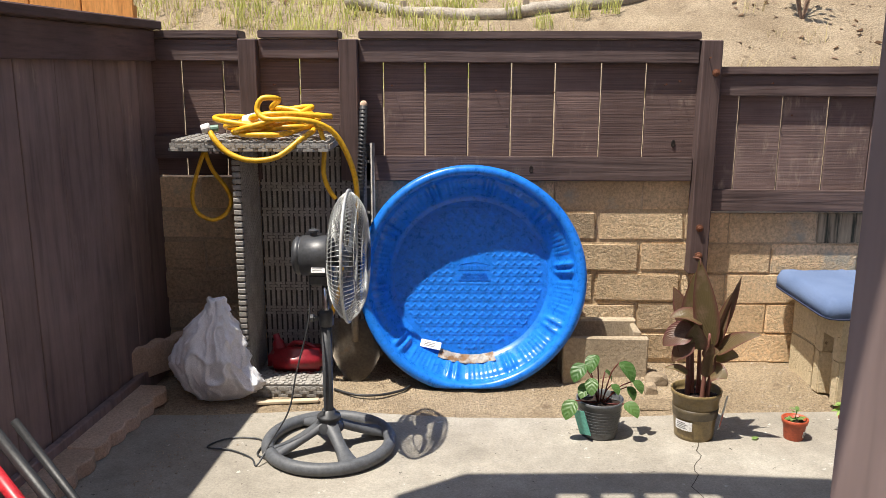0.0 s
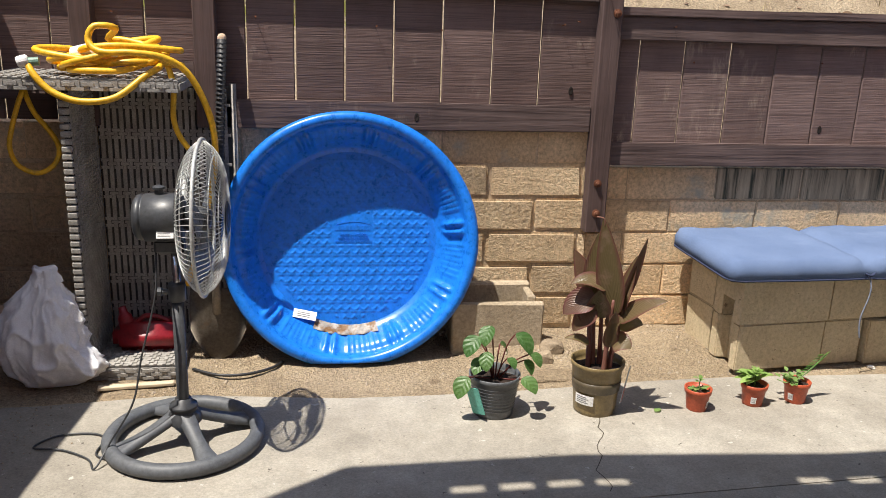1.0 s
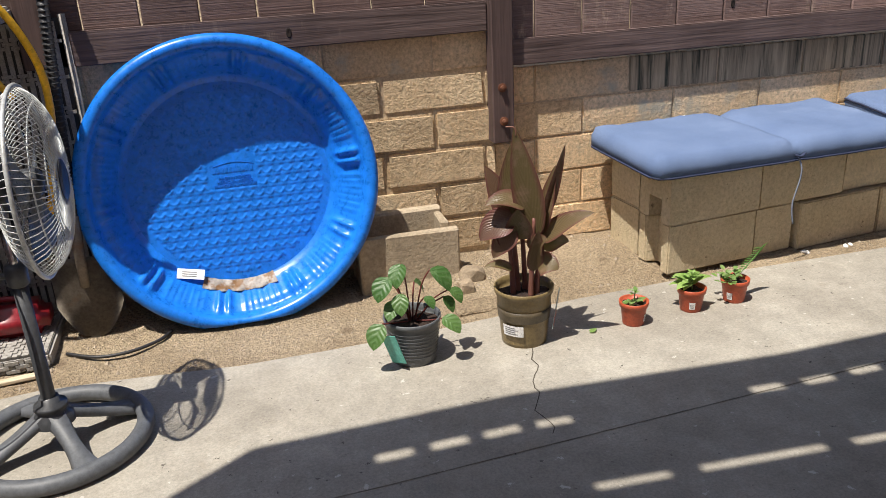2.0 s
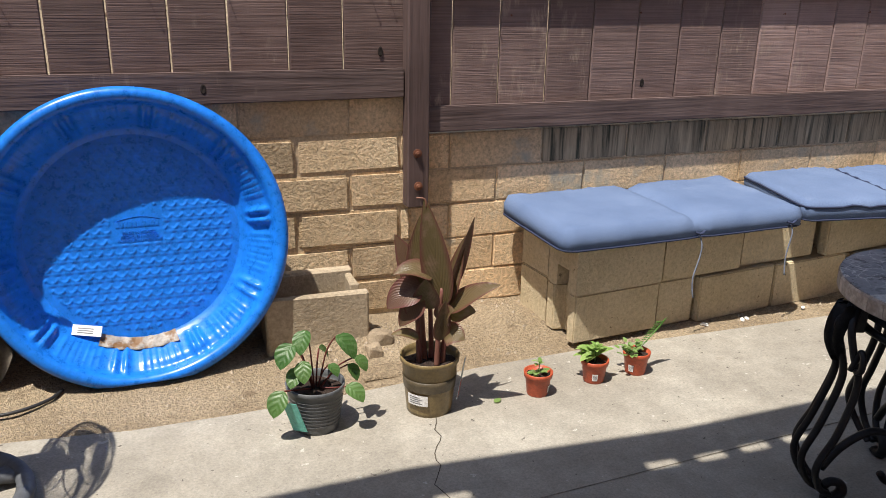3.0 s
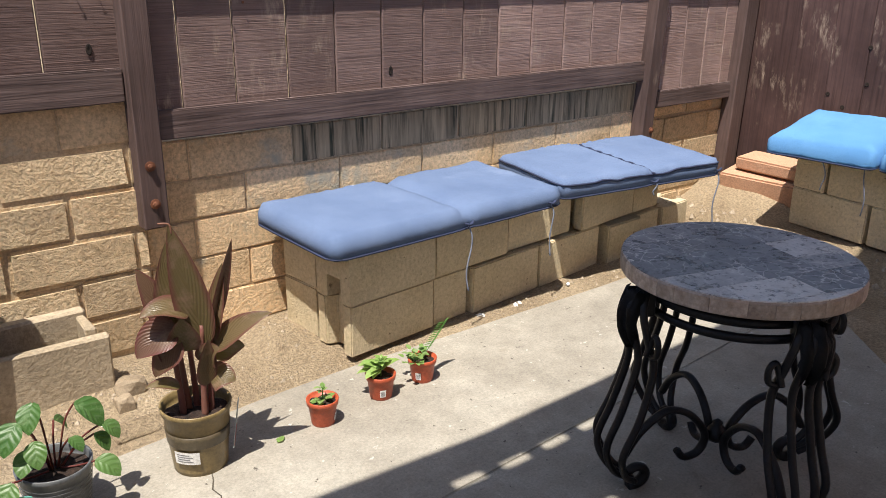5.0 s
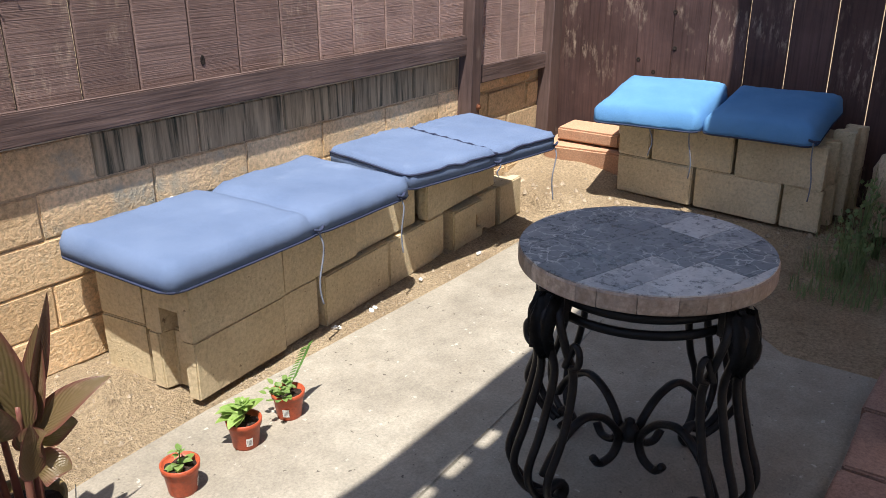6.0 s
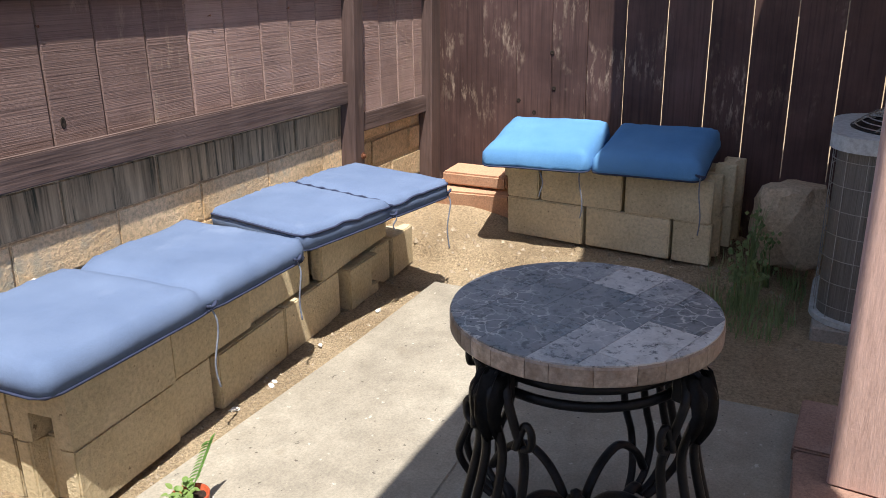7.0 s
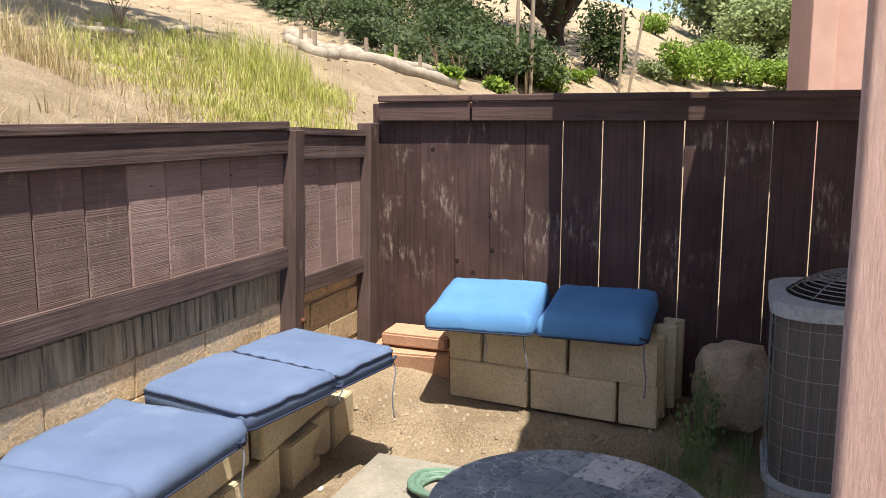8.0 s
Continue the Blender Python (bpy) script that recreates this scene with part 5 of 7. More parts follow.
# ---- upended wicker seat with hose ----
def wicker_seat():
    w = thing("wicker_seat", pose(0.035, 0.045, 0), "weathered grey woven wicker seat stood on end against the wall", "outdoor seat")

    def woven(bm, origin, u, v, lu, lv, nrm, pitch=0.022, weft=0.105, thick=0.004, gap=0.35):
        """Flat upright strands crossed by bands of short ones."""
        o, u, v, nn = Vector(origin), Vector(u), Vector(v), Vector(nrm)
        n = int(lu / pitch)
        for i in range(n):
            a = o + u * (i + gap / 2) * pitch
            b = o + u * (i + 1 - gap / 2) * pitch
            q = [bm.verts.new(p) for p in (a, b, b + v * lv, a + v * lv)]
            r = [bm.verts.new(p + nn * thick) for p in (a, b, b + v * lv, a + v * lv)]
            bm.faces.new(r)
            for k in range(4):
                bm.faces.new((q[k], q[(k + 1) % 4], r[(k + 1) % 4], r[k]))
        m = int(lv / weft)
        for j in range(m + 1):
            for s in range(3):
                z = j * weft + s * 0.014
                if z > lv - 0.012:
                    continue
                for i in range(n):
                    if (i + s) % 2:
                        continue
                    a = o + u * i * pitch + v * z + nn * thick
                    b = o + u * (i + 1.35) * pitch + v * z + nn * thick
                    q = [bm.verts.new(p) for p in (a, b, b + v * 0.011, a + v * 0.011)]
                    r = [bm.verts.new(p + nn * 0.004) for p in (a, b, b + v * 0.011, a + v * 0.011)]
                    bm.faces.new(r)
                    for k in range(4):
                        bm.faces.new((q[k], q[(k + 1) % 4], r[(k + 1) % 4], r[k]))

    # top slab
    def slab(name, x0, x1, y0, y1, z0, z1, label):
        s = part(name, box(x0, x1, y0, y1, z0, z1, 0.008, seg=2), M_WICKER, w, label)
        bm = bmesh.new()
        woven(bm, (x0, y0 - 0.001, z0 + 0.003), (1, 0, 0), (0, 0, 1), x1 - x0, z1 - z0 - 0.006, (0, -1, 0), 0.03, 0.5, 0.004, 0.3)
        woven(bm, (x0 + 0.01, y0 + 0.005, z1 + 0.001), (0, 1, 0), (1, 0, 0), y1 - y0 - 0.01, x1 - x0 - 0.02, (0, 0, 1), 0.02, 0.06, 0.003, 0.1)
        part("weave", bm, M_WICKER, s)
    slab("arm_panel", 0.715, 1.36, 8.62, 8.97, 1.045, 1.083, "woven wicker panel lying level")
    slab("foot_panel", 0.995, 1.31, 8.62, 8.95, 0.0, 0.05, "pale woven wicker panel on the ground")
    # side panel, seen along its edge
    s = part("side_panel", box(0.965, 0.985, 8.66, 8.98, 0.01, 1.04, 0.004), M_WICKER_SHADE, w, "woven wicker side")
    bm = bmesh.new()
    woven(bm, (0.986, 8.665, 0.02), (0, 1, 0), (0, 0, 1), 0.31, 1.02, (1, 0, 0), 0.014, 0.045, 0.003, 0.3)
    part("weave", bm, M_WICKER, s)
    bm = bmesh.new()
    for k in range(40):
        z = 0.012 + k * 0.0257
        box(0.955, 0.990, 8.645, 8.662, z, z + 0.021 , 0.004, bm)
    part("edge_wrap", bm, M_WICKER, s, "wrapped wicker edge")
    b = part("back_panel", box(0.99, 1.50, 8.985, 9.0, 0.02, 1.04, 0.003), M_WICKER_SHADE, w, "woven wicker back with its shade painted dark")
    bm = bmesh.new()
    woven(bm, (0.995, 8.984, 0.03), (1, 0, 0), (0, 0, 1), 0.50, 1.0, (0, -1, 0), 0.024, 0.115, 0.005, 0.38)
    part("weave", bm, M_WICKER, b)
    for x in (0.975, 1.495):
        part("frame_tube", tube([(x, 8.99, 0.0), (x, 8.99, 1.05)], 0.012, 8), M_WICKER, w, smooth=True)


# near-black copy of the wicker: shade behind the strands put into the colour
M_WICKER_SHADE = surface("wicker_painted_shade", (0.035, 0.032, 0.03), (0.06, 0.056, 0.052), (1, 1, 1), 14, 160, 0.8, 0.4, 0.002, None, 0.05)
wicker_seat()


def garden_hose():
    h = thing("garden_hose", pose(1.083, 8.80, 1.10), "coiled yellow garden hose heaped on the wicker seat", "hose")
    random.seed(31)
    pts = [(-0.165, -0.135, 0.035), (-0.145, -0.155, 0.0), (-0.09, -0.165, -0.055), (0.0, -0.17, -0.085), (0.11, -0.165, -0.070), (0.20, -0.12, 0.0), (0.24, -0.07, 0.03)]
    for k in range(150):
        a = k * 0.26 + 0.9
        r = 0.9 + 0.18 * math.sin(k * 0.37) + 0.10 * math.sin(k * 0.9)
        x = 0.185 * r * math.cos(a) + 0.065 + 0.03 * math.sin(k * 0.05)
        y = 0.115 * r * math.sin(a)
        z = 0.012 + 0.075 * (k / 150) ** 0.8 + 0.022 * math.sin(a * 1.5 + k * 0.03) + 0.018 * math.sin(a + 1)
        pts.append((x, y, max(0.012, z)))
    pts += [(0.10, -0.06, 0.15), (0.04, -0.09, 0.155), (0.02, -0.10, 0.11), (0.06, -0.12, 0.075), (0.16, -0.13, 0.075), (0.26, -0.11, 0.06), (0.33, -0.08, 0.01), (0.38, -0.06, -0.09), (0.405, -0.04, -0.20), (0.40, -0.02, -0.33), (0.37, 0.0, -0.46), (0.33, 0.04, -0.62), (0.27, 0.06, -0.80)]
    part("hose_coil", tube(spline(pts, 4), 0.0115, 8), M_HOSE, h, smooth=True)
    loop = [(-0.165, -0.03, -0.052), (-0.160, -0.05, -0.075), (-0.135, -0.055, -0.14), (-0.085, -0.055, -0.21), (-0.066, -0.055, -0.265), (-0.09, -0.055, -0.32), (-0.145, -0.055, -0.347), (-0.205, -0.055, -0.32), (-0.227, -0.055, -0.26), (-0.213, -0.055, -0.19), (-0.185, -0.058, -0.11), (-0.170, -0.06, -0.075), (-0.168, -0.04, -0.052)]
    loop = [(x - 0.05, y, z) for x, y, z in loop]
    part("hanging_loop", tube(spline(loop, 5), 0.009, 8), M_HOSE, h, smooth=True)
    part("tail", tube(spline([(0.27, -0.09, 0.03), (0.285, -0.10, -0.04), (0.28, -0.10, -0.14), (0.295, -0.10, -0.20), (0.325, -0.095, -0.25)], 5), 0.010, 8), M_HOSE, h, smooth=True)
    part("connector", lathe([(0.0, 0), (0.017, 0.0), (0.019, 0.01), (0.019, 0.03), (0.014, 0.035), (0.0, 0.035)], 12), M_LABEL, h, "white hose connector", m=pose(-0.195, -0.14, 0.034, 0, 75, 10))
    part("coupling", lathe([(0.0, 0), (0.014, 0.0), (0.014, 0.035), (0.0, 0.036)], 12), M_GREENHOSE, h, "green hose coupling", m=pose(-0.165, -0.135, 0.036, 0, 85, 10))
    part("nozzle", lathe([(0.0, 0), (0.022, 0.01), (0.03, 0.06), (0.026, 0.12), (0.02, 0.16), (0.0, 0.165)], 14), M_LABEL, h, "pale plastic hose nozzle", smooth=True, m=pose(-0.06, -0.04, 0.06, 0, 84, -6))


garden_hose()


def sack():
    random.seed(33)
    b2 = bmesh.new()
    bmesh.ops.create_icosphere(b2, subdivisions=6, radius=1.0)
    for v in b2.verts:
        d = v.co.copy()
        z = d.z
        wide = 1.0 - 0.50 * max(0, (z + 0.25) / 1.25) ** 1.2
        x, y = d.x * 0.165 * wide, d.y * 0.115 * wide
        zz = 0.205 + z * 0.22
        if d.x > 0.2 and z < -0.2:
            x += 0.17 * (d.x - 0.2) * min(1, (-z - 0.2) * 2.4)
        if z > 0.1:
            x += (z - 0.1) * 0.045
        q = Vector((d.x * 1.9, d.y * 1.9, d.z * 1.2))
        fold = noise.noise(q) * 0.030
        ridge = (1 - abs(noise.noise(q * 1.7 + Vector((7, 0, 0))))) ** 5 * 0.030 - 0.010
        ridge2 = (1 - abs(noise.noise(q * 3.6 + Vector((2, 5, 0))))) ** 6 * 0.007
        fine = noise.noise(q * 6) * 0.0016
        k = 1 + (fold + ridge + ridge2 + fine) / 0.15
        v.co = Vector((x * k, y * k, max(0.0, zz + fold * 0.5 + ridge2 * 0.4)))
    s = thing("sack", Matrix.LocRotScale((0.875, 8.655, -0.005), Euler((0, 0, radians(-8))), (0.97, 1.0, 1.0)), "crumpled white plastic sack on the ground beside the wicker seat", "sack")
    part("bag", b2, M_PLASTIC_BAG, s, smooth=True)
    top = lathe([(0.055, 0.385), (0.048, 0.405), (0.036, 0.418), (0.040, 0.432), (0.030, 0.445), (0.0, 0.440)], 40, shape=lambda r, z, a: ((r + 0.007 * math.sin(a * 7) + 0.004 * math.sin(a * 3)) * math.cos(a) + 0.035, (r + 0.006 * math.sin(a * 6 + 1)) * math.sin(a) * 0.75, z + 0.008 * math.sin(a * 2 + 1)))
    part("gathered_top", top, M_PLASTIC_BAG, s, "gathered top of the sack", smooth=True)


sack()


def shovel():
    s = thing("shovel", pose(1.465, 8.805, 0.0, -4.5), "digging shovel with a taped handle leaning on the fence", "shovel")
    bm = bmesh.new()
    n, rows = 14, []
    for i in range(n + 1):
        t = i / n
        z = 0.0 + 0.30 * t
        w = 0.105 * (min(1, (t / 0.42)) ** 0.5 if t < 0.42 else 1.0)
        if t > 0.92:
            w *= 0.97
        rows.append([bm.verts.new((u * w, -0.03 * (1 - u * u) * (0.3 + 0.7 * t) + 0.02, z)) for u in (-1, -0.66, -0.33, 0, 0.33, 0.66, 1)])
    for A, B in zip(rows, rows[1:]):
        for j in range(6):
            bm.faces.new((A[j], A[j + 1], B[j + 1], B[j]))
    bmesh.ops.solidify(bm, geom=bm.faces[:], thickness=0.003)
    blade = part("blade", bm, M_STEEL, s, "worn rusty steel blade", smooth=True)
    part("socket", tube([(0, -0.012, 0.20), (0.002, -0.015, 0.32), (0.006, -0.005, 0.44)], 0.02, 10, taper=lambda q: 0.75 + 0.25 * q), M_STEEL, s, smooth=True)
    part("shaft", tube([(0.006, -0.005, 0.42), (0.022, 0.05, 0.85), (0.036, 0.088, 1.225)], 0.0165, 10), M_TAPE, s, "black taped shaft", smooth=True)
    turn = data("tape_wrap", tube([(0.0175 * math.cos(a), 0.0175 * math.sin(a), 0.004 * math.sin(a)) for a in [q * math.tau / 10 for q in range(10)]], 0.0028, 4, True), M_TAPE)
    for k in range(46):
        part("tape_wrap", turn, None, s, m=Matrix.Translation(Vector((0.006, -0.005, 0.46)).lerp(Vector((0.036, 0.088, 1.215)), k / 45)))
    part("knob", lathe([(0.015, 0), (0.017, 0.012), (0.010, 0.024), (0.0, 0.026)], 10), M_EDGER, s, "worn wooden end", smooth=True, m=pose(0.036, 0.088, 1.222))


shovel()


def red_can():
    c = thing("red_container", pose(1.19, 8.86, 0.052), "glossy red plastic container on the wicker panel", "container")
    part("body", box(-0.115, 0.14, -0.075, 0.075, 0, 0.105, 0.03, seg=3), M_RED, c, smooth=True)
    part("spout", lathe([(0.03, 0), (0.026, 0.03), (0.016, 0.045), (0.014, 0.07), (0.0, 0.072)], 14), M_RED, c, smooth=True, m=pose(-0.07, 0, 0.095, 0, -12, 0))
    part("handle", tube(spline([(-0.03, 0, 0.10), (0.0, 0, 0.125), (0.05, 0, 0.12), (0.09, 0, 0.10)], 5), 0.010, 8), M_RED, c, smooth=True)


red_can()


# scalloped edging stones along the west fence
def edger_mesh():
    bm = bmesh.new()
    out = [(-0.30, 0.0)]
    for i in range(25):
        x = -0.30 + 0.6 * i / 24
        out.append((x, -0.125 - 0.022 * abs(math.sin(i / 24 * math.pi * 5))))
    out.append((0.30, 0.0))
    a = [bm.verts.new((x, y, 0)) for x, y in out]
    b = [bm.verts.new((x, y, 0.055)) for x, y in out]
    bm.faces.new(b); bm.faces.new(a[::-1])
    for i in range(len(out)):
        bm.faces.new((a[i], a[(i + 1) % len(out)], b[(i + 1) % len(out)], b[i]))
    bmesh.ops.recalc_face_normals(bm, faces=bm.faces[:])
    bmesh.ops.bevel(bm, geom=[e for e in bm.edges if abs(e.verts[0].co.z - e.verts[1].co.z) < 1e-4], offset=0.004, segments=1, affect="EDGES")
    return data("edging_stone", bm, M_EDGER)


EDGER = edger_mesh()
for k, (x, y, z, rz) in enumerate(((0.52, 8.36, 0.0, 84), (0.475, 7.755, 0.0, 85), (0.42, 7.15, 0.0, 85))):
    solid("edging_stone", EDGER, None, "terracotta scalloped concrete edging stone lying on the patio", "edging stone", "edging stones", m=pose(x, y, z, 0, 0, rz))
solid("edging_stone", EDGER, None, "terracotta scalloped edging stone tipped on its edge by the fence", "edging stone", "edging stones", m=pose(0.62, 8.80, 0.057, -90, 0, 58))

# red and black tubes leaning in the near corner
M_STAKE0 = surface("pale_wood", (0.45, 0.36, 0.24), (0.60, 0.50, 0.36), (2, 20, 20), 2, 9, 0.85, 0.3, 0.002, None, 0)
M_REDTUBE = painted("red_painted_tube", (0.42, 0.02, 0.03), 0.4)
lt = thing("cart_handle", pose(0.22, -0.16, 0), "red and black tubular cart handle resting on the patio", "handle")
part("tube", tube([(0.62, 7.16, 0.60), (0.80, 7.07, 0.44), (0.98, 6.96, 0.30), (1.06, 6.92, 0.012)], 0.015, 8), M_REDTUBE, lt, "red tube", smooth=True)
part("tube", tube([(0.64, 7.20, 0.62), (0.83, 7.10, 0.46), (1.03, 6.99, 0.30), (1.12, 6.95, 0.012)], 0.013, 8), M_TAPE, lt, "black tube", smooth=True)
part("tube", tube([(0.68, 7.24, 0.60), (0.86, 7.13, 0.46), (1.08, 7.02, 0.28), (1.17, 6.98, 0.012)], 0.010, 8), M_TAPE, lt, "black tube", smooth=True)
part("cross_bar", tube([(0.80, 7.07, 0.44), (0.86, 7.13, 0.46)], 0.009, 6), M_TAPE, lt, smooth=True)
solid("wood_slat", box(-0.13, 0.13, -0.014, 0.014, 0, 0.012, 0.002), M_STAKE0, "pale broken wood slat lying on the soil", "slat", m=pose(1.20, 8.60, 0.0, 0, 0, 7))
solid("cable", tube(spline([(1.38, 8.72, 0.012), (1.48, 8.66, 0.012), (1.58, 8.66, 0.012), (1.67, 8.71, 0.012), (1.71, 8.77, 0.012)], 6), 0.006, 6), M_TAPE, "black cable lying on the soil by the shovel", "cable", smooth=True)
solid("brick_piece", box(-0.09, 0.09, -0.045, 0.045, 0, 0.04, 0.006, jitter=0.006), M_SOIL, "soil-covered broken brick half sunk in the soil", "brick", m=pose(2.75, 8.60, -0.036, 3, 2, 8))

# ---- hollow planter block and rubble beside the pool ----
M_PLANTER = surface("weathered_planter", (0.30, 0.24, 0.165), (0.44, 0.36, 0.26), (1, 1, 1), 5, 80, 0.94, 0.9, 0.005, ((0.19, 0.15, 0.105), 6, 0.58, 0.74), 0.05, grain=0.5)
pb = thing("planter_block", pose(2.512, 8.912, -0.008, 0, 0, -1.5), "hollow tan concrete block lying open beside the pool", "concrete block")
part("front_wall", box(-0.13, 0.245, -0.095, -0.06, 0, 0.228, 0.006, jitter=0.004), M_PLANTER, pb)
part("back_wall", box(-0.13, 0.225, 0.06, 0.10, 0, 0.268, 0.008, jitter=0.007), M_PLANTER, pb)
part("end_wall", box(0.185, 0.215, -0.06, 0.06, 0, 0.250, 0.005, jitter=0.004), M_PLANTER, pb)
part("end_wall", box(-0.128, -0.095, -0.06, 0.06, 0, 0.240, 0.005), M_PLANTER, pb)
part("fill", box(-0.094, 0.185, -0.06, 0.06, 0, 0.13), M_SOIL, pb, "soil filling")


M_EDGER_DK = surface("broken_concrete", (0.24, 0.185, 0.125), (0.36, 0.285, 0.20), (1, 1, 1), 8, 90, 0.95, 0.8, 0.006, None, 0.1)


def stone(x, y, z, s, seed, mat, label, name="stone", squash=(1, 1, 1), group="", rz=0):
    random.seed(seed)
    b2 = bmesh.new()
    bmesh.ops.create_icosphere(b2, subdivisions=3, radius=1.0)
    for v in b2.verts:
        d = v.co.copy()
        k = 1 + 0.28 * noise.noise(d * 1.3 + Vector((seed, 0, 0))) + 0.08 * noise.noise(d * 4 + Vector((seed, 3, 0)))
        f = Vector([max(-0.78, min(0.78, q)) for q in d * k])
        v.co = Vector((f.x * s * squash[0], f.y * s * squash[1], f.z * s * squash[2]))
    lo = min(v.co.z for v in b2.verts)
    for v in b2.verts:
        v.co.z -= lo
    return solid(name, b2, mat, label, "rock" if s > 0.1 else "stone", group, m=pose(x, y, z, 0, 0, rz))


stone(2.79, 8.80, -0.01, 0.052, 2, M_EDGER_DK, "broken chunk of tan concrete on the soil", group="rubble", squash=(1.2, 0.9, 0.9))
stone(2.75, 8.73, -0.01, 0.034, 3, M_EDGER_DK, "small broken chunk of concrete on the soil", group="rubble")
stone(6.20, 7.13, 0.03, 0.19, 9, M_ROCK, "large tan boulder beside the air conditioner", "boulder", (0.95, 1.0, 1.25), rz=20)

# salmon paving slabs stacked in the corner
solid("paving_slab", box(-0.10, 0.10, -0.23, 0.23, 0, 0.15, 0.01, seg=2), M_ORANGEBRICK, "salmon concrete paving slab lying by the fence", "paving slab", "corner slabs", m=pose(6.33, 8.74, 0.06, 0, -8, 4))
solid("paving_slab", box(-0.095, 0.095, -0.19, 0.19, 0, 0.07, 0.01, seg=2), M_ORANGEBRICK, "salmon concrete paving slab on top of another", "paving slab", "corner slabs", m=pose(6.36, 8.72, 0.222, 0, -4, -2))
# red scalloped pavers by the house corner
for k, (x, y, rz) in enumerate(((4.64, 6.90, -2), (4.318, 6.895, 1), (3.99, 6.90, -1))):
    solid("edging_stone", box(-0.155, 0.155, -0.14, 0.075, -0.03, 0.022, 0.006, seg=2), M_REDPAVER, "red concrete paver beside the patio", "paver", "red pavers", m=pose(x + 0.03, y, 0.021, 0, 0, rz))


# ---- air conditioner ----
M_ACWIRE = painted("dull_wire", (0.34, 0.33, 0.31), 0.5, 0.4)


def air_conditioner():
    a = thing("air_conditioner", pose(5.84, 6.67, -0.03) @ Matrix.Scale(0.92, 4), "grey outdoor air-conditioner unit with a wire top on a pad", "air conditioner")
    part("pad", box(-0.35, 0.35, -0.35, 0.335, -0.08, 0.040, 0.008), M_PAD, a, "grey plastic pad")

    def rr(h, r, z0, z1):
        bm = bmesh.new()
        out = []
        for cx, cy, a0 in ((1, 1, 0), (-1, 1, 90), (-1, -1, 180), (1, -1, 270)):
            for k in range(17):
                t = radians(a0 + k * 90 / 16)
                out.append((cx * (h - r) + r * math.cos(t), cy * (h - r) + r * math.sin(t)))
        lo = [bm.verts.new((x, y, z0)) for x, y in out]
        hi = [bm.verts.new((x, y, z1)) for x, y in out]
        bm.faces.new(lo[::-1]); bm.faces.new(hi)
        for i in range(len(out)):
            bm.faces.new((lo[i], lo[(i + 1) % len(out)], hi[(i + 1) % len(out)], hi[i]))
        return bm, out
    h = 0.345
    part("base_pan", rr(h + 0.008, 0.19, 0.042, 0.066)[0], M_ACMETAL, a, "pale steel base pan", smooth=False)
    bm, out = rr(h - 0.02, 0.17, 0.066, 0.775)
    part("coil", bm, M_ACFIN, a, "dark finned coil", smooth=False)
    top, _ = rr(h + 0.012, 0.19, 0.775, 0.835)
    bmesh.ops.bevel(top, geom=[e for e in top.edges if all(v.co.z > 0.83 for v in e.verts)], offset=0.014, segments=3, affect="EDGES")
    part("top_cover", top, M_ACMETAL, a, "pale grey steel top")
    _, o2 = rr(h - 0.004, 0.185, 0, 0.1)
    ring = data("guard_wire", tube([(x, y, 0) for x, y in o2], 0.0019, 4, True), M_ACWIRE)
    for k in range(7):
        part("guard_wire", ring, None, a, m=pose(0, 0, 0.12 + k * 0.102))
    rod = data("guard_wire", tube([(0, 0, 0.066), (0, 0, 0.78)], 0.0019, 4), M_ACWIRE)
    for i in range(0, len(o2)):
        x0, y0 = o2[i]
        x1, y1 = o2[(i + 1) % len(o2)]
        L = math.hypot(x1 - x0, y1 - y0)
        n = max(1, int(L / 0.075))
        for j in range(n):
            if n == 1 and i % 5:
                continue
            part("guard_wire", rod, None, a, m=pose(x0 + (x1 - x0) * j / n, y0 + (y1 - y0) * j / n, 0))
    bm = bmesh.new()
    for k in range(11):
        r = 0.05 + 0.0225 * k
        z = 0.835 + 0.105 * (1 - (r / 0.29) ** 2.2)
        tube([(r * math.cos(q * math.tau / 40), r * math.sin(q * math.tau / 40), z) for q in range(40)], 0.003, 4, True, bm)
    for k in range(8):
        t = k * math.tau / 8
        tube([(r * math.cos(t), r * math.sin(t), 0.832 + 0.105 * (1 - (r / 0.29) ** 2.2)) for r in (0.02, 0.1, 0.17, 0.23, 0.285)], 0.0035, 4, bm=bm)
    part("fan_guard", bm, M_ACWIRE, a, "domed wire fan guard")
    part("fan_well", lathe([(0.0, 0.8352), (0.275, 0.8352), (0.285, 0.84), (0.292, 0.8352)], 40), M_IRON, a)


air_conditioner()

# green coiled hose on the patio behind the table
gh = thing("coiled_hose", pose(5.14, 8.15, 0.002), "green coiled garden hose lying on the patio", "hose")
part("coil", tube([((0.08 + 0.05 * k / 120) * math.cos(k * 0.3), (0.08 + 0.05 * k / 120) * math.sin(k * 0.3), 0.011 + 0.02 * (k / 120) + 0.004 * math.sin(k)) for k in range(120)], 0.010, 7), M_GREENHOSE, gh, smooth=True)


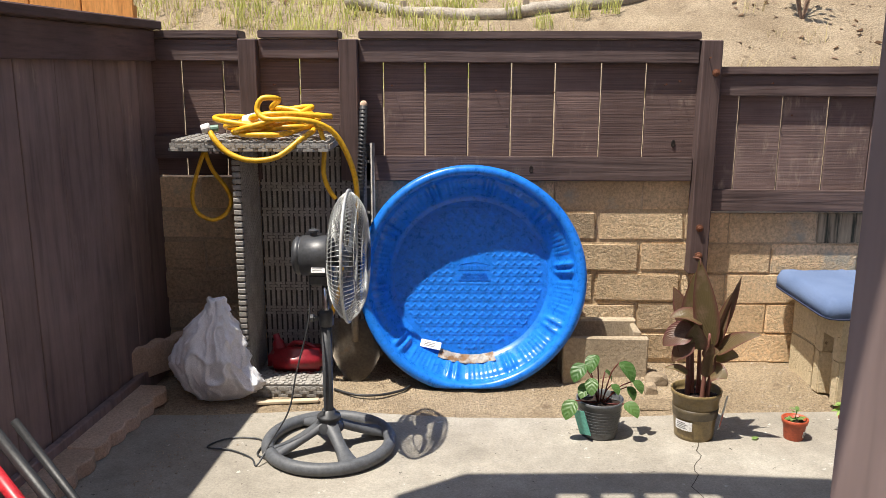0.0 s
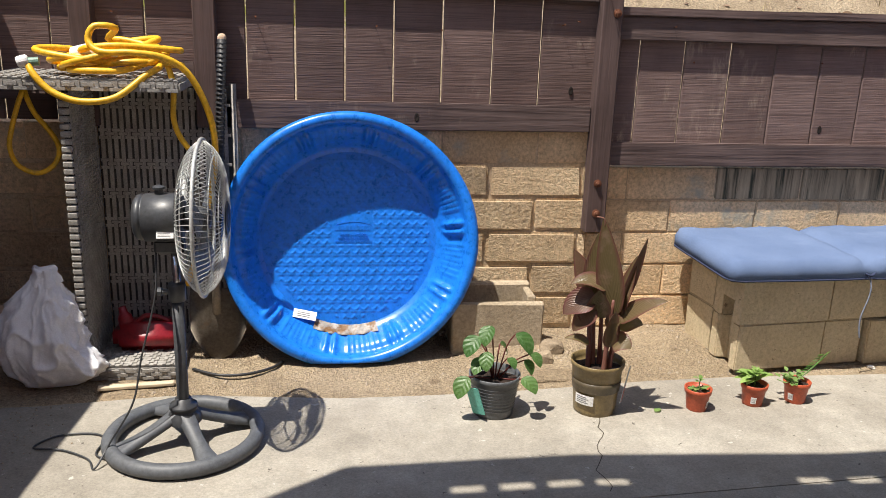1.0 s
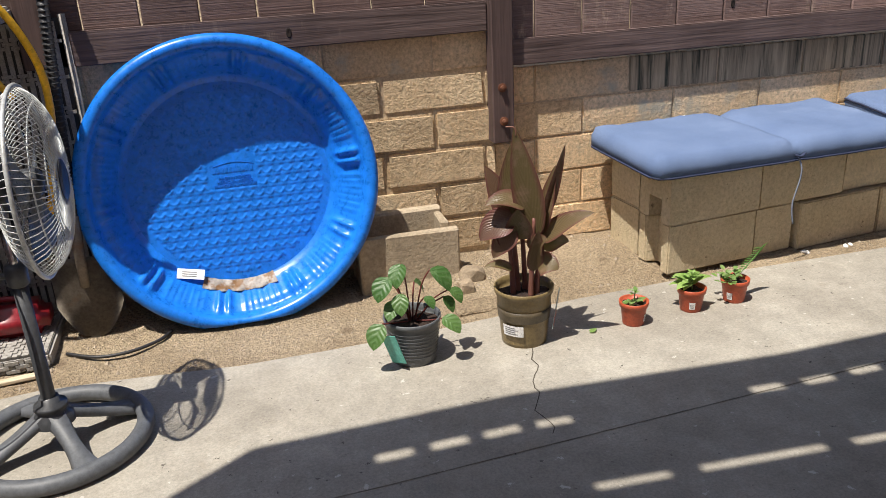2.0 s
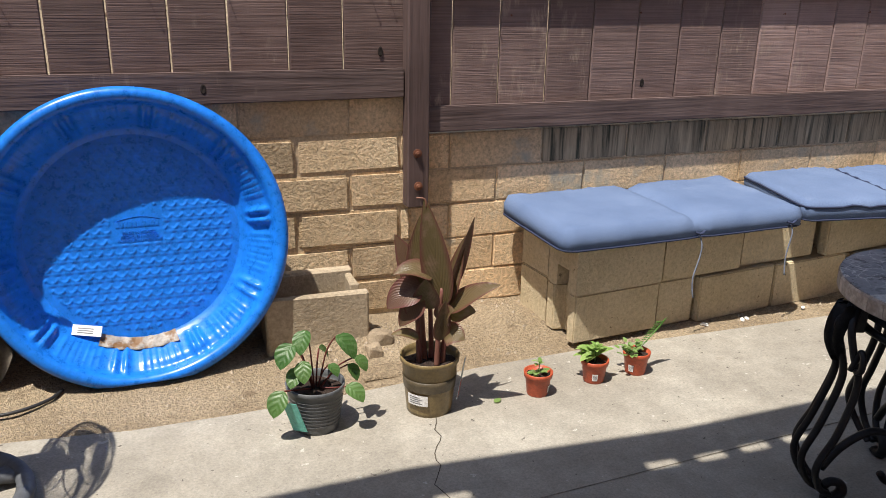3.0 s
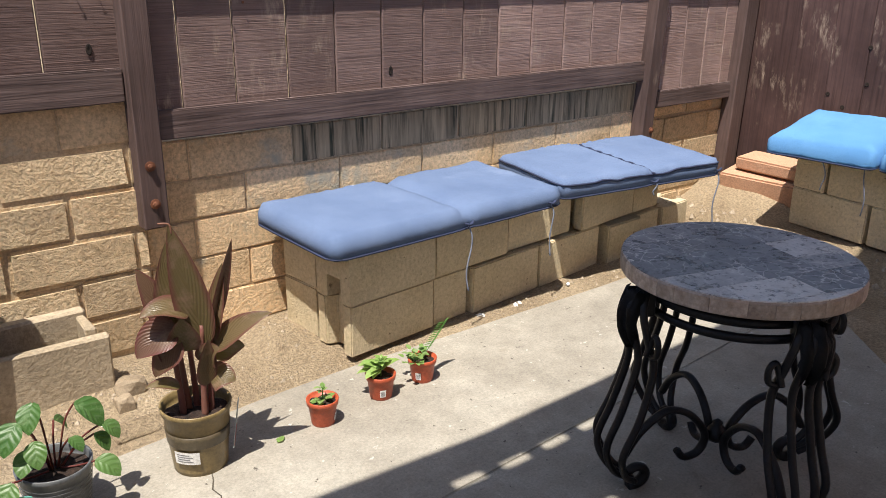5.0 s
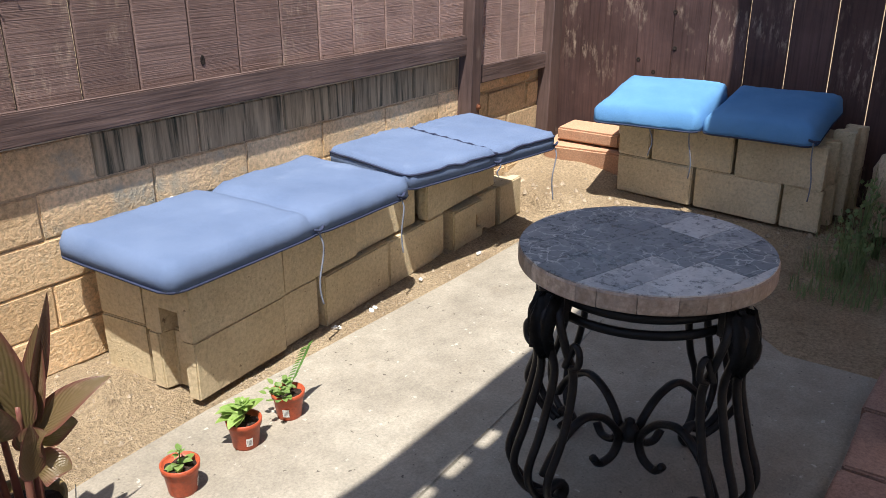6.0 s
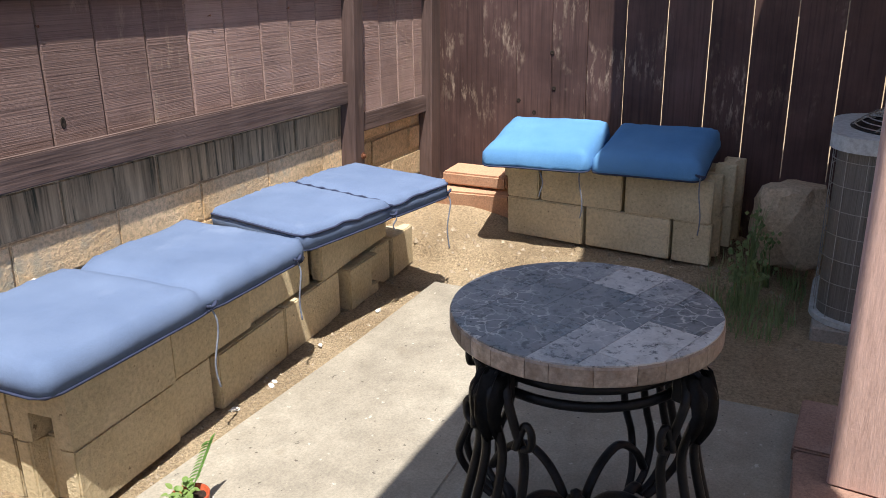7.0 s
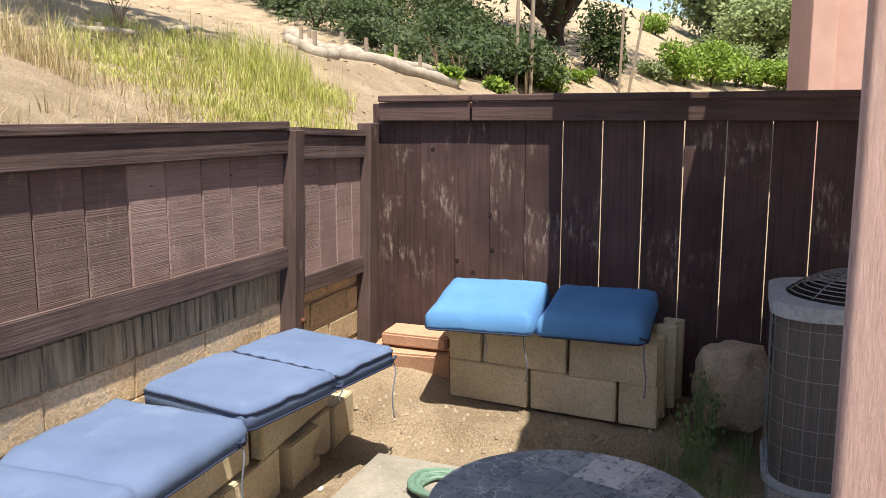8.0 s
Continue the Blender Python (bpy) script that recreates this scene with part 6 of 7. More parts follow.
# ---- potted plants ----
def pot(name, x, y, r, h, mat, label, foot=0.78, rim=0.012):
    t = thing(name, pose(x, y, 0.0, 0, 0, rnd(0, 360) * 0), label, "potted plant")
    prof = [(0.0, 0.0), (r * foot, 0.0), (r * foot + 0.001, h * 0.06), (r * foot + (1 - foot) * r * 0.45, h * 0.52), (r * foot + (1 - foot) * r * 0.5, h * 0.54), (r - 0.005, h - rim * 1.6), (r, h - rim * 1.5), (r + 0.002, h - 0.001), (r - 0.001, h), (r - 0.004, h - 0.002), (r - 0.006, h - 0.02), (r - 0.008, h * 0.8), (0, h * 0.8)]
    part("pot", lathe(prof, 40), mat, t, smooth=True)
    part("soil", lathe([(r - 0.0075, h * 0.83), (r * 0.6, h * 0.86), (r * 0.3, h * 0.84), (0, h * 0.87)], 24, shape=lambda q, z, a: (q * math.cos(a), q * math.sin(a), z + 0.004 * math.sin(a * 5 + q * 90))), M_MULCH, t, "dark potting soil")
    return t


random.seed(51)


def canna():
    t = pot("canna_plant", 2.82, 8.318, 0.093, 0.19, M_POTG, "bronze-leaved canna in an olive nursery pot on the patio edge")
    part("band", lathe([(0.0832, 0.088), (0.0852, 0.110), (0.0868, 0.126), (0.0850, 0.126), (0.0815, 0.088)], 40), M_POTG_DK, t, "dark printed band", smooth=True)
    sheet = bmesh.new()
    rows = []
    for i in range(7):
        a = radians(-160 + i * 8)
        rows.append([sheet.verts.new(((0.0810 + zz * 0.06) * math.cos(a), (0.0810 + zz * 0.06) * math.sin(a), zz)) for zz in (0.045, 0.082)])
    for A, B in zip(rows, rows[1:]):
        sheet.faces.new((A[0], B[0], B[1], A[1]))
    lab = part("pot_label", sheet, M_LABEL, t, "white plant label with small print")
    for k in range(4):
        bars = bmesh.new()
        rows = []
        for i in range(5):
            a = radians(-154 + i * (6 if k % 2 else 7.5))
            rows.append([bars.verts.new(((0.0818 + zz * 0.06) * math.cos(a), (0.0818 + zz * 0.06) * math.sin(a), zz)) for zz in (0.052 + k * 0.007, 0.0545 + k * 0.007)])
        for A, B in zip(rows, rows[1:]):
            bars.faces.new((A[0], B[0], B[1], A[1]))
        part("print", bars, M_INK, lab)
    tag = part("plant_tag", box(-0.022, 0.022, -0.001, 0.001, -0.11, 0.02), M_TAG, t, "hanging picture tag", m=pose(0.105, -0.03, 0.15, 8, 14, 62))
    part("print", box(-0.018, 0.018, -0.0016, -0.0011, -0.105, -0.05), M_POTR, tag)
    R, B = Vector((0.90, -0.43, 0)), Vector((0.43, 0.90, 0))   # across the clump, and into it
    face, sky_up = -B + Vector((0, 0, 0.35)), Vector((-0.2, -0.4, 1.0))
    at = lambda d, e, z: R * (d + 0.012) + B * e + Vector((0, 0, z))
    for d, e, hh, lean in ((-0.045, 0.0, 0.27, -0.015), (-0.032, 0.02, 0.30, -0.02), (0.012, -0.02, 0.27, 0.012), (0.028, 0.0, 0.25, 0.02), (-0.01, 0.03, 0.27, -0.01)):
        part("stem", tube(spline([at(d, e, 0.15), at(d + lean * 0.3, e, 0.15 + hh * 0.4), at(d + lean, e, 0.15 + hh)], 4), 0.0085, 7, taper=lambda q: 1.2 - 0.5 * q), M_CANNASTEM, t, smooth=True)
    L = [  # from, to (across, into, height), width, droop, face
        ((0.030, -0.02, 0.36), (-0.028, -0.03, 0.685), 0.092, 0.05, face),
        ((-0.045, 0.0, 0.38), (-0.045, 0.0, 0.63), 0.088, 0.12, face),
        ((-0.065, 0.02, 0.40), (-0.122, 0.03, 0.56), 0.075, 0.6, face + R * 0.5),
        ((-0.005, -0.03, 0.455), (-0.118, -0.06, 0.485), 0.080, 1.3, sky_up),
        ((-0.035, -0.02, 0.415), (-0.135, -0.05, 0.355), 0.095, 1.0, face + sky_up * 0.6),
        ((-0.03, -0.03, 0.385), (-0.095, -0.05, 0.30), 0.070, 0.8, face),
        ((0.045, 0.0, 0.39), (0.112, 0.0, 0.63), 0.042, -0.05, face + R * 0.8),
        ((0.045, 0.0, 0.36), (0.085, 0.01, 0.565), 0.058, 0.10, face - R * 0.6),
        ((0.045, -0.01, 0.34), (0.192, -0.02, 0.445), 0.066, 0.7, sky_up + face * 0.6),
        ((0.050, 0.0, 0.31), (0.125, 0.02, 0.34), 0.070, 1.2, sky_up + face * 0.4),
        ((0.035, -0.03, 0.26), (0.10, -0.05, 0.275), 0.080, 1.6, sky_up + face),
        ((-0.045, -0.03, 0.25), (-0.125, -0.05, 0.275), 0.042, 1.0, sky_up),
        ((0.02, -0.03, 0.25), (0.038, -0.05, 0.385), 0.055, 0.25, face + R * 0.4),
        ((0.0, 0.03, 0.40), (-0.005, 0.06, 0.58), 0.085, 0.3, face),
        ((-0.02, 0.03, 0.36), (-0.085, 0.09, 0.50), 0.085, 0.8, sky_up + face),
        ((0.01, 0.02, 0.34), (0.075, 0.09, 0.48), 0.080, 0.8, sky_up + face),
        ((-0.02, -0.02, 0.35), (-0.02, -0.06, 0.46), 0.085, 0.8, face),
        ((-0.055, -0.01, 0.34), (-0.115, -0.03, 0.40), 0.080, 1.4, sky_up + face),
        ((0.025, -0.02, 0.31), (0.06, -0.05, 0.37), 0.070, 1.2, face + sky_up * 0.5),
    ]
    for a, b, width, droop, up in L:
        bm = bmesh.new()
        a, b = at(*a), at(*b)
        way = (b - a).normalized() + Vector((0, 0, droop * 0.42))
        leaf(bm, a, way, (b - a).length * 1.06, width, droop, 0.35, 14, up, 0.68)
        part("leaf", bm, M_CANNA, t, smooth=True)
    part("dry_tip", tube(spline([at(-0.026, -0.03, 0.675), at(-0.030, -0.031, 0.70), at(-0.055, -0.035, 0.704)], 4), 0.0025, 5), M_CANNASTEM, t, smooth=True)


M_TAG = painted("plant_tag_card", (0.45, 0.5, 0.48), 0.5)
M_TEAL = painted("teal_tag_card", (0.10, 0.36, 0.30), 0.5)
canna()


def peperomia():
    t = pot("leafy_plant", 2.455, 8.322, 0.088, 0.148, M_POTK, "green striped-leaf plant with red stems in a charcoal pot")
    for k in range(8):
        z = 0.03 + k * 0.012
        part("ridge", tube([((0.0700 + 0.0192 * z / 0.148 * 0.98) * math.cos(q * math.tau / 32), (0.0700 + 0.0192 * z / 0.148 * 0.98) * math.sin(q * math.tau / 32), z) for q in range(32)], 0.0009, 4, True), M_POTK, t)
    part("plant_tag", box(-0.028, 0.028, -0.001, 0.001, -0.08, 0.02), M_TEAL, t, "teal and white plant tag", m=pose(-0.084, -0.060, 0.10, 12, -12, -52))
    ends = [(-0.06, -0.03, 0.21, 0.07), (-0.085, -0.02, 0.30, 0.085), (-0.055, -0.05, 0.25, 0.07), (-0.03, 0.0, 0.335, 0.08), (0.085, 0.0, 0.30, 0.095), (0.125, -0.02, 0.20, 0.06), (0.15, -0.03, 0.23, 0.06), (0.105, -0.06, 0.14, 0.075), (-0.13, -0.05, 0.15, 0.085), (0.03, 0.05, 0.24, 0.06), (-0.07, 0.04, 0.26, 0.07), (0.05, -0.02, 0.21, 0.05)]
    for k, (x, y, z, s) in enumerate(ends):
        x, y, z = x * 0.78, y * 0.9, 0.145 + (z - 0.14) * 0.90
        a = math.atan2(y, x)
        part("stem", tube(spline([(x * 0.15, y * 0.15, 0.13), (x * 0.55, y * 0.55, 0.10 + (z - 0.10) * 0.75), (x, y, z)], 5), 0.0026, 5), M_PEPSTEM, t, smooth=True)
        bm = bmesh.new()
        leaf(bm, (x, y, z), (math.cos(a) * 0.5 + rnd(-0.3, 0.3), math.sin(a) * 0.5 - 0.35, rnd(-0.9, 0.0)), s, s * 0.74, 1.3, 0.3, 8, Vector((math.cos(a), math.sin(a) - 1.2, 1.0)), 0.8)
        part("leaf", bm, M_PEP, t, smooth=True)


peperomia()


def small_pot(x, y, kind, label, seed):
    random.seed(seed)
    t = pot("small_potted_plant", x, y, 0.047, 0.082, M_POTR, label, 0.74, 0.012)
    tagged(t, group="small potted plants")
    # white barcode label wrapped on the pot
    a0 = {1: -62, 2: -128, 3: 200}[kind]
    bm = bmesh.new()
    rows = []
    for i in range(4):
        a = radians(a0 + i * 9)
        rows.append([bm.verts.new(((0.0362 + zz * 0.135) * math.cos(a), (0.0362 + zz * 0.135) * math.sin(a), zz)) for zz in (0.014, 0.040)])
    for A, B in zip(rows, rows[1:]):
        bm.faces.new((A[0], B[0], B[1], A[1]))
    lab = part("pot_label", bm, M_LABEL, t, "white barcode label")
    for k in range(4):
        bm = bmesh.new()
        q = [bm.verts.new(((0.0366 + zz * 0.135) * math.cos(radians(a0 + 5 + k * 5 + d)), (0.0366 + zz * 0.135) * math.sin(radians(a0 + 5 + k * 5 + d)), zz)) for d, zz in ((0, 0.018), (2, 0.018), (2, 0.034), (0, 0.034))]
        bm.faces.new(q)
        part("print", bm, M_INK, lab)
    def leaves(n, lo, hi, zl, zh, size, width, mat, droop=0.6, spread=0.03):
        for _ in range(n):
            a, z = rnd(0, math.tau), rnd(zl, zh)
            r = rnd(lo, hi)
            bm = bmesh.new()
            s = rnd(0.8, 1.2) * size
            leaf(bm, (r * math.cos(a) * 0.4, r * math.sin(a) * 0.4, z), (math.cos(a), math.sin(a), rnd(0.1, 0.9)), s, s * width, droop, 0.25, 5, tip=0.75)
            part("leaf", bm, mat, t, smooth=True)
    if kind == 1:
        leaves(9, 0.01, 0.03, 0.068, 0.082, 0.032, 0.75, M_SUCC)
        part("stem", tube([(0.0, 0.0, 0.07), (0.003, 0.0, 0.115)], 0.002, 5), M_DKHERB, t)
        leaves(8, 0.0, 0.01, 0.095, 0.12, 0.022, 0.5, M_SUCC)
    elif kind == 2:
        part("stem", tube([(0.0, 0.0, 0.07), (0.0, 0.0, 0.115)], 0.003, 5), M_DKHERB, t)
        leaves(16, 0.01, 0.04, 0.085, 0.10, 0.055, 0.55, M_HERB, 1.0)
        leaves(12, 0.0, 0.02, 0.105, 0.125, 0.038, 0.5, M_HERB, 0.6)
        leaves(5, 0.0, 0.01, 0.125, 0.135, 0.022, 0.5, M_HERB, 0.2)
    else:
        for _ in range(46):
            a, r = rnd(0, math.tau), rnd(0, 0.055)
            bm = bmesh.new()
            leaf(bm, (r * math.cos(a) - 0.022, r * math.sin(a) * 0.8, rnd(0.075, 0.105)), (math.cos(a), math.sin(a), rnd(-0.2, 1)), rnd(0.016, 0.024), 0.017, 0.4, 0.2, 5, tip=0.85)
            part("leaf", bm, M_SUCC, t, smooth=True)
        spine = spline([(0.005, 0.0, 0.08), (0.04, 0.005, 0.115), (0.075, 0.01, 0.145), (0.10, 0.01, 0.175)], 5)
        part("stem", tube(spine, 0.0017, 5), M_DKHERB, t)
        for i, q in enumerate(spine[3:]):
            for s in (-1, 1):
                bm = bmesh.new()
                leaf(bm, q, (0.5 * s, -0.2 * s, 0.6 * s * 0.5 + 0.3), 0.026, 0.008, 0.3, 0.2, 4)
                part("leaf", bm, M_DKHERB, t, smooth=True)


small_pot(3.194, 8.293, 1, "small succulent in a red-brown plastic pot on the patio", 61)
small_pot(3.421, 8.317, 2, "bright green bushy seedling in a red-brown plastic pot", 62)
small_pot(3.594, 8.327, 3, "small trailing plant with an arching stem in a red-brown pot", 63)
bm = bmesh.new()
leaf(bm, (3.03, 8.27, 0.004), (1, 0.6, 0.15), 0.035, 0.022, 0.2, 0.2, 5)
solid("fallen_leaf", bm, M_SUCC, "small green fallen leaf on the patio", "leaf")

# crack in the patio strip and control joint
M_CRACK = surface("crack_dirt", (0.05, 0.04, 0.03), (0.10, 0.085, 0.065), (1, 1, 1), 30, 200, 0.95, 0.3, 0.002, None, 0)
random.seed(71)
pts, x, y = [], 2.82, 8.25
while y > 7.765:
    pts.append((x, y))
    x += rnd(-0.020, 0.012)
    y -= rnd(0.02, 0.04)
bm = bmesh.new()
prev = None
for i, (x, y) in enumerate(pts):
    w = 0.0016 + 0.0012 * abs(noise.noise(Vector((i * 0.7, 0, 0))))
    q = (bm.verts.new((x - w, y, 0.0008)), bm.verts.new((x + w, y, 0.0008)))
    if prev:
        bm.faces.new((prev[0], prev[1], q[1], q[0]))
    prev = q
solid("patio_crack", bm, M_CRACK, "thin dark crack across the concrete patio", "crack", kind="structure")

# ---- hill plants ----
M_DRYGRASS = leaf_mat("dry_grass", (0.46, 0.36, 0.18), (0.64, 0.54, 0.32), (0.30, 0.22, 0.10), 8, 0.8)
M_GRASS = leaf_mat("green_grass", (0.34, 0.38, 0.07), (0.60, 0.58, 0.20), (0.62, 0.56, 0.28), 8, 0.7)
M_SHRUB = leaf_mat("dark_shrub_leaf", (0.022, 0.042, 0.012), (0.065, 0.10, 0.022), (0.09, 0.13, 0.035), 10, 0.6)
M_HEDGE = leaf_mat("bright_hedge_leaf", (0.13, 0.225, 0.02), (0.27, 0.38, 0.05), (0.11, 0.19, 0.025), 4, 0.6)
M_OLIVE = leaf_mat("olive_tree_leaf", (0.15, 0.205, 0.07), (0.34, 0.40, 0.18), (0.12, 0.17, 0.06), 3, 0.6)
M_WEED = leaf_mat("weed_leaf", (0.17, 0.25, 0.10), (0.30, 0.38, 0.18), (0.28, 0.32, 0.17), 30, 0.7)
M_BARK = surface("dark_bark", (0.035, 0.025, 0.018), (0.08, 0.06, 0.045), (1, 1, 0.4), 8, 50, 0.95, 0.8, 0.01, None, 0)
M_STAKE = surface("weathered_stake", (0.26, 0.20, 0.145), (0.40, 0.33, 0.25), (12, 12, 1), 2, 10, 0.9, 0.4, 0.003, None, 0.1)
M_WATTLE = surface("straw_wattle", (0.30, 0.25, 0.195), (0.46, 0.405, 0.33), (1, 1, 1), 9, 70, 0.95, 0.9, 0.01, None, 0.05)
M_LITTER = leaf_mat("dry_leaf_litter", (0.22, 0.13, 0.08), (0.46, 0.34, 0.24), (0.14, 0.09, 0.06), 8, 0.9)
M_BRANCH = surface("bare_twig", (0.20, 0.13, 0.09), (0.30, 0.20, 0.14), (1, 1, 1), 9, 70, 0.95, 0.3, 0.01, None, 0.05)


def blades(V, F, x, y, z, n, h, spread, width, lean=0.35):
    for _ in range(n):
        a, r = rnd(0, math.tau), spread * math.sqrt(rnd(0, 1))
        bx, by = x + r * math.cos(a), y + r * math.sin(a)
        hh = h * rnd(0.5, 1.15)
        la, ll = rnd(0, math.tau), lean * hh * rnd(0.2, 1)
        wx, wy = width * math.cos(la + 1.57), width * math.sin(la + 1.57)
        mx, my = bx + 0.35 * ll * math.cos(la), by + 0.35 * ll * math.sin(la)
        tx, ty = bx + ll * math.cos(la), by + ll * math.sin(la)
        i = len(V)
        V += [(bx - wx, by - wy, z), (bx + wx, by + wy, z), (mx + wx * 0.7, my + wy * 0.7, z + hh * 0.6), (mx - wx * 0.7, my - wy * 0.7, z + hh * 0.6), (tx, ty, z + hh)]
        F += [(i, i + 1, i + 2, i + 3), (i + 3, i + 2, i + 4)]


def stuff(name, V, F, mat, label, category):
    me = bpy.data.meshes.new(name)
    me.from_pydata(V, [], F)
    me.materials.append(mat)
    return tagged(new(name, me), label, category, kind="stuff")


random.seed(81)
V, F = [], []
for _ in range(420):
    x, y = rnd(-2, 8.0), 9.6 + 5.5 * rnd(0, 1) ** 1.2
    blades(V, F, x, y, hill_z(x, y) - 0.02, random.randint(4, 14), rnd(0.05, 0.16), 0.10, 0.0035, 0.8)
for _ in range(200):
    x, y = rnd(-0.6, 2.0), rnd(10.1, 11.8)
    blades(V, F, x, y, hill_z(x, y) - 0.02, 12, rnd(0.04, 0.11), 0.12, 0.0035, 0.9)
for _ in range(150):
    x, y, z = at_bearing(rnd(44, 62), rnd(5.2, 8.2))
    blades(V, F, x, y, z - 0.02, 15, rnd(0.06, 0.2), 0.13, 0.003, 0.9)
for _ in range(16):
    x, y, z = at_bearing(rnd(42.4, 46.5), rnd(5.6, 6.6))
    blades(V, F, x, y, z - 0.02, 26, rnd(0.25, 0.45), 0.07, 0.0026, 0.8)
stuff("dry_grass", V, F, M_DRYGRASS, "straw-coloured dry grass on the slope", "grass")
V, F = [], []
for _ in range(230):
    x, y = rnd(-1.2, 2.2), rnd(10.0, 13.5)
    blades(V, F, x, y, hill_z(x, y) - 0.02, random.randint(10, 26), rnd(0.06, 0.2), 0.12, 0.004, 0.6)
# one tall clump with lower growth round it
for _ in range(110):
    x, y, z = at_bearing(58.0 + max(-1, min(1, random.gauss(0, 0.5))) * 4.6, rnd(6.9, 8.2))
    blades(V, F, x, y, z - 0.03, 15, rnd(0.16, 0.40), 0.12, 0.0034, 0.45)
for _ in range(520):
    b = rnd(47.5, 63.2)
    x, y, z = at_bearing(b, rnd(5.7 + 0.05 * max(0, 56 - b), 8.0))
    blades(V, F, x, y, z - 0.02, 22, rnd(0.05, 0.17) * (1 if b > 52 else 0.7), 0.13, 0.0042, 0.8)
for _ in range(9):
    x, y, z = at_bearing(rnd(45, 47.5), rnd(6.2, 7.0))
    blades(V, F, x, y, z - 0.02, 22, rnd(0.2, 0.3), 0.09, 0.004, 0.6)
for x, y, h in ((2.3, 11.15, 0.16), (2.75, 11.1, 0.17), (2.95, 11.12, 0.14), (2.5, 11.0, 0.14), (3.3, 11.3, 0.16)):
    blades(V, F, x, y, hill_z(x, y) - 0.01, 60, h, 0.07, 0.003, 0.6)
for _ in range(170):
    x, y = rnd(-0.6, 2.1), rnd(10.2, 11.6)
    blades(V, F, x, y, hill_z(x, y) - 0.02, 18, rnd(0.06, 0.16), 0.11, 0.004, 0.8)
stuff("green_grass", V, F, M_GRASS, "yellow-green tall grass growing on the slope", "grass")
V, F = [], []
for _ in range(75):
    x, y = rnd(5.4, 6.15), rnd(7.04, 7.40)
    blades(V, F, x, y, -0.045, 8, rnd(0.04, 0.17) * (1 if x > 5.5 else 0.6), 0.05, 0.0028, 0.6)
for x, y, h in ((6.0, 7.26, 0.38), (5.95, 7.18, 0.28), (5.8, 7.22, 0.23), (5.88, 7.3, 0.25), (5.7, 7.27, 0.2)):
    blades(V, F, x, y, -0.045, 14, h, 0.02, 0.004, 0.25)
    for _ in range(40):
        q = rnd(0.3, 1)
        i = len(V)
        cx, cy, cz, s = x + rnd(-0.03, 0.03), y + rnd(-0.03, 0.03), -0.045 + h * q, 0.011
        d = rnd(0, math.tau)
        V += [(cx, cy, cz), (cx + s * math.cos(d), cy + s * math.sin(d), cz + s), (cx + 2 * s * math.cos(d), cy + 2 * s * math.sin(d), cz), (cx + s * math.cos(d), cy + s * math.sin(d), cz - s)]
        F.append((i, i + 1, i + 2, i + 3))
stuff("weeds", V, F, M_WEED, "green weeds growing in soil beside the air conditioner", "weeds")

# fallen leaves, twigs and clods on the slope
V, F = [], []
for _ in range(5200):
    x, y, _z = at_bearing(rnd(41, 90), rnd(5.2, 26))
    if _ < 900:
        x, y = rnd(0, 6), rnd(10, 13)
    if y < 9.7 or noise.noise(Vector((x * 0.6, y * 0.6, 9))) < -0.12:
        continue
    s, a = rnd(0.008, 0.035), rnd(0, math.tau)
    z = hill_z(x, y) + 0.004
    u, w = (s * math.cos(a), s * math.sin(a)), (-s * 0.5 * math.sin(a), s * 0.5 * math.cos(a))
    i = len(V)
    V += [(x + u[0], y + u[1], z), (x + w[0], y + w[1], z + s * 0.5), (x - u[0], y - u[1], z + s * 0.1), (x - w[0], y - w[1], z)]
    F.append((i, i + 1, i + 2, i + 3))
stuff("leaf_litter", V, F, M_LITTER, "brown dry leaves and clods scattered on the slope", "leaf litter")

# gravel, clods and litter on the bare soil
V, F = [], []
for _ in range(7000):
    x = rnd(0.7, 6.45)
    y = rnd(8.46, 9.05) if x < 5.4 else rnd(7.0, 9.0)
    if y < 8.545 and x < 5.4:
        continue
    s = rnd(0.0015, 0.0045) if rnd(0, 1) < 0.94 else rnd(0.005, 0.011)
    if 5.6 < x < 6.0 and rnd(0, 1) < 0.25:
        s = rnd(0.008, 0.02)
    z = soil_z(x, y)
    i = len(V)
    o = [rnd(0.6, 1.2) * s for _ in range(6)]
    V += [(x + o[0], y, z), (x, y + o[1], z), (x - o[2], y, z), (x, y - o[3], z), (x + rnd(-1, 1) * s * 0.3, y, z + o[4]), (x, y, z - s)]
    for a, b in ((0, 1), (1, 2), (2, 3), (3, 0)):
        F += [(i + a, i + b, i + 4), (i + b, i + a, i + 5)]
for _ in range(420):
    a = rnd(0, 1)
    x, y = 0.74 + 0.10 * a + abs(random.gauss(0, 0.10)), 7.3 + 1.25 * a
    if y > 8.55:
        continue
    s = rnd(0.0012, 0.005)
    i = len(V)
    V += [(x + s, y, 0.001), (x, y + s, 0.001), (x - s, y, 0.001), (x, y - s, 0.001), (x, y, 0.001 + s)]
    F += [(i, i + 1, i + 4), (i + 1, i + 2, i + 4), (i + 2, i + 3, i + 4), (i + 3, i, i + 4)]
stuff("gravel", V, F, M_GRAVEL, "small stones and clods on the dry soil", "gravel")

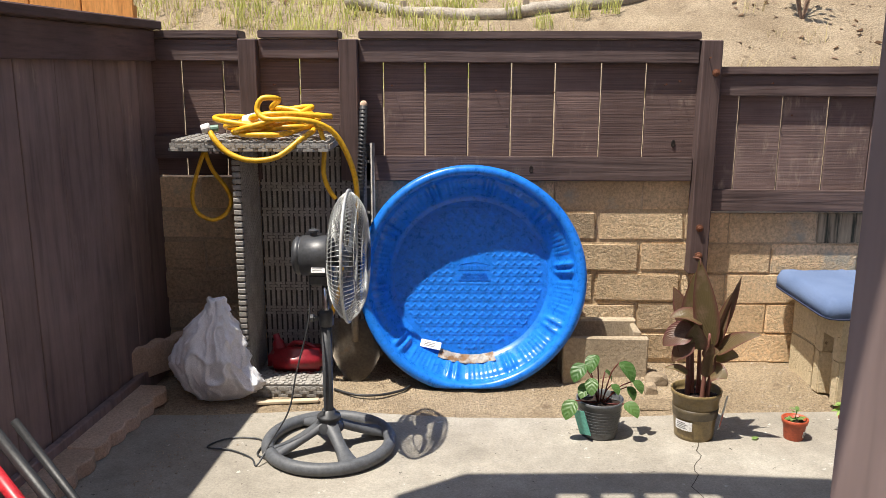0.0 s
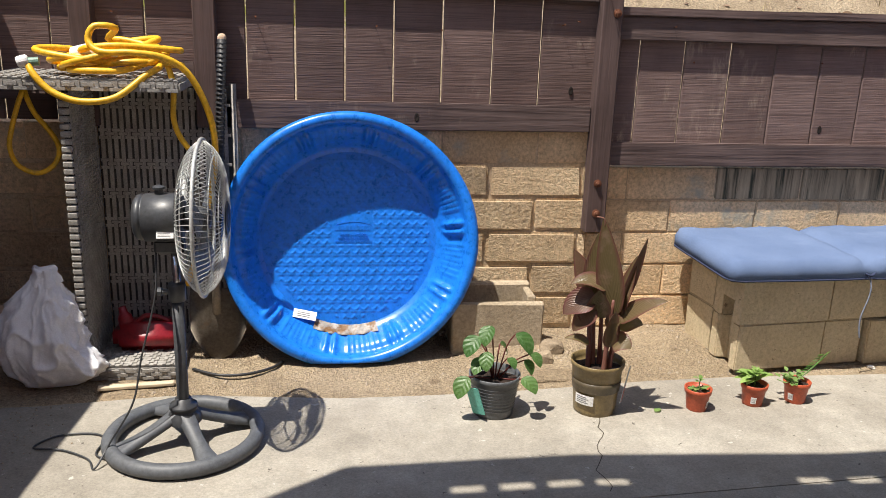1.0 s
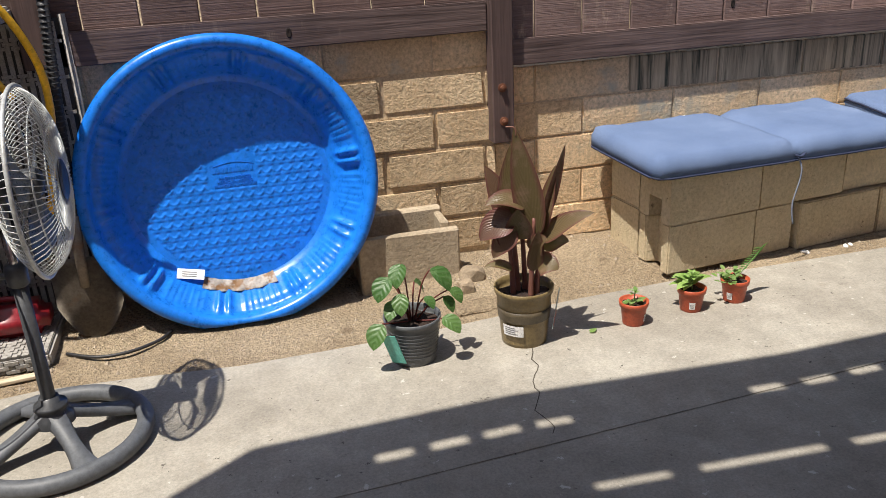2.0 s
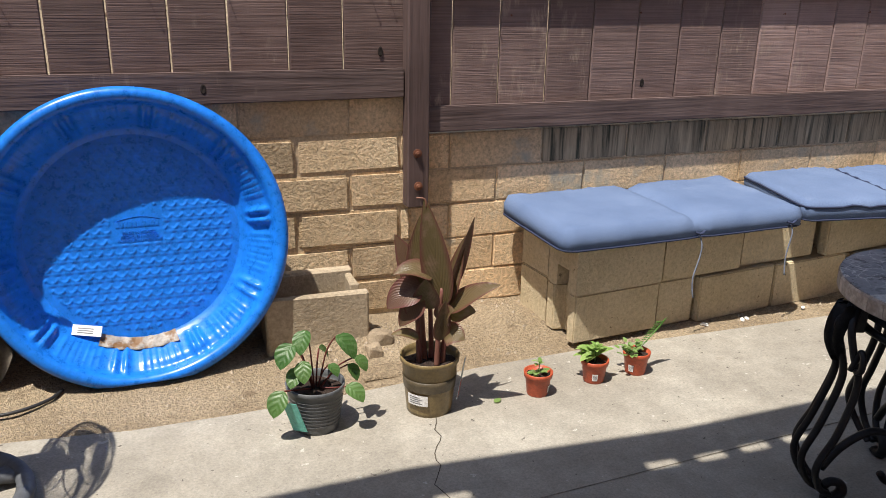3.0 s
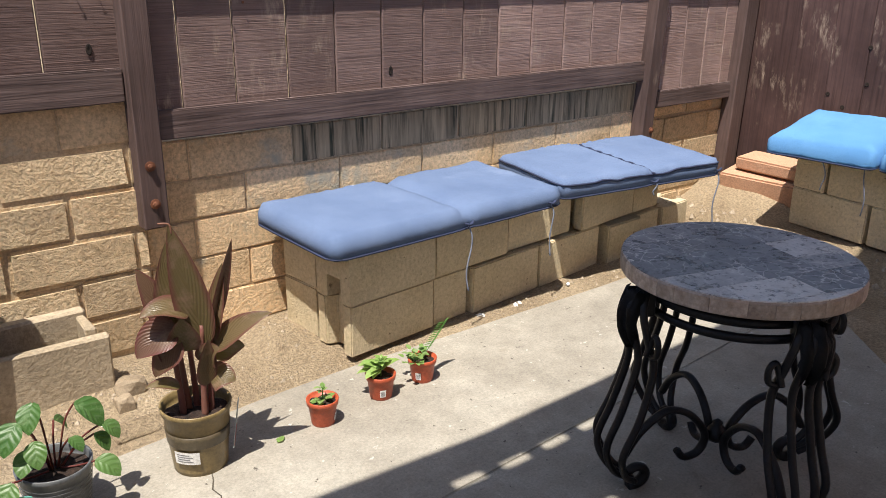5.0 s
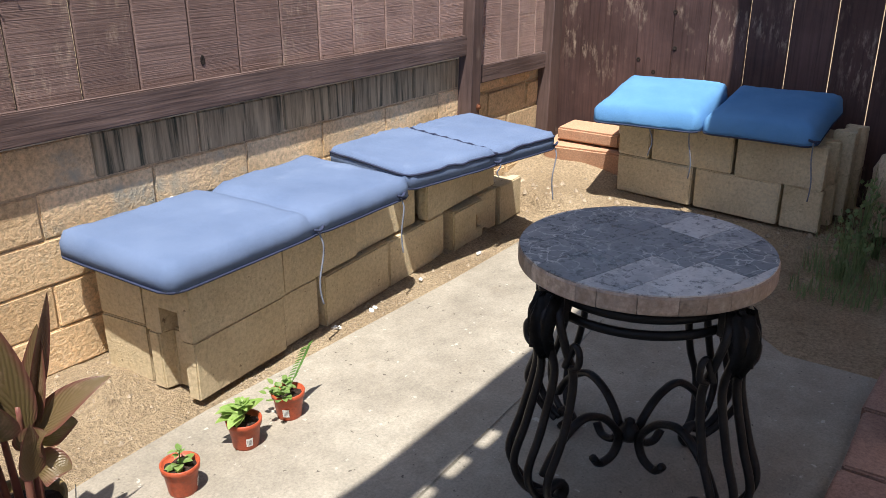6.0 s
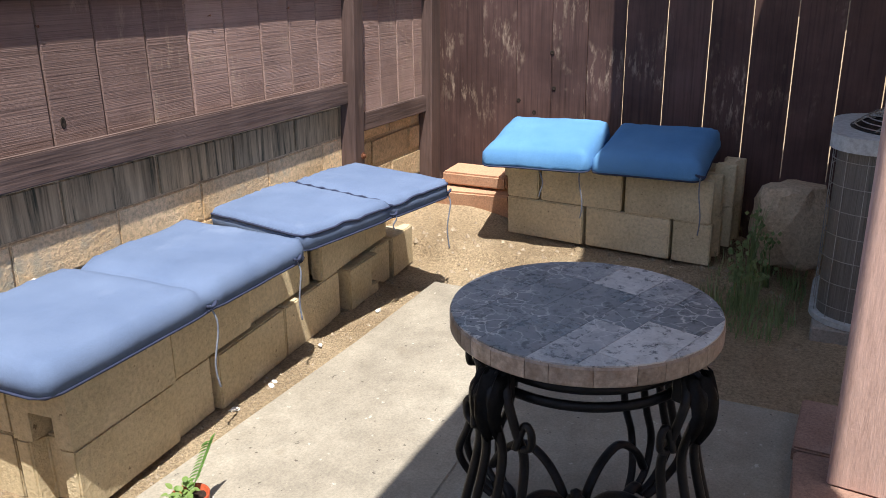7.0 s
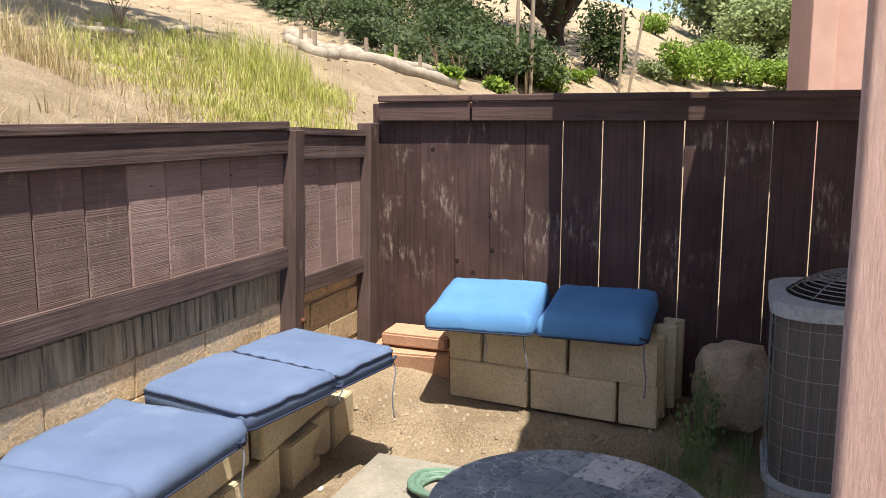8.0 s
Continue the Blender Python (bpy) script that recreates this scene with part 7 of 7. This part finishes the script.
# scraps of white litter on the soil and against the wall
for k, (x, y, z, s) in enumerate(((4.28, 8.60, -0.01, 0.012), (4.31, 8.61, -0.01, 0.009), (4.10, 8.61, -0.01, 0.012), (4.62, 8.63, -0.01, 0.010), (3.80, 9.045, 0.46, 0.018), (5.0, 8.60, -0.01, 0.012), (2.66, 8.66, -0.01, 0.012))):
    random.seed(400 + k)
    b2 = bmesh.new()
    bmesh.ops.create_icosphere(b2, subdivisions=2, radius=1.0)
    for v in b2.verts:
        v.co = Vector((v.co.x * s * 1.5, v.co.y * s * 0.8, v.co.z * s * 0.6)) * (1 + 0.5 * noise.noise(v.co * 2 + Vector((k, 0, 0))))
    solid("litter", b2, M_LABEL, "crumpled scrap of white paper litter", "litter", "litter scraps", m=pose(x, y, z + s * 0.4, 0, 0, rnd(0, 180)))


def shrub(name, x, y, z, rx, rz, n, size, mat, label, category="shrub", group="", seed=1, stems=3):
    """A bush of many small leaves in uneven clumps on a few stems."""
    random.seed(seed)
    s = thing(name, pose(x, y, z), label, category, group)
    clumps = [(rnd(-0.6, 0.6) * rx, rnd(-0.6, 0.6) * rx, rz * rnd(0.45, 1.35), rnd(0.32, 0.6)) for _ in range(9)]
    V, F = [], []
    for _ in range(n):
        cx, cy, cz, cr = random.choice(clumps)
        d = Vector((rnd(-1, 1), rnd(-1, 1), rnd(-1, 1)))
        d = d.normalized() * rnd(0.55, 1.05) if d.length > 0.01 else Vector((0, 0, 1))
        p = Vector((cx + d.x * rx * cr, cy + d.y * rx * cr, max(0.02, cz + d.z * rz * cr)))
        u = Vector((rnd(-1, 1), rnd(-1, 1), rnd(-1, 1))).normalized()
        w = u.orthogonal().normalized()
        q = size * rnd(0.6, 1.3)
        i = len(V)
        V += [tuple(p), tuple(p + u * q * 0.5 + w * q * 0.28), tuple(p + u * q), tuple(p + u * q * 0.5 - w * q * 0.28)]
        F.append((i, i + 1, i + 2, i + 3))
    me = bpy.data.meshes.new("crown")
    me.from_pydata(V, [], F)
    me.materials.append(mat)
    part("crown", me, None, s)
    for k in range(stems):
        a = rnd(0, math.tau)
        part("stem", tube(spline([(0, 0, -0.1), (0.15 * rx * math.cos(a), 0.15 * rx * math.sin(a), rz * 0.4), (0.5 * rx * math.cos(a), 0.5 * rx * math.sin(a), rz)], 3), 0.03 * rx, 5, taper=lambda q: 1.2 - 0.8 * q), M_BARK, s)
    return s


def tree(x, y, z, height, crown_r, n, size, mat, label, seed, lean=0.0, fork=0.45):
    random.seed(seed)
    t = thing("tree", pose(x, y, z), label, "tree", "trees on the slope")
    top = height * fork
    part("trunk", tube(spline([(0, 0, -0.3), (lean * 0.2, 0.05, top * 0.4), (lean * 0.6, -0.05, top * 0.8), (lean, 0, top)], 5), height * (0.035 if fork > 0.3 else 0.030), 10, taper=lambda q: 1.5 - 0.7 * q), M_BARK, t, smooth=True)
    tips = []
    for k in range(7):
        a = k * math.tau / 7 + rnd(-0.3, 0.3)
        r = crown_r * rnd(0.5, 0.85)
        b = Vector((lean * rnd(0.5, 1), 0, top * rnd(0.55, 1)))
        e = Vector((lean + r * math.cos(a), r * math.sin(a), height * rnd(0.55, 0.95)))
        m = (b + e) / 2 + Vector((0, 0, rnd(-0.1, 0.15) * height))
        part("limb", tube(spline([b, m, e], 5), height * (0.018 if fork > 0.3 else 0.021), 7, taper=lambda q: 1.3 - 1.0 * q), M_BARK, t, smooth=True)
        tips += [e, m, (m + e) / 2]
    V, F = [], []
    for _ in range(n):
        c = random.choice(tips)
        d = Vector((rnd(-1, 1), rnd(-1, 1), rnd(-0.8, 0.8)))
        p = c + d.normalized() * crown_r * 0.42 * rnd(0.2, 1.0)
        u = Vector((rnd(-1, 1), rnd(-1, 1), rnd(-1.2, 0.6))).normalized()
        w = u.orthogonal().normalized()
        q = size * rnd(0.6, 1.3)
        i = len(V)
        V += [tuple(p), tuple(p + u * q * 0.5 + w * q * 0.25), tuple(p + u * q), tuple(p + u * q * 0.5 - w * q * 0.25)]
        F.append((i, i + 1, i + 2, i + 3))
    me = bpy.data.meshes.new("crown")
    me.from_pydata(V, [], F)
    me.materials.append(mat)
    part("crown", me, None, t)


# dark ground cover and shrubs on the slope
random.seed(91)
near = lambda b: np.interp(b, (58.3, 59.5, 62, 64.8, 70, 73.6, 76), (22.5, 20, 18, 16.2, 14.3, 14.3, 16.5))
past = lambda b: np.interp(b, (58.3, 66, 69, 72.5, 75, 76), (30, 34, 31, 24, 20, 17.5))
for k in range(84):
    b = rnd(58.3, 76)
    d = near(b) + (past(b) - near(b)) * rnd(0, 1)
    x, y, z = at_bearing(b, d)
    shrub("shrub", x, y, z, rnd(0.55, 1.1), rnd(0.3, 0.6), 800, 0.11, M_SHRUB, "dark green shrub on the shaded slope", group="slope shrubs", seed=100 + k)
for k, (b, d, r) in enumerate(((76.7, 16.9, 0.5), (77.6, 17.2, 0.42), (73.7, 13.8, 0.22), (70.3, 11.7, 0.2), (66.4, 11.5, 0.13), (79.4, 19.5, 0.3))):
    x, y, z = at_bearing(b, d)
    shrub("shrub", x, y, z, r, r * 0.7, 600, 0.09, M_HEDGE, "bright green low shrub on the slope", group="slope shrubs", seed=340 + k)
for k, (b, d, r, h) in enumerate(((80.7, 21.5, 0.62, 1.05), (86.0, 26.5, 0.8, 0.75), (87.6, 27.5, 0.9, 0.8), (89.2, 28.5, 0.9, 0.72), (90.7, 29.5, 0.95, 0.62), (92.2, 30, 0.95, 0.6), (94.0, 31, 1.0, 0.6), (84.0, 37.5, 0.75, 0.55))):
    x, y, z = at_bearing(b, d)
    shrub("hedge_bush", x, y, z, r, h, 2200, 0.13, M_HEDGE if k else M_SHRUB, "clipped bright green hedge bush in the distance" if k else "rounded dark green bush in the distance", "hedge", "hedge bushes", 150 + k)
for k, (b, d, r) in enumerate(((84.2, 25.5, 0.6), (85.3, 28, 0.7), (86.8, 33, 0.9), (89.5, 34, 1.0), (92, 34, 1.0))):
    x, y, z = at_bearing(b, d)
    shrub("shrub", x, y, z - 0.1, r, r * 0.75, 1300, 0.11, M_OLIVE, "leafy grey-green shrub on the far slope", group="far shrubs", seed=220 + k)
x, y, z = at_bearing(77.6, 25.7)
tree(x, y, z, 7.5, 5.6, 11000, 0.22, M_SHRUB, "dark leafy tree with a forked trunk on the slope", 170, -0.4, 0.07)
for k, (b, d, h, r) in enumerate(((88.2, 44, 7.5, 3.0), (90.5, 46, 8.0, 3.6), (93.3, 44, 7.5, 4.0), (96.5, 46, 8.0, 4.2), (91.8, 40, 6.0, 3.2), (99.5, 43, 7.0, 4.0), (95, 39, 6.0, 3.4))):
    x, y, z = at_bearing(b, d)
    tree(x, y, z - 1.7, h, r, 10000, 0.26, M_OLIVE, "grey-green leafy tree beyond the fence", 180 + k, 0.4)
for k, (b, d) in enumerate(((57.5, 29), (61.5, 32), (65.5, 35), (52, 24))):
    x, y, z = at_bearing(b, d)
    tree(x, y, z - 0.3, 7.5, 4.0, 5500, 0.24, M_SHRUB, "dark leafy tree high on the slope", 190 + k, 0.3)
# the tree that shades the top of the slope
tree(5.6, 13.4, hill_z(5.6, 13.4), 6.8, 3.0, 9500, 0.19, M_SHRUB, "spreading dark leafy tree that shades the slope", 195, 1.2, 0.6)
# tree stakes in groups
for k, (b, d, h, lean) in enumerate(((74.9, 15.5, 1.7, 0.03), (75.5, 15.6, 1.8, 0.14), (75.9, 15.4, 1.75, 0.03), (81.8, 20.6, 2.0, 0.06), (82.3, 20.6, 1.9, 0.33))):
    x, y, z = at_bearing(b, d)
    solid("tree_stake", tube([(0, 0, -0.2), (lean * 0.3, -lean, h)], 0.034, 7), M_STAKE, "pale weathered wooden tree stake", "stake", "tree stakes", m=pose(x, y, z))


# straw wattles pegged along the slope
def wattle(points, r, label, seed):
    random.seed(seed)
    w = thing("straw_wattle", pose(0, 0, 0), label, "wattle", "straw wattles")
    P = [Vector((x, y, hill_z(x, y) + r * 0.6)) for x, y in points]
    P = spline(P, 8)
    P = [p + Vector((0, 0, 0.045 * noise.noise(p * 2.6))) for p in P]
    part("roll", tube(P, r, 12, taper=lambda q: 1 + 0.06 * math.sin(q * 60) + 0.09 * math.sin(q * 23 + 1)), M_WATTLE, w, smooth=True)
    for i in range(6, len(P) - 1, 15):
        p = P[i]
        part("peg", box(-0.02, 0.02, -0.02, 0.02, -0.2, r + (0.16 if r > 0.06 else 0.03), 0.003), M_STAKE, w, m=Matrix.Translation(p))


wattle([(1.15, 11.38), (1.7, 11.25), (2.2, 11.15), (2.5, 11.2), (2.9, 11.2), (3.35, 11.3)], 0.045, "long straw wattle roll pegged across the slope", 1)
for seed, r, row in ((2, 0.085, ((59.6, 12.0), (61.5, 11.2), (63.5, 10.4), (65.5, 10.4), (67.5, 10.8), (69.2, 11.3), (70.8, 11.7))), (3, 0.08, ((62.3, 11.5), (63.5, 11.1), (65.5, 10.9), (67.5, 11.3), (69.8, 11.9))),
                     (5, 0.075, ((60.6, 9.7), (61.6, 9.5), (62.7, 9.7))), (6, 0.08, ((59.5, 11.6), (60.8, 11.3), (62.4, 10.9)))):
    wattle([at_bearing(b, d)[:2] for b, d in row], r, "pale straw wattle roll pegged on the slope", seed)
wattle([at_bearing(b, d)[:2] for b, d in ((46, 7.3), (48.5, 7.5), (51, 7.8), (53.5, 8.2))], 0.038, "half-hidden straw wattle on the slope", 4)
# bare twiggy saplings
for k, (x, y, h) in enumerate(((4.15, 10.9, 0.35), (*at_bearing(69.6, 12.7)[:2], 0.55), (5.2, 11.8, 0.5), (*at_bearing(71, 12.4)[:2], 0.42), (*at_bearing(49, 7.8)[:2], 0.4))):
    random.seed(300 + k)
    s = thing("sapling", pose(x, y, hill_z(x, y)), "bare reddish twiggy sapling on the slope", "sapling", "saplings")
    for q in range(7):
        a, l = rnd(0, math.tau), rnd(0.5, 1)
        part("twig", tube([(0, 0, -0.03), (0.12 * h * math.cos(a), 0.12 * h * math.sin(a), 0.5 * h * l), (0.3 * h * math.cos(a), 0.3 * h * math.sin(a), h * l)], 0.008, 4, taper=lambda t: 1.1 - 0.8 * t), M_BRANCH, s)
    for q in range(26):
        bm = bmesh.new()
        a, l = rnd(0, math.tau), rnd(0.4, 1)
        leaf(bm, (0.3 * h * l * math.cos(a), 0.3 * h * l * math.sin(a), h * l), (math.cos(a), math.sin(a), rnd(-0.3, 0.8)), 0.06 * (0.6 + h), 0.03, 0.4, 0.2, 3)
        part("leaf", bm, M_HEDGE if k % 2 == 0 else M_CANNA, s)

# neighbours: orange board screen and a pink house beyond the fences
M_ORANGE = surface("orange_stained_board", (0.50, 0.20, 0.045), (0.62, 0.28, 0.08), (9, 9, 1.5), 2, 9, 0.7, 0.4, 0.002, None, 0.12)
ns = thing("neighbour_screen", pose(0.17, 9.95, 0), "bright orange wooden screen next door up the slope", "fence")
for k in range(10):
    part("board", box(-0.28 * (k + 1) + 0.006, -0.28 * k, 0, 0.02, 0.5, 2.6, 0.003), M_ORANGE, ns)
part("rail", box(-2.8, 0, 0.021, 0.06, 1.6, 1.7, 0.003), M_ORANGE, ns)
nh = thing("neighbour_house", pose(0, 0, 0), "pink stucco house beyond the east fence", "house")
part("wall", box(14.0, 22.0, -3.0, 6.35, 0.0, 7.0), M_STUCCO, nh)
part("trim", box(13.86, 13.995, 6.12, 6.42, 0.0, 7.0, 0.01), M_STUCCO, nh)
part("roof", box(13.4, 22.6, -3.6, 7.0, 7.005, 7.2, 0.02), M_REDPAVER, nh)
